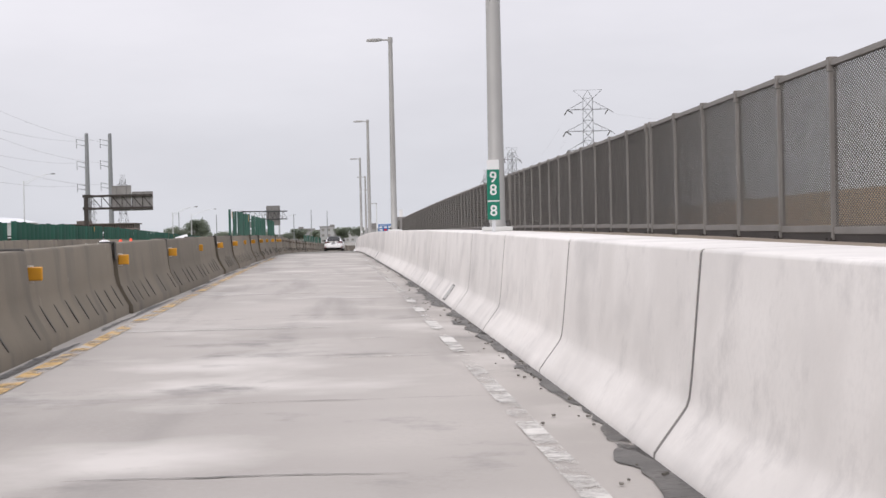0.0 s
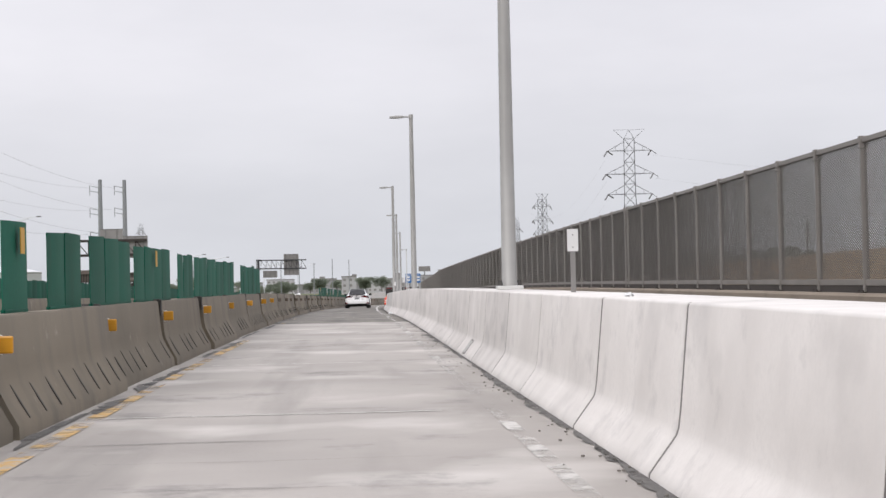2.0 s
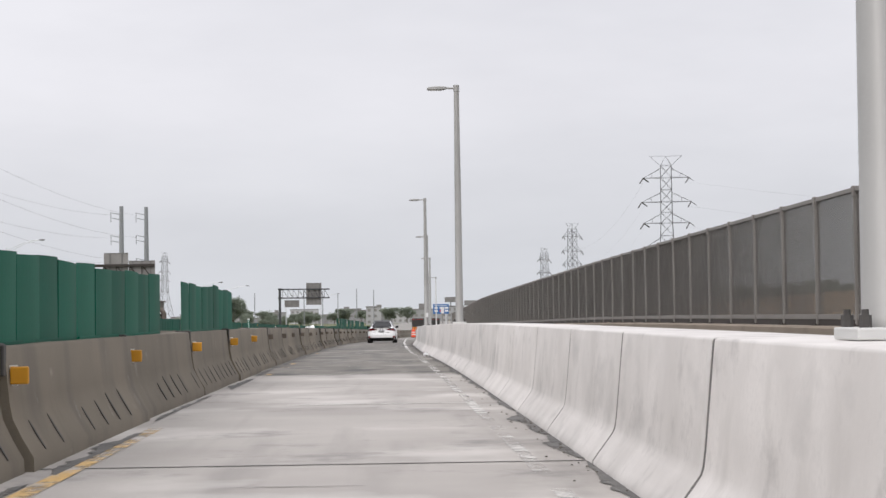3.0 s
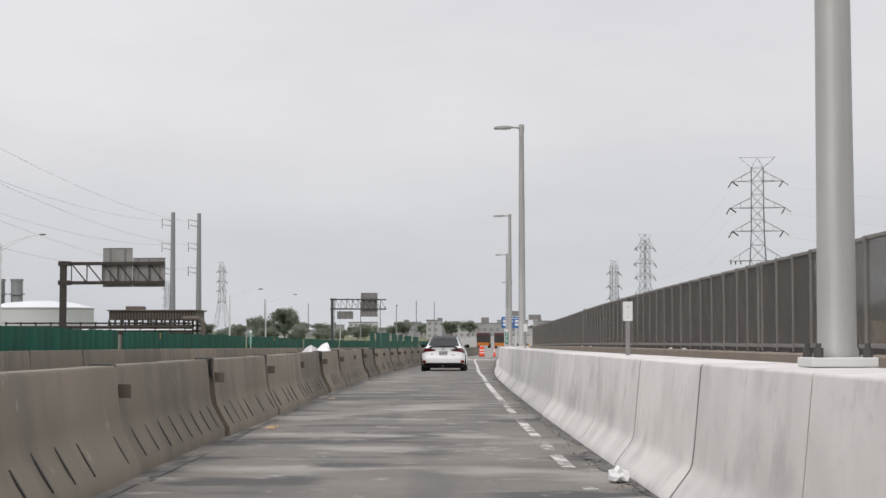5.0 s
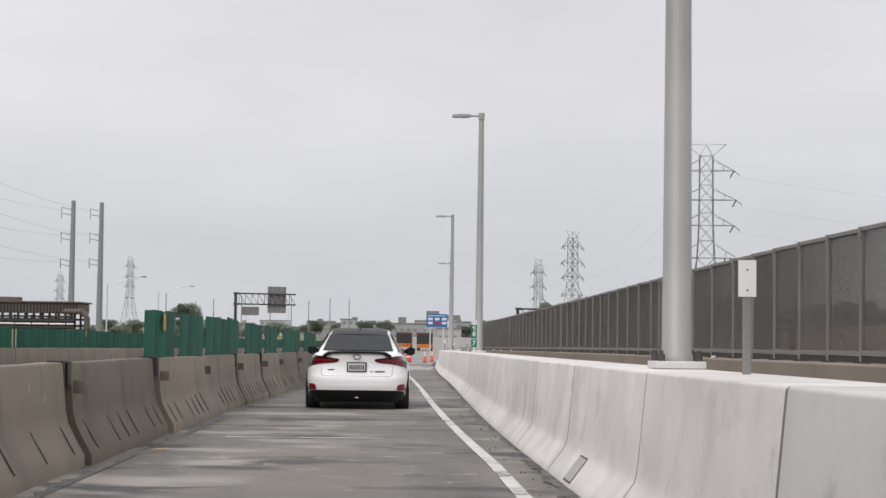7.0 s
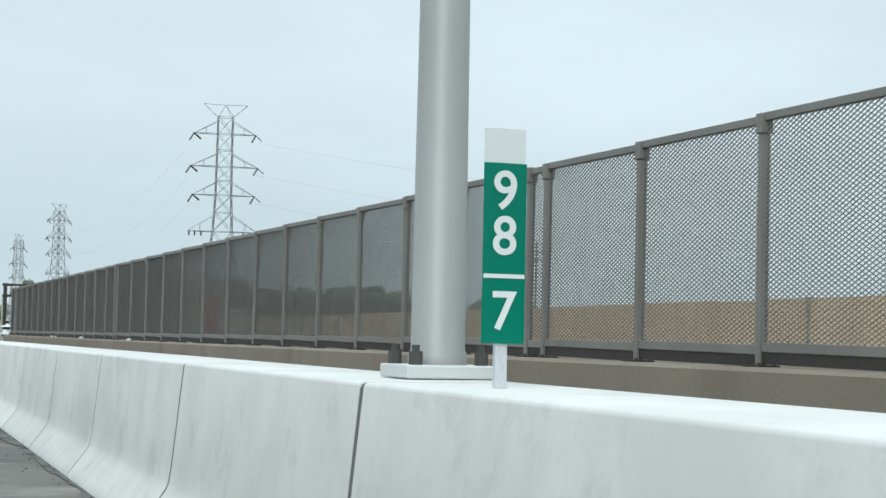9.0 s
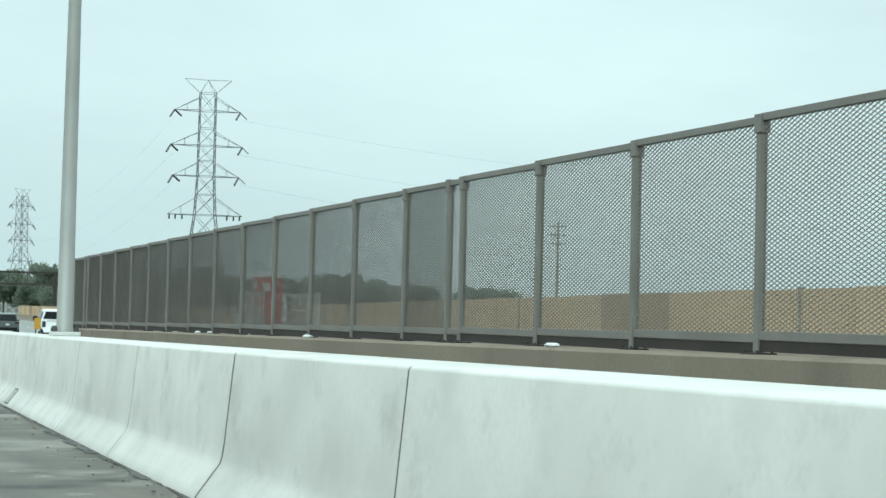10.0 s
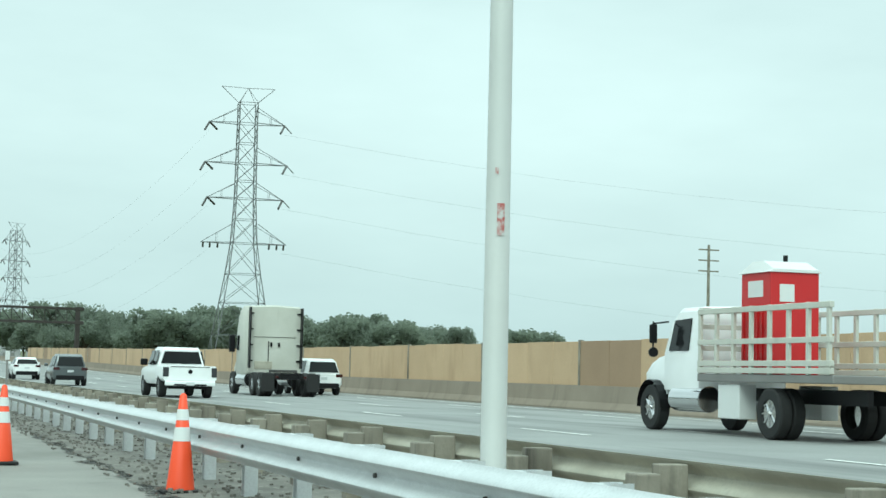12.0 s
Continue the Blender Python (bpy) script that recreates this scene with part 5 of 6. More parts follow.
for x in (-143.8, -138.0):
    s = thing("chimney_stack", pose(x, 600, -4.2), "short fat grey steel chimney stack with a rim", "chimney", "pair of stacks")
    bm = B()
    rod(bm, (0, 0, 0), (0, 0, 21.5), 2.0, 1.9, 18)
    part("shaft", bm, M_STACK, s, smooth=True)
    bm = B()
    rod(bm, (0, 0, 16.5), (0, 0, 16.9), 2.6, 2.6, 18)
    part("platform", bm, M_STACK, s)
    bm = B()
    rod(bm, (0, 0, 20.9), (0, 0, 21.6), 2.15, 2.15, 18)
    part("rim", bm, M_STACK, s)
s = thing("industrial_shed", pose(-72.0, 420, -4.2), "low dark corrugated industrial shed on columns with a pipe rack", "building")
bm = B()
box(bm, 0, 18.5, 0, 14, 7.3, 9.2, 0.1)
part("upper_wall", bm, M_FACTORY, s)
bm = B()
for k in range(30):
    box(bm, 0.3 + k * 0.62, 0.55 + k * 0.62, -0.12, 0.0, 7.35, 9.1)
part("ribs", bm, M_RUST, s)
bm = B()
box(bm, -0.4, 19.0, -0.4, 14.4, 9.2, 9.5, 0.05)
box(bm, 3.0, 6.5, 3, 8, 9.5, 10.3, 0.05)
part("roof", bm, M_FACTORY, s)
for k in range(7):
    for y in (0.0, 6.8, 13.6):
        bm = B()
        box(bm, k * 3.0 - 0.2, k * 3.0 + 0.2, y, y + 0.4, 0.0, 7.3)
        part("column", bm, M_RUST, s)
for z in (4.7, 5.9):
    bm = B()
    box(bm, 0, 18.4, 0.05, 0.35, z, z + 0.4)
    box(bm, 0, 18.4, 13.6, 13.9, z, z + 0.4)
    part("floor_beam", bm, M_RUST, s)
for x, w, z in ((1.2, 2.6, 4.7), (7.0, 1.4, 4.7), (13.5, 3.2, 4.7)):
    bm = B()
    rod(bm, (x + w / 2, 5, 0), (x + w / 2, 5, z + 1.4), w / 2, w / 2, 14)
    part("vessel", bm, M_SIGN_BACK, s, smooth=True)
for z, r, mat in ((4.5, 0.30, M_RUST), (5.2, 0.22, M_GALV), (5.75, 0.34, M_RUST), (6.6, 0.18, M_RUST)):
    bm = B()
    rod(bm, (-22, -1.0, z), (18, -1.0, z), r, r, 8)
    part("pipe", bm, mat, s, smooth=True)
bm = B()
for k in range(13):
    box(bm, -22 + k * 3.2, -21.7 + k * 3.2, -1.2, -0.8, 0, 6.9)
part("pipe_rack", bm, M_RUST, s)
bm = B()
rod(bm, (16.0, -0.5, 7.6), (19.4, -0.5, 7.6), 0.55, 0.55, 10)
rod(bm, (19.4, -0.5, 7.6), (20.4, -0.5, 6.6), 0.55, 0.55, 10)
rod(bm, (20.4, -0.5, 6.7), (20.4, -0.5, 0), 0.55, 0.55, 10)
part("duct", bm, M_FACTORY, s, smooth=True)

rb = random.Random(11)
for k in range(16):
    x = -60 + k * 16 + rb.uniform(-3, 3)
    y = 1600 + rb.uniform(-150, 350)
    w, h = rb.uniform(10, 26), rb.uniform(4, 9)
    s = thing("distant_building", pose(x - w / 2, y, -4.2), "pale low distant building with rows of windows", "building", "distant buildings")
    bm = B()
    box(bm, 0, w, 0, 14, 0, h)
    part("wall", bm, M_BLOCK, s)
    bm = B()
    box(bm, -0.3, w + 0.3, -0.3, 14.3, h, h + 0.7)
    if k % 2:
        box(bm, w * 0.3, w * 0.5, 4, 8, h + 0.7, h + 2.5)
    part("roof", bm, M_SIGN_BACK, s)
    for f in range(int(h // 3.4)):
        bm = B()
        for q in range(int(w // 3)):
            box(bm, 0.8 + q * 3, 2.3 + q * 3, -0.08, 0.02, 1.2 + f * 3.4, 2.7 + f * 3.4)
        part("window", bm, M_SIGN_BACK, s)
rh = random.Random(31)
for k in range(46):
    x = -150 + k * 8.5 + rh.uniform(-4, 4)
    y = 1000 + rh.uniform(-90, 260)
    w, h = rh.uniform(7, 20), rh.uniform(4, 10)
    s = thing("distant_building", pose(x - w / 2, y, -4.2), "pale low distant building with rows of windows", "building", "distant buildings")
    bm = B()
    box(bm, 0, w, 0, 12, 0, h)
    part("wall", bm, M_BLOCK, s)
    bm = B()
    box(bm, -0.3, w + 0.3, -0.3, 12.3, h, h + 0.5)
    if k % 3 == 0:
        box(bm, w * 0.2, w * 0.45, 3, 7, h + 0.5, h + rh.uniform(1.5, 3.5))
    part("roof", bm, M_SIGN_BACK, s)
    for f in range(int(h // 3.2)):
        for q in range(int(w // 3.4)):
            bm = B()
            box(bm, 0.9 + q * 3.4, 2.5 + q * 3.4, -0.08, 0.02, 1.1 + f * 3.2, 2.5 + f * 3.2)
            part("window", bm, M_SIGN_BACK, s)
for x, y, h in ((40, 1000, 17), (52, 1010, 15)):
    s = thing("billboard", pose(x, y, -4.2), "distant billboard on a steel mast", "billboard", "billboards")
    bm = B()
    rod(bm, (0, 0, 0), (0, 0, h - 4), 0.4, 0.4, 8)
    part("mast", bm, M_STACK, s)
    bm = B()
    box(bm, -3.5, 3.5, -0.3, 0.3, h - 4.5, h - 1.5, 0.05)
    part("board", bm, M_SIGN_BACK, s)
rb = random.Random(12)
for k in range(9):
    s = thing("utility_pole", pose(-62 + k * 7.5 + rb.uniform(-2, 2), 640 + k * 12, -4.2), "thin distant utility pole", "utility pole", "utility poles")
    bm = B()
    rod(bm, (0, 0, 0), (0, 0, rb.uniform(13, 17)), 0.22, 0.15, 6)
    part("pole", bm, M_STACK, s)
for x, y, h in ((94, 351, 16.5),):
    s = thing("utility_pole", pose(x, y, -4.2), "weathered wooden utility pole with cross arms", "utility pole", "wooden utility poles")
    bm = B()
    rod(bm, (0, 0, 0), (0, 0, h), 0.20, 0.14, 8)
    part("pole", bm, M_WOOD, s)
    for dz in (0.5, 1.6, 2.7):
        bm = B()
        box(bm, -1.2, 1.2, -0.06, 0.06, h - dz - 0.07, h - dz + 0.07)
        part("cross_arm", bm, M_WOOD, s)

# ---------------------------------------------------------------- trees


def tree(at, h, spread, seed, label, group):
    s = thing("tree", at, label, "tree", group)
    r = random.Random(seed)
    bm = B()
    rod(bm, (0, 0, -0.5), (0, 0, h * 0.45), 0.35, 0.2, 7)
    tips = []
    for k in range(6):
        a = k * 1.05 + r.uniform(-0.3, 0.3)
        p = Vector((0, 0, h * r.uniform(0.25, 0.45)))
        q = Vector((math.cos(a) * spread * 0.6, math.sin(a) * spread * 0.6, h * r.uniform(0.55, 0.85)))
        rod(bm, p, q, 0.14, 0.05, 5)
        tips.append(q)
    part("trunk", bm, M_BARK, s)
    bm = B()
    centres = tips + [Vector((r.gauss(0, spread * 0.35), r.gauss(0, spread * 0.35), h * r.uniform(0.35, 0.95))) for _ in range(12)]
    for c in centres:
        rad = spread * r.uniform(0.22, 0.42)
        for _ in range(230):
            d = Vector((r.gauss(0, 1), r.gauss(0, 1), r.gauss(0, 0.8)))
            p = c + d.normalized() * rad * r.uniform(0.5, 1.05)
            u = Vector((r.gauss(0, 1), r.gauss(0, 1), r.gauss(0, 1))).normalized()
            v = u.orthogonal().normalized()
            k = h * r.uniform(0.016, 0.034)
            bm.faces.new([bm.verts.new(q) for q in (p - u * k, p + v * k * 0.7, p + u * k, p - v * k * 0.7)])
    part("crown", bm, M_LEAF, s)
    return s


kinds = [tree(pose(72 + k * 9, 610 + 12 * k, -4.2), 16.5 - k * 1.4, 7.0, 20 + k, "broad dark green tree in a distant wood edge", "trees beyond the carriageway") for k in range(4)]
rt = random.Random(5)
for k in range(120):
    x = 66 + k * 2.0 + rt.uniform(-2, 2)
    sc = rt.uniform(0.75, 1.0) * (1.0 if k < 50 else 1.0 - 0.5 * min(1, (k - 50) / 45))
    c = copy_thing(kinds[k % 4], pose(x, 600 + rt.uniform(-20, 80) + max(0, k - 54) * 1.7, -4.2, 0, 0, rt.uniform(0, 360)))
    c.scale = (sc * 1.1, sc * 1.1, sc * rt.uniform(0.85, 1.08))
for k in range(22):
    x = -70 + k * 1.8 + rt.uniform(-4, 4)
    c = copy_thing(kinds[k % 4], pose(x, 520 + rt.uniform(-20, 60) + k * 10, -4.2, 0, 0, rt.uniform(0, 360)))
    sc = 0.78 if k in (7, 8) else rt.uniform(0.28, 0.45)
    c.scale = (sc, sc, sc)
for k in range(34):
    c = copy_thing(kinds[k % 4], pose(-120 + k * 8.0 + rt.uniform(-4, 4), 960 + rt.uniform(-60, 160), -4.2, 0, 0, rt.uniform(0, 360)))
    sc = rt.uniform(0.4, 0.75)
    c.scale = (sc * 1.3, sc * 1.3, sc)


# ---------------------------------------------------------------- litter


def scrap(at, size, seed, label):
    bm = B()
    bmesh.ops.create_icosphere(bm, subdivisions=2, radius=1)
    for v in bm.verts:
        d = 1 + 0.5 * noise.noise(v.co * 1.4 + Vector((seed, 0, 0))) + 0.3 * noise.noise(v.co * 3.5 + Vector((0, seed, 0)))
        v.co = Vector((v.co.x * size[0] * d, v.co.y * size[1] * d, max(0.0, v.co.z * size[2] * d + size[2] * 0.6)))
    ob = link("litter", bm, M_PLASTIC)
    tagged(ob, label, "litter", "scraps of litter")
    ob.matrix_basis = at


def on_parapet(x, y):
    return spot(x, y, 0.955 + 0.0008 * (y - 90))


scrap(spot(1.26, 76.1, 0.012), (0.08, 0.13, 0.07), 1, "crumpled white plastic bag lying in the gutter")
scrap(spot(1.85, 20.06, 0.964), (0.03, 0.08, 0.02), 2, "white scrap of paper on top of the barrier")
for k, (y, l) in enumerate(((100.4, 0.5), (102.7, 0.25), (127.7, 0.2), (133.2, 0.3), (173.5, 0.25), (180.3, 0.35), (185.3, 0.2), (186.1, 0.2))):
    scrap(on_parapet(fence_x(y) - 0.12, y), (0.04, l * 0.5, 0.022), 10 + k, "flattened white litter at the foot of the mesh fence")
bm = B()
for p, q in (((2.05, 209.0), (2.3, 209.6)), ((2.3, 209.6), (2.5, 208.7)), ((2.5, 208.7), (2.62, 207.8))):
    a, b = spot(p[0], p[1], 0.075).translation, spot(q[0], q[1], 0.075).translation
    rod(bm, a, b, 0.035, n=8)
tagged(link("plastic_pipe", bm, M_PLASTIC), "bent white plastic pipe lying in the dirt between guardrails", "pipe")

# ---------------------------------------------------------------- vehicles


def ring_of(half, y):
    """A closed ring from half of a section, mirrored."""
    return [(x, y, z) for x, z in half] + [(-x, y, z) for x, z in half[::-1]]


def wheel(parent, x, y, r, w, rim=M_RIM, rim_part=0.66):
    """A tyre with its rim, on an axle across the vehicle."""
    sx = 1 if x > 0 else -1
    bm = B()
    prof = [(r * rim_part, -w / 2), (r * 0.93, -w / 2), (r, -w / 2 + 0.03), (r, w / 2 - 0.03), (r * 0.93, w / 2), (r * rim_part, w / 2)]
    n = 28
    rings = [[(x + b, y + a * math.cos(2 * math.pi * k / n), r + a * math.sin(2 * math.pi * k / n)) for a, b in prof] for k in range(n)]
    loft(bm, rings + [rings[0]], close_ends=False)
    bmesh.ops.remove_doubles(bm, verts=bm.verts, dist=0.0005)
    t = part("wheel", bm, M_RUBBER, parent, smooth=True)
    bm = B()
    o = x + sx * (w / 2 - 0.03)
    q = r * rim_part + 0.004
    rod(bm, (x - sx * 0.02, y, r), (o, y, r), q, q * 0.97, 24)
    for k in range(8):
        a = 2 * math.pi * k / 8
        angle_bar(bm, (o + sx * 0.012, y + 0.05 * math.cos(a), r + 0.05 * math.sin(a)), (o + sx * 0.012, y + q * 0.9 * math.cos(a), r + q * 0.9 * math.sin(a)), 0.028)
    rod(bm, (o, y, r), (o + sx * 0.03, y, r), 0.055, 0.05, 12)
    part("rim", bm, rim, t, smooth=False)
    return t


def panel(bm, pts, depth):
    """A flat plate through the points, thickened along its normal."""
    pts = [Vector(p) for p in pts]
    nrm = (pts[1] - pts[0]).cross(pts[2] - pts[0]).normalized() * depth
    a = [bm.verts.new(p) for p in pts]
    b = [bm.verts.new(p + nrm) for p in pts]
    n = len(pts)
    bm.faces.new(a[::-1])
    bm.faces.new(b)
    for i in range(n):
        bm.faces.new((a[i], a[(i + 1) % n], b[(i + 1) % n], b[i]))
    bmesh.ops.recalc_face_normals(bm, faces=bm.faces)
    return bm


def white_sedan(at):
    s = thing("sedan", at, "white sedan with black roof, black spoiler and tinted rear window", "car")
    # outlines seen from above, from the sills up to the deck: height, half width, tail, nose
    shells = ((0.19, 0.85, 0.13, 4.58), (0.24, 0.885, 0.075, 4.63), (0.32, 0.905, 0.035, 4.66), (0.42, 0.915, 0.006, 4.67), (0.52, 0.92, 0.0, 4.66),
              (0.585, 0.92, 0.012, 4.64), (0.605, 0.918, 0.026, 4.63), (0.68, 0.91, 0.048, 4.58), (0.75, 0.90, 0.062, 4.48), (0.82, 0.88, 0.068, 4.30),
              (0.88, 0.855, 0.064, 4.08), (0.93, 0.82, 0.054, 3.86), (0.97, 0.775, 0.046, 3.68), (0.995, 0.735, 0.06, 3.55), (1.01, 0.69, 0.11, 3.45))
    POWER = 6.0
    levels = [0.19 + 0.82 * k / 48 for k in range(49)]
    shells = [(z, *(float(np.interp(z, [q[0] for q in shells], [q[k] for q in shells])) for k in (1, 2, 3))) for z in levels]

    def rear(x, z):
        """How far along the tail's skin lies at a place across and a height."""
        zs = [q[0] for q in shells]
        w, r, f = (float(np.interp(z, zs, [q[k] for q in shells])) for k in (1, 2, 3))
        mid, u = (r + f) / 2, min(0.999, abs(x) / w)
        return mid - (mid - r) * (1 - u ** POWER) ** (1 / POWER)

    bm = B()
    rings = []
    for z, w, r, f in shells:
        mid, half = (r + f) / 2, (f - r) / 2
        ring = []
        for k in range(112):
            a = 2 * math.pi * (k + 0.5) / 112
            c, q = math.cos(a), math.sin(a)
            ring.append((w * math.copysign(abs(c) ** (2 / POWER), c), mid + half * math.copysign(abs(q) ** (2 / POWER), q), z))
        rings.append(ring)
    loft(bm, rings)
    part("body", bm, M_CARWHITE, s, "glossy white painted bodywork", True)

    def lifted(x, z, out):
        """A point of the tail's skin, moved outwards along its normal."""
        e = 0.004
        way = Vector(((rear(x + e, z) - rear(x - e, z)) / (2 * e), -1.0, (rear(x, z + e) - rear(x, z - e)) / (2 * e))).normalized()
        return Vector((x, rear(x, z), z)) + way * out

    def skin(bm, rows, out, steps=5, thick=0.03, fine=6):
        """A plate that follows the tail: rows of (across, low, high), proud of it by out."""
        rings = []
        for (xa, la, ha), (xb, lb, hb) in zip(rows, rows[1:]):
            for j in range(fine + (1 if xb == rows[-1][0] else 0)):
                f = j / fine
                x, lo, hi = xa + (xb - xa) * f, la + (lb - la) * f, ha + (hb - ha) * f
                zs = [lo + (hi - lo) * k / steps for k in range(steps + 1)]
                rings.append([lifted(x, z, out) for z in zs] + [lifted(x, z, -thick) for z in zs[::-1]])
        return loft(bm, rings)

    def spread(x0, x1, n):
        return [x0 + (x1 - x0) * k / n for k in range(n + 1)]

    # cabin frame
    cab = [(0.62, 0.70, 1.0, 0.66, 1.01), (0.95, 0.715, 1.0, 0.615, 1.18), (1.32, 0.73, 1.0, 0.56, 1.34), (1.75, 0.745, 0.99, 0.535, 1.415),
           (2.3, 0.75, 0.97, 0.545, 1.425), (2.75, 0.745, 0.95, 0.56, 1.36), (3.25, 0.73, 0.94, 0.62, 1.10), (3.5, 0.70, 0.93, 0.66, 0.95)]
    bm = B()
    rings = []
    for y, a, b, c, d in cab:
        half = [(a, b), (a + (c - a) * 0.5 + 0.012, b + (d - b) * 0.46), (c, d - 0.045), (c * 0.965, d - 0.016), (c * 0.88, d), (c * 0.45, d + (0.010 if 1.4 < y < 2.7 else -0.02))]
        rings.append([(x, y, z) for x, z in half] + [(-x, y, z) for x, z in half[::-1]])
    loft(bm, rings)
    part("cabin", bm, M_CARWHITE, s, smooth=True)
    bm = B()
    rings = []
    for y, c, d in ((1.215, 0.525, 1.316), (1.36, 0.50, 1.366), (1.75, 0.50, 1.431), (2.3, 0.512, 1.441), (2.72, 0.52, 1.384)):
        rings.append([(-c, y, d - 0.004), (-c * 0.6, y, d + 0.010), (0, y, d + 0.014), (c * 0.6, y, d + 0.010), (c, y, d - 0.004), (c, y, d - 0.02), (-c, y, d - 0.02)])
    loft(bm, rings)
    part("roof", bm, M_BLACK, s, "glossy black roof panel", True)
    bm = B()
    panel(bm, [(-0.62, 0.655, 1.035), (0.62, 0.655, 1.035), (0.53, 1.20, 1.304), (-0.53, 1.20, 1.304)], 0.012)
    part("rear_window", bm, M_GLASS, s, "dark tinted rear window")
    bm = B()
    panel(bm, [(0.60, 3.42, 0.985), (-0.60, 3.42, 0.985), (-0.51, 2.78, 1.362), (0.51, 2.78, 1.362)], 0.012)
    part("windscreen", bm, M_GLASS, s)
    for sx in (-1, 1):
        for pts in ([(0.722, 1.15, 1.03), (0.748, 1.95, 1.02), (0.545, 1.95, 1.375), (0.575, 1.40, 1.33)],
                    [(0.749, 2.02, 1.02), (0.745, 2.95, 0.98), (0.575, 2.70, 1.34), (0.547, 2.02, 1.378)]):
            bm = B()
            panel(bm, [(sx * (x + 0.004), y, z) for x, y, z in pts], 0.008 * sx)
            part("side_window", bm, M_GLASS, s)
    # boot spoiler: a thin blade on two feet
    bm = B()
    rings = []
    for x in spread(-0.60, 0.60, 24):
        u = abs(x) / 0.60
        top = 1.030 - 0.020 * u * u - 0.055 * max(0.0, (u - 0.86) / 0.14)
        low = top - 0.040 - 0.030 * max(0.0, min(1.0, (u - 0.72) / 0.12))
        back = rear(x, 0.97) - 0.035
        rings.append([(x, back, low), (x, back + 0.22, low + 0.02), (x, back + 0.22, top - 0.012), (x, back + 0.02, top), (x, back - 0.008, top - 0.010)])
    loft(bm, rings)
    part("spoiler", bm, M_BLACK, s, "black boot spoiler", True)
    # tail lamps: slim, pointed inwards, deeper round the corner
    for sx in (-1, 1):
        bm = B()
        edge = ((0.305, 0.872, 0.884), (0.34, 0.838, 0.895), (0.42, 0.820, 0.908), (0.52, 0.812, 0.922), (0.62, 0.802, 0.936), (0.70, 0.790, 0.945),
                (0.76, 0.775, 0.945), (0.81, 0.758, 0.930), (0.84, 0.742, 0.905), (0.858, 0.722, 0.865))
        skin(bm, [(sx * x, lo, hi) for x, lo, hi in edge], 0.010)
        t = part("tail_light", bm, M_LENS, s, "dark red pointed tail light", True)
        bm = B()
        skin(bm, [(sx * x, lo + (hi - lo) * 0.40, lo + (hi - lo) * 0.62) for x, lo, hi in edge[2:7]], 0.015, 2, 0.0)
        part("light_strip", bm, M_LENS_LIGHT, t)
        bm = B()
        skin(bm, [(sx * x, lo + (hi - lo) * 0.06, lo + (hi - lo) * 0.20) for x, lo, hi in edge[1:8]], 0.015, 2, 0.0)
        part("light_strip", bm, M_LENS_LIGHT, t)
        bm = B()
        skin(bm, [(sx * 0.695, 0.362, 0.372), (sx * 0.715, 0.360, 0.445), (sx * 0.78, 0.352, 0.462), (sx * 0.825, 0.348, 0.462), (sx * 0.838, 0.350, 0.40)], 0.008)
        part("bumper_reflector", bm, M_LENS_LIGHT, s, "slim red bumper reflector")
        bm = B()
        rings = []
        for k, (x, w, z0, z1) in enumerate(((0.80, 0.05, 1.0, 1.04), (0.87, 0.10, 0.965, 1.09), (0.96, 0.12, 0.955, 1.10), (1.01, 0.08, 0.99, 1.08))):
            rings.append([(sx * x, 2.70 - w, z0), (sx * x, 2.70 + w, z0 + 0.01), (sx * x, 2.70 + w, z1 - 0.01), (sx * x, 2.70 - w, z1)])
        loft(bm, rings)
        m = part("door_mirror", bm, M_BLACK, s, "black door mirror", True)
        bm = B()
        box(bm, min(sx * 0.875, sx * 0.99), max(sx * 0.875, sx * 0.99), 2.572, 2.580, 0.985, 1.075, 0.003)
        part("mirror_glass", bm, M_GLASS, m)
    # lower bumper
    bm = B()
    half = [(0.0, 0.175, 0.352), (0.30, 0.175, 0.352), (0.55, 0.175, 0.352), (0.68, 0.178, 0.350), (0.76, 0.19, 0.345), (0.80, 0.21, 0.335), (0.825, 0.24, 0.315)]
    skin(bm, [(-x, lo, hi) for x, lo, hi in half[:0:-1]] + half, 0.008)
    box(bm, -0.72, 0.72, 0.20, 0.9, 0.14, 0.23, 0.03)
    part("rear_diffuser", bm, M_BLACK, s, "black lower rear bumper", True)
    bm = B()
    rod(bm, (-0.032, 0.075, 0.222), (0.032, 0.075, 0.222), 0.009, n=8)
    part("tow_cover", bm, M_CHROME, s)
    # boot lid seam, its lower corners rounded
    bm = B()
    seam = [(-0.618, 0.775 - 0.13 * k / 5) for k in range(6)] + [(-0.618 + 0.05 * (1 - math.cos(a)), 0.645 - 0.05 * math.sin(a)) for a in spread(0.0, math.pi / 2, 5)]
    seam += [(x, 0.595) for x in spread(-0.54, 0.0, 10)]
    seam += [(-x, z) for x, z in seam[::-1][1:]]
    for p, q in zip(seam, seam[1:]):
        rod(bm, (p[0], rear(*p) + 0.002, p[1]), (q[0], rear(*q) + 0.002, q[1]), 0.0045, n=5)
    part("boot_seam", bm, M_SEAL, s)
    bm = B()
    box(bm, -0.17, 0.17, 0.028, 0.07, 0.665, 0.835, 0.006)
    p = part("licence_plate_frame", bm, M_BLACK, s)
    bm = B()
    box(bm, -0.150, 0.150, 0.022, 0.029, 0.684, 0.815, 0.003)
    part("licence_plate", bm, M_PLATE, p, "pale licence plate")
    bm = B()
    for k in range(8):
        x = -0.128 + k * 0.0335
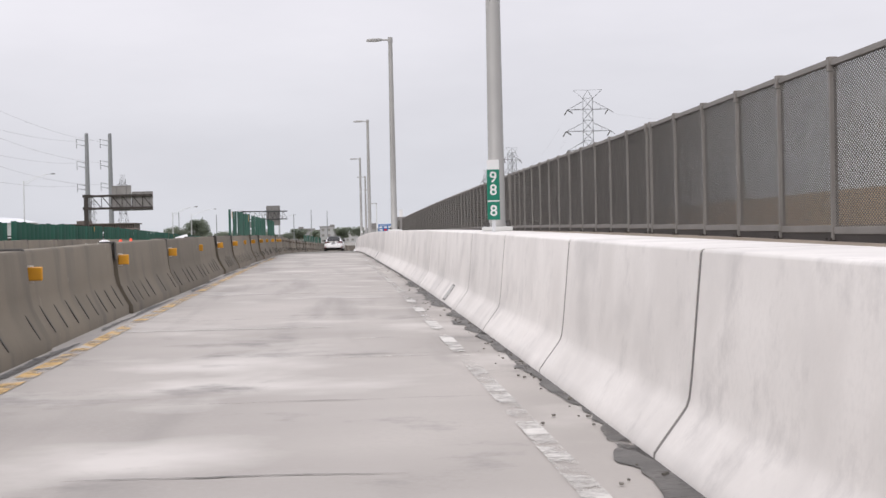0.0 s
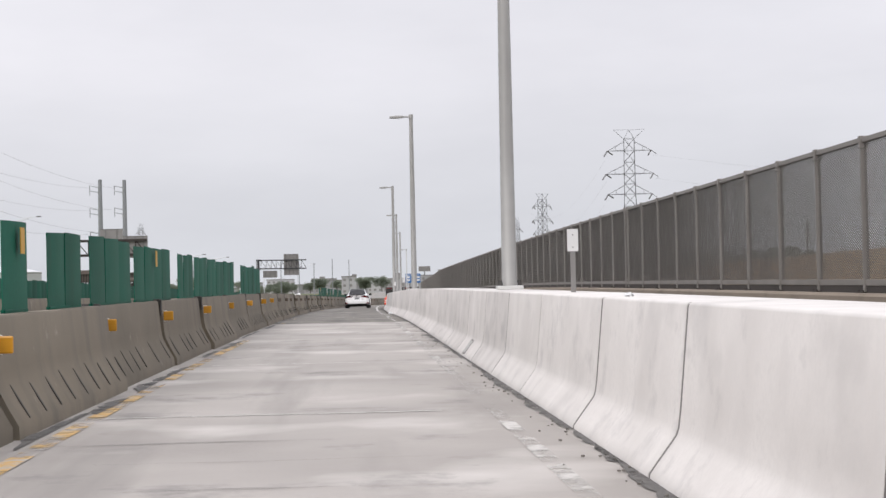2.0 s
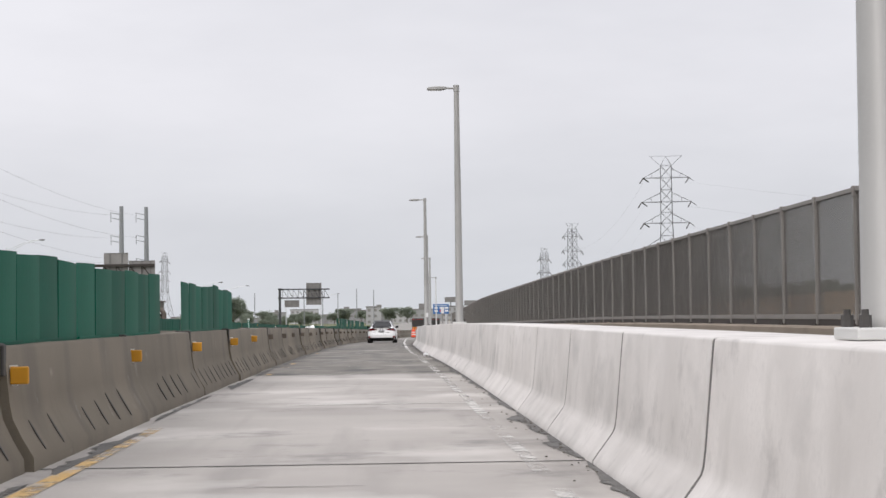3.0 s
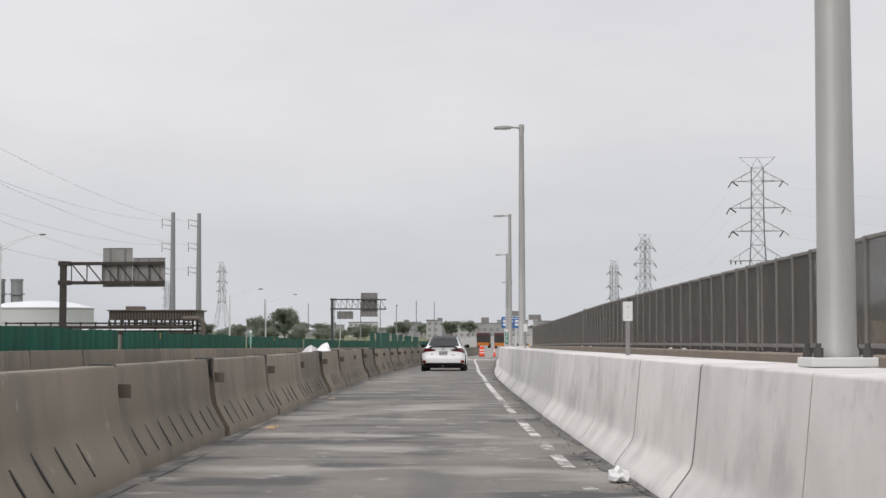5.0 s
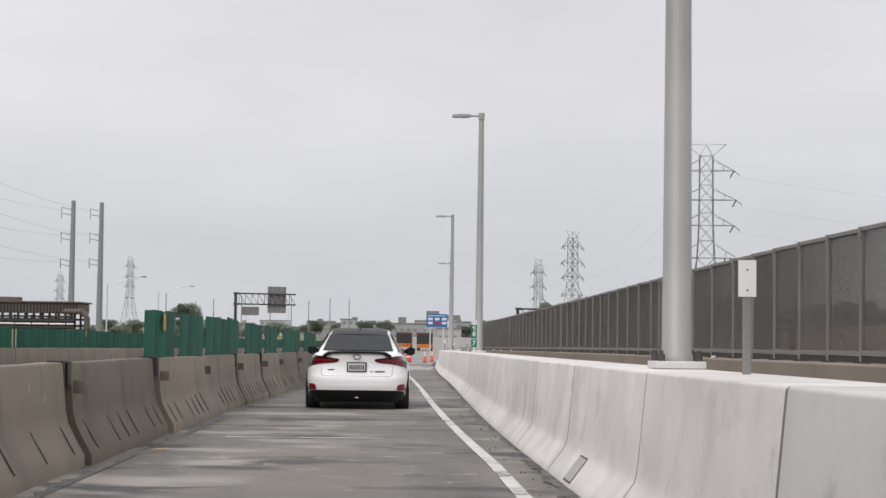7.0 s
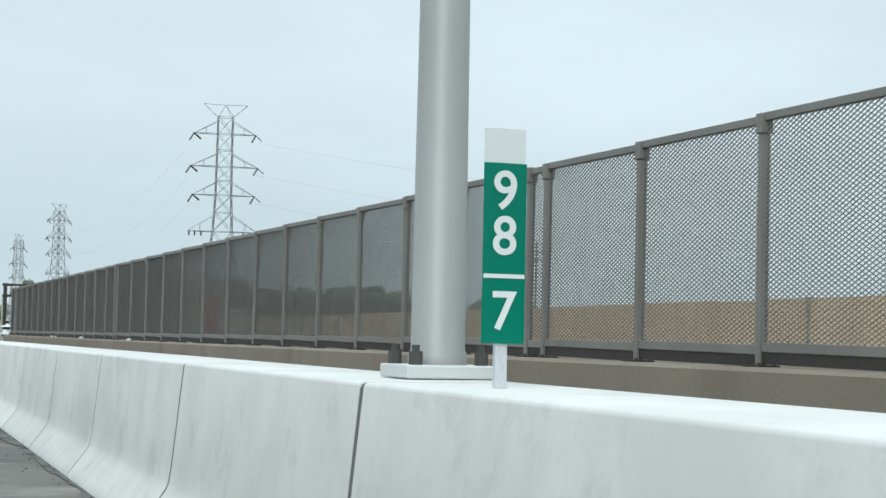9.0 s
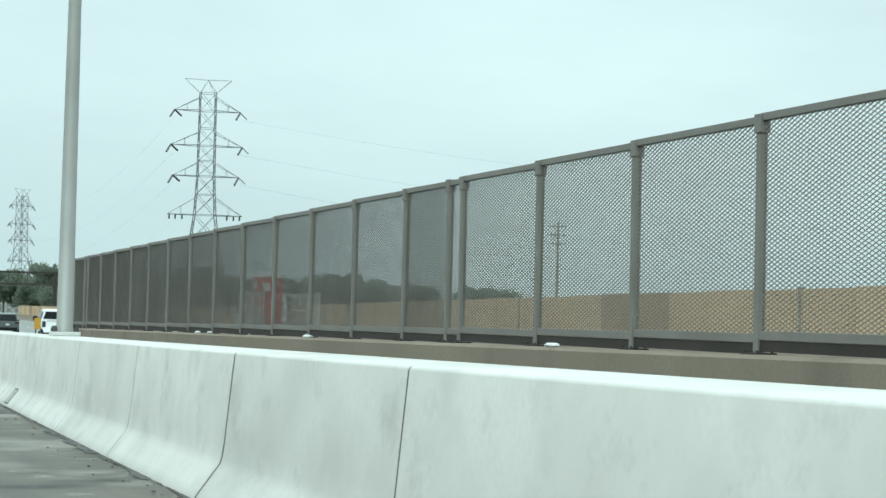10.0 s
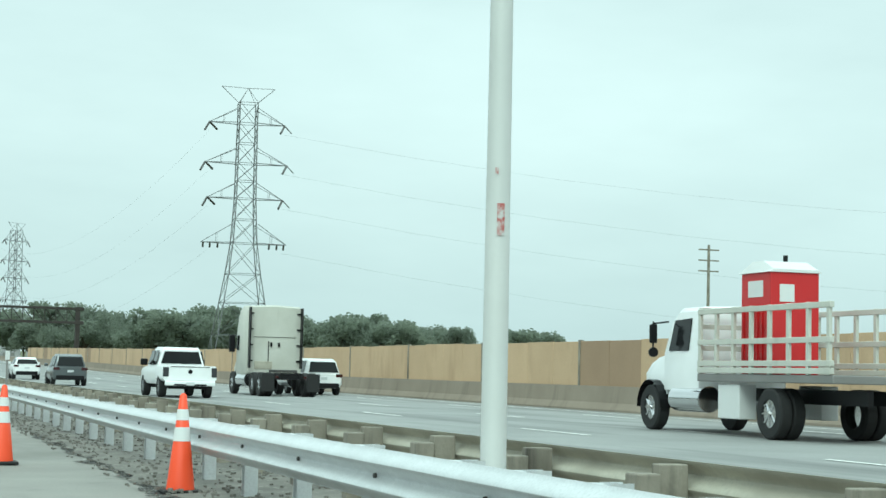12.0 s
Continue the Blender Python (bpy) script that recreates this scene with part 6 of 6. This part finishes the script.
        box(bm, x, x + 0.02, 0.018, 0.022, 0.710, 0.788)
    part("plate_bars", bm, M_INK, p)
    bm = B()
    n = 20
    for k in range(n):
        a, b = 2 * math.pi * k / n, 2 * math.pi * (k + 1) / n
        rod(bm, (0.060 * math.cos(a), 0.044, 0.925 + 0.042 * math.sin(a)), (0.060 * math.cos(b), 0.044, 0.925 + 0.042 * math.sin(b)), 0.008, n=6)
    part("badge", bm, M_INK, s, "oval dark metal badge", True)
    bm = B()
    for x0, x1, z0, z1 in [(-0.50, -0.375, 0.690, 0.712), (0.235, 0.285, 0.668, 0.680)] + [(0.325 + k * 0.034, 0.350 + k * 0.034, 0.662, 0.688) for k in range(5)]:
        box(bm, x0, x1, rear(x0, z0) - 0.006, rear(x0, z0) + 0.02, z0, z1)
    part("badge_bars", bm, M_INK, s)
    bm = B()
    loft(bm, [[(-w, y, z0), (w, y, z0), (w * 0.3, y + 0.02, z1), (-w * 0.3, y + 0.02, z1)] for y, w, z0, z1 in ((1.52, 0.012, 1.39, 1.47), (1.60, 0.02, 1.40, 1.455), (1.70, 0.015, 1.41, 1.42))])
    part("antenna_fin", bm, M_BLACK, s)
    for sx in (-1, 1):
        for y in (0.80, 3.62):
            wheel(s, sx * 0.79, y, 0.325, 0.235, M_RIM)
            bm = B()
            rings = [[(sx * x, y + 0.37 * math.cos(k * math.pi / 12), 0.325 + 0.37 * math.sin(k * math.pi / 12)) for x in (0.70, 0.908)] for k in range(13)]
            loft(bm, rings, loop=False)
            part("wheel_arch", bm, M_BLACK, s)
    return s


def suv(at, paint, label, group, length=4.6, width=1.86, high=1.70):
    s = thing("suv", at, label, "car", group)
    h, w = high, width / 2
    st = [(0.0, 0.86, 0.42, 0.95), (0.12, 0.96, 0.36, 1.0), (0.6, 1.0, 0.30, 1.03), (2.4, 1.0, 0.28, 1.0), (3.4, 0.99, 0.30, 0.98), (4.3, 0.93, 0.34, 0.86), (length, 0.78, 0.42, 0.70)]
    bm = B()
    loft(bm, [ring_of([(0, z0), (w * k * 0.9, z0), (w * k, z0 + 0.15), (w * k, z1 - 0.15), (w * k * 0.92, z1), (0, z1 + 0.02)], y) for y, k, z0, z1 in st])
    part("body", bm, paint, s, smooth=True)
    bm = B()
    cab = [(0.10, 0.86, 0.98, 0.80, 1.02), (0.32, 0.88, 0.99, 0.70, h - 0.10), (0.7, 0.88, 0.99, 0.70, h), (2.0, 0.88, 0.99, 0.70, h), (2.6, 0.87, 0.98, 0.68, h - 0.07), (3.35, 0.84, 0.97, 0.74, 1.02)]
    loft(bm, [[(w * a, y, b), (w * c, y, d - 0.05), (w * c * 0.9, y, d), (-w * c * 0.9, y, d), (-w * c, y, d - 0.05), (-w * a, y, b)] for y, a, b, c, d in cab])
    part("cabin", bm, paint, s, smooth=True)
    bm = B()
    panel(bm, [(-w * 0.76, 0.085, 1.06), (w * 0.76, 0.085, 1.06), (w * 0.64, 0.29, h - 0.16), (-w * 0.64, 0.29, h - 0.16)], 0.015)
    part("rear_window", bm, M_GLASS, s)
    for sx in (-1, 1):
        for y0, y1 in ((0.6, 1.55), (1.62, 2.55)):
            bm = B()
            panel(bm, [(sx * w * 0.885, y0, 1.03), (sx * w * 0.885, y1 + (0.4 if y1 > 2 else 0), 1.02), (sx * w * 0.735, y1, h - 0.12), (sx * w * 0.735, y0 + 0.1, h - 0.12)], 0.012 * sx)
            part("side_window", bm, M_GLASS, s)
        bm = B()
        box(bm, min(sx * w * 0.62, sx * w * 0.97), max(sx * w * 0.62, sx * w * 0.97), -0.02, 0.18, 0.84, 0.99, 0.02)
        part("tail_light", bm, M_LENS, s)
        bm = B()
        box(bm, min(sx * w * 0.98, sx * (w + 0.18)), max(sx * w * 0.98, sx * (w + 0.18)), 2.72, 2.86, 1.02, 1.18, 0.03)
        part("door_mirror", bm, paint, s)
        for y in (0.85, 3.6):
            wheel(s, sx * (w - 0.11), y, 0.35, 0.23)
    bm = B()
    box(bm, -w * 0.80, w * 0.80, -0.04, 0.2, 0.32, 0.56, 0.04)
    part("rear_bumper", bm, M_BLACK, s)
    bm = B()
    box(bm, -0.16, 0.16, -0.02, 0.01, 0.72, 0.84, 0.004)
    part("licence_plate", bm, M_PLATE, s)
    return s


def pickup(at):
    s = thing("pickup_truck", at, "large white crew-cab pickup truck with dark tail lights", "pickup truck")
    w = 1.02
    bm = B()
    loft(bm, [ring_of([(0, 0.62), (w * 0.92, 0.62), (w, 0.72), (w * k, 1.10), (w * k * 0.97, 1.22), (0, 1.24)], y) for y, k in ((0.0, 0.98), (0.05, 1.0), (1.95, 1.0))])
    part("cargo_box", bm, M_CARWHITE, s, smooth=True)
    bm = B()
    box(bm, -0.78, 0.78, -0.025, 0.02, 0.66, 1.20, 0.015)
    t = part("tailgate", bm, M_CARWHITE, s)
    bm = B()
    rod(bm, (0, -0.02, 1.0), (0, -0.04, 1.0), 0.085, n=14)
    part("handle", bm, M_BLACK, t)
    bm = B()
    box(bm, -0.74, 0.74, -0.045, -0.02, 1.17, 1.20, 0.006)
    part("tailgate_lip", bm, M_SEAL, t)
    bm = B()
    loft(bm, [ring_of([(0, 0.50), (w * 0.90 * k, 0.50), (w * k, 0.66), (w * k, 1.02 + d), (w * k * 0.94, 1.14 + d), (0, 1.18 + d)], y) for y, k, d in ((1.9, 1.0, 0.08), (3.6, 1.0, 0.06), (4.6, 1.0, 0.03), (5.5, 0.97, -0.03), (5.85, 0.86, -0.12))])
    part("body", bm, M_CARWHITE, s, smooth=True)
    bm = B()
    cab = [(1.95, 0.90, 1.18, 0.72, 1.84), (2.2, 0.92, 1.18, 0.74, 1.94), (3.4, 0.93, 1.16, 0.76, 1.95), (3.8, 0.92, 1.15, 0.75, 1.88), (4.5, 0.90, 1.12, 0.82, 1.22)]
    loft(bm, [[(a * w, y, b), (c * w, y, d - 0.07), (c * w * 0.9, y, d), (-c * w * 0.9, y, d), (-c * w, y, d - 0.07), (-a * w, y, b)] for y, a, b, c, d in cab])
    part("cab", bm, M_CARWHITE, s, smooth=True)
    bm = B()
    panel(bm, [(-0.80, 1.93, 1.30), (0.80, 1.93, 1.30), (0.66, 1.93, 1.77), (-0.66, 1.93, 1.77)], 0.02)
    part("rear_window", bm, M_GLASS, s)
    for sx in (-1, 1):
        for y0, y1 in ((2.15, 2.95), (3.05, 3.85)):
            bm = B()
            panel(bm, [(sx * w * 0.935, y0, 1.25), (sx * w * 0.93, y1 + (0.3 if y1 > 3 else 0), 1.24), (sx * w * 0.80, y1, 1.80), (sx * w * 0.81, y0, 1.80)], 0.012 * sx)
            part("side_window", bm, M_GLASS, s)
        bm = B()
        box(bm, min(sx * 0.82, sx * 1.025), max(sx * 0.82, sx * 1.025), -0.03, 0.12, 0.80, 1.16, 0.02)
        part("tail_light", bm, M_INK, s, "dark smoked tail light")
        bm = B()
        box(bm, min(sx * 1.0, sx * 1.28), max(sx * 1.0, sx * 1.28), 3.85, 4.0, 1.22, 1.48, 0.04)
        part("door_mirror", bm, M_BLACK, s)
        for y in (1.15, 4.85):
            wheel(s, sx * 0.88, y, 0.42, 0.28)
    bm = B()
    box(bm, -0.96, 0.96, -0.14, 0.04, 0.46, 0.64, 0.04)
    b = part("rear_bumper", bm, M_CARWHITE, s, "white rear bumper")
    bm = B()
    box(bm, -0.62, 0.62, -0.15, -0.13, 0.47, 0.53, 0.01)
    part("bumper_step", bm, M_BLACK, b)
    bm = B()
    box(bm, -0.16, 0.16, -0.155, -0.14, 0.48, 0.60, 0.003)
    part("licence_plate", bm, M_PLATE, b)
    bm = B()
    box(bm, -0.7, 0.7, 0.3, 5.0, 0.34, 0.52)
    part("chassis", bm, M_BLACK, s)
    return s


def semi_tractor(at):
    s = thing("semi_tractor", at, "cream-white sleeper semi tractor running without a trailer", "truck")
    bm = B()
    for sx in (-0.42, 0.42):
        box(bm, sx - 0.06, sx + 0.06, 0.0, 7.4, 0.72, 1.0)
    for y in (0.1, 1.6, 3.0):
        box(bm, -0.42, 0.42, y, y + 0.12, 0.75, 0.95)
    part("chassis", bm, M_BLACK, s)
    bm = B()
    rings = []
    for y, w, z0, z1 in ((3.2, 1.22, 1.0, 3.95), (3.3, 1.25, 0.95, 4.02), (4.6, 1.25, 0.9, 4.05), (5.3, 1.20, 0.9, 3.75), (5.9, 1.14, 0.9, 2.9)):
        rings.append(ring_of([(0, z0), (w - 0.05, z0), (w, z0 + 0.08), (w, z1 - 0.25), (w - 0.12, z1 - 0.06), (0, z1)], y))
    loft(bm, rings)
    part("sleeper_cab", bm, M_CREAM, s, smooth=True)
    bm = B()
    rings = [ring_of([(0, 0.8), (w, 0.8), (w + 0.03, 1.2), (w - 0.1, z), (0, z + 0.06)], y) for y, w, z in ((5.7, 1.08, 2.0), (6.6, 1.0, 1.85), (7.5, 0.85, 1.60), (7.7, 0.7, 1.3))]
    loft(bm, rings)
    part("bonnet", bm, M_CREAM, s, smooth=True)
    # back wall details
    bm = B()
    for x, z0, z1 in ((-1.18, 1.2, 3.9), (1.18, 1.2, 3.9)):
        box(bm, x - 0.025, x + 0.025, 2.85, 3.22, z0, z1, 0.01)
    part("side_fairing", bm, M_BLACK, s)
    for z in (1.5, 2.2, 2.9, 3.6):
        for x in (-1.15, 1.0):
            bm = B()
            box(bm, x, x + 0.16, 3.12, 3.2, z, z + 0.06)
            part("hinge", bm, M_BLACK, s)
    bm = B()
    box(bm, -0.95, 0.95, 3.18, 3.2, 2.57, 2.59)
    part("wall_seam", bm, M_BLACK, s)
    bm = B()
    box(bm, -0.30, -0.27, 3.16, 3.2, 1.5, 2.4)
    part("hose", bm, M_BLACK, s)
    for x in (-0.2, 0.15):
        bm = B()
        box(bm, x, x + 0.07, 3.1, 3.2, 2.15, 2.35)
        part("coupling", bm, M_BLACK, s)
    bm = B()
    box(bm, -0.9, -0.1, 3.17, 3.2, 1.15, 1.5, 0.01)
    part("grimy_panel", bm, M_OLDRAIL, s)
    bm = B()
    box(bm, -0.5, 0.5, 0.9, 2.1, 1.02, 1.14, 0.03)
    part("fifth_wheel", bm, M_JOINT, s)
    for sx in (-1, 1):
        for y in (0.75, 2.1):
            for x in (0.82, 1.12):
                wheel(s, sx * x, y, 0.51, 0.27, M_CHROME, 0.56)
        wheel(s, sx * 1.05, 6.55, 0.51, 0.30, M_CHROME, 0.56)
        bm = B()
        box(bm, min(sx * 0.72, sx * 1.28), max(sx * 0.72, sx * 1.28), 0.02, 0.05, 0.22, 0.98, 0.005)
        part("mudflap", bm, M_RUBBER, s)
        bm = B()
        rod(bm, (sx * 0.98, 3.4, 0.68), (sx * 0.98, 5.3, 0.68), 0.32, n=18)
        part("fuel_tank", bm, M_CHROME, s, smooth=True)
        bm = B()
        box(bm, min(sx * 1.25, sx * 1.52), max(sx * 1.25, sx * 1.52), 5.7, 5.85, 1.9, 2.7, 0.04)
        part("door_mirror", bm, M_BLACK, s)
        bm = B()
        panel(bm, [(sx * 1.215, 4.9, 2.0), (sx * 1.18, 5.55, 2.0), (sx * 1.18, 5.5, 2.65), (sx * 1.20, 4.9, 2.65)], 0.03 * sx)
        part("side_window", bm, M_GLASS, s)
        bm = B()
        box(bm, min(sx * 0.55, sx * 0.68), max(sx * 0.55, sx * 0.68), 0.0, 0.04, 0.78, 0.88, 0.01)
        part("tail_light", bm, M_LENS, s)
    return s


def stake_truck(at):
    s = thing("stake_truck", at, "white flatbed truck with pale stake sides and a loaded bed", "truck")
    bm = B()
    for sx in (-0.42, 0.42):
        box(bm, sx - 0.06, sx + 0.06, 0.0, 8.2, 0.70, 0.98)
    part("chassis", bm, M_BLACK, s)
    bm = B()
    box(bm, -1.22, 1.22, 0.0, 5.3, 1.10, 1.26, 0.02)
    part("bed", bm, M_SIGN_BACK, s)
    for x in (-1.20, 1.20):
        for k in range(8):
            bm = B()
            y = 0.1 + k * 0.72
            box(bm, x - 0.035, x + 0.035, y, y + 0.10, 1.26, 2.62, 0.008)
            part("stake", bm, M_CREAM, s)
        for z in (1.28, 1.42, 1.86, 2.50):
            bm = B()
            box(bm, x - 0.045, x + 0.045, 0.05, 5.25, z, z + 0.11, 0.008)
            part("stake_rail", bm, M_CREAM, s)
    for z in (1.30, 1.75, 2.20, 2.55):
        bm = B()
        box(bm, -1.2, 1.2, 5.22, 5.28, z, z + 0.10, 0.008)
        part("head_rail", bm, M_CREAM, s)
    bm = B()
    rings = [ring_of([(0, z0), (w, z0), (w, 1.7), (w - 0.10, z1 - 0.10), (w - 0.22, z1), (0, z1 + 0.03)], y) for y, w, z0, z1 in ((5.55, 1.05, 0.95, 2.62), (5.65, 1.08, 0.9, 2.70), (6.6, 1.08, 0.9, 2.70), (7.05, 1.04, 0.9, 2.45), (7.25, 1.02, 0.9, 1.78))]
    loft(bm, rings)
    part("cab", bm, M_CARWHITE, s, smooth=True)
    bm = B()
    rings = [ring_of([(0, 0.8), (w, 0.8), (w + 0.02, 1.25), (w - 0.12, z), (0, z + 0.08)], y) for y, w, z in ((7.15, 0.98, 1.72), (8.0, 0.90, 1.62), (8.55, 0.82, 1.48), (8.7, 0.7, 1.3))]
    loft(bm, rings)
    part("bonnet", bm, M_CARWHITE, s, smooth=True)
    for sx in (-1, 1):
        bm = B()
        panel(bm, [(sx * 1.085, 5.95, 1.75), (sx * 1.05, 6.95, 1.75), (sx * 1.0, 6.75, 2.42), (sx * 1.0, 5.95, 2.45)], 0.02 * sx)
        part("side_window", bm, M_GLASS, s)
        bm = B()
        rod(bm, (sx * 1.05, 7.0, 2.4), (sx * 1.38, 7.1, 2.35), 0.02, n=6)
        rod(bm, (sx * 1.38, 7.1, 2.4), (sx * 1.38, 7.1, 1.65), 0.02, n=6)
        box(bm, min(sx * 1.28, sx * 1.46), max(sx * 1.28, sx * 1.46), 7.08, 7.16, 1.92, 2.34, 0.03)
        rod(bm, (sx * 1.38, 7.06, 1.72), (sx * 1.38, 7.12, 1.72), 0.11, n=12)
        part("door_mirror", bm, M_BLACK, s)
        wheel(s, sx * 1.0, 7.75, 0.50, 0.28, M_CHROME, 0.56)
        for x in (0.80, 1.09):
            wheel(s, sx * x, 2.3, 0.50, 0.26, M_CHROME, 0.56)
        bm = B()
        rings = [[(sx * x, 7.75 + 0.60 * math.cos(k * math.pi / 10), 0.50 + 0.62 * math.sin(k * math.pi / 10)) for x in (0.85, 1.17)] for k in range(11)]
        loft(bm, rings, loop=False)
        part("wheel_arch", bm, M_BLACK, s)
        bm = B()
        rod(bm, (sx * 0.92, 5.3, 0.72), (sx * 0.92, 6.7, 0.72), 0.28, n=16)
        part("fuel_tank", bm, M_CHROME, s, smooth=True)
        bm = B()
        box(bm, min(sx * 0.75, sx * 1.15), max(sx * 0.75, sx * 1.15), 3.6, 4.5, 0.35, 1.05, 0.02)
        part("tool_box", bm, M_WHITE, s)
    t = thing("portable_toilet", at @ pose(-0.35, 3.4, 1.265), "bright red portable toilet with pale domed roof on a truck", "portable toilet")
    bm = B()
    box(bm, -0.55, 0.55, -0.6, 0.6, 0.0, 2.05, 0.03)
    part("cabin", bm, M_RED, t)
    bm = B()
    loft(bm, [[(-0.60, y, 2.04), (0.60, y, 2.04), (0.50, y, z), (-0.50, y, z)] for y, z in ((-0.64, 2.10), (-0.2, 2.28), (0.2, 2.28), (0.64, 2.10))])
    part("roof", bm, M_WHITE, t, "pale domed roof")
    bm = B()
    rod(bm, (0.3, 0.3, 2.2), (0.3, 0.3, 2.45), 0.05, n=8)
    part("vent_pipe", bm, M_BLACK, t)
    for x0, x1, z0, z1, f in ((-0.35, -0.02, 1.45, 1.80, 0), (-0.30, 0.30, 1.55, 1.88, 1)):
        bm = B()
        if f == 0:
            box(bm, x0, x1, -0.608, -0.60, z0, z1)
        else:
            box(bm, -0.558, -0.55, x0, x1, z0, z1)
        part("notice", bm, M_WHITE, t, "white notice with unreadable bars")
    bm = B()
    for k in range(6):
        box(bm, -0.58, -0.55, -0.5 + k * 0.19, -0.44 + k * 0.19, 0.1, 1.4)
    part("ribs", bm, M_RED, t)
    return s


def arrow_truck(at, label):
    s = thing("work_truck", at, label, "truck", "work trucks ahead")
    bm = B()
    box(bm, -1.2, 1.2, 0.0, 4.6, 1.0, 2.75, 0.03)
    part("box_body", bm, M_TRUCKBLACK, s)
    bm = B()
    box(bm, -1.1, 1.1, 4.7, 6.6, 0.7, 2.5, 0.12)
    part("cab", bm, M_YELLOW, s)
    bm = B()
    box(bm, -1.15, 1.15, -0.12, 0.0, 0.42, 0.98, 0.02)
    part("bumper", bm, M_YELLOW, s)
    for k in range(6):
        bm = B()
        panel(bm, [(-1.15 + k * 0.4, -0.125, 0.45), (-0.97 + k * 0.4, -0.125, 0.45), (-1.08 + k * 0.4 + 0.16, -0.125, 0.95), (-1.26 + k * 0.4 + 0.16, -0.125, 0.95)], -0.006)
        part("stripe", bm, M_RED, s)
    for k in range(5):
        bm = B()
        box(bm, -1.0 + k * 0.45, -0.85 + k * 0.45, -0.03, 0.0, 2.45, 2.6, 0.01)
        part("marker_light", bm, M_RED, s)
    for sx in (-1, 1):
        for y in (1.3, 5.6):
            wheel(s, sx * 1.0, y, 0.48, 0.3, M_RIM, 0.56)
    return s


white_sedan(spot(-0.66, 130.0, -0.02))
suv(spot(-24.0, 150.0, 0.0, 180), M_CARSILVER, "silver car on the far side of the green screens", "cars beyond the screens")
suv(spot(-27.0, 300.0, 0.0, 180), M_CARWHITE, "white car on the far side of the green screens", "cars beyond the screens")
arrow_truck(spot(-7.2, 366.0, 0.0), "dark boxy work truck with a striped bumper in the coned-off lane")
arrow_truck(spot(-3.7, 358.0, 0.0), "dark boxy work truck with a striped bumper in the coned-off lane")
pickup(spot(10.35, 266.0, 0.016))
semi_tractor(spot(15.9, 272.0, 0.016))
stake_truck(spot(16.5, 228.8, 0.016))
suv(spot(18.9, 277.5, 0.016), M_CARWHITE, "white sport utility vehicle beside the semi tractor", "cars on the carriageway")
suv(spot(9.1, 294.0, 0.016), M_CARGREY, "dark grey sport utility vehicle on the carriageway", "cars on the carriageway")
suv(spot(9.0, 318.0, 0.016), M_CARWHITE, "white car farther along the carriageway", "cars on the carriageway", 4.5, 1.8, 1.5)
for k, (x, y) in enumerate(((10.0, 420), (13.5, 440), (10.2, 470), (17, 500), (13.8, 520))):
    suv(spot(x, y, 0.016), (M_CARSILVER, M_CARWHITE, M_CARGREY)[k % 3], "small distant car on the carriageway", "cars on the carriageway")
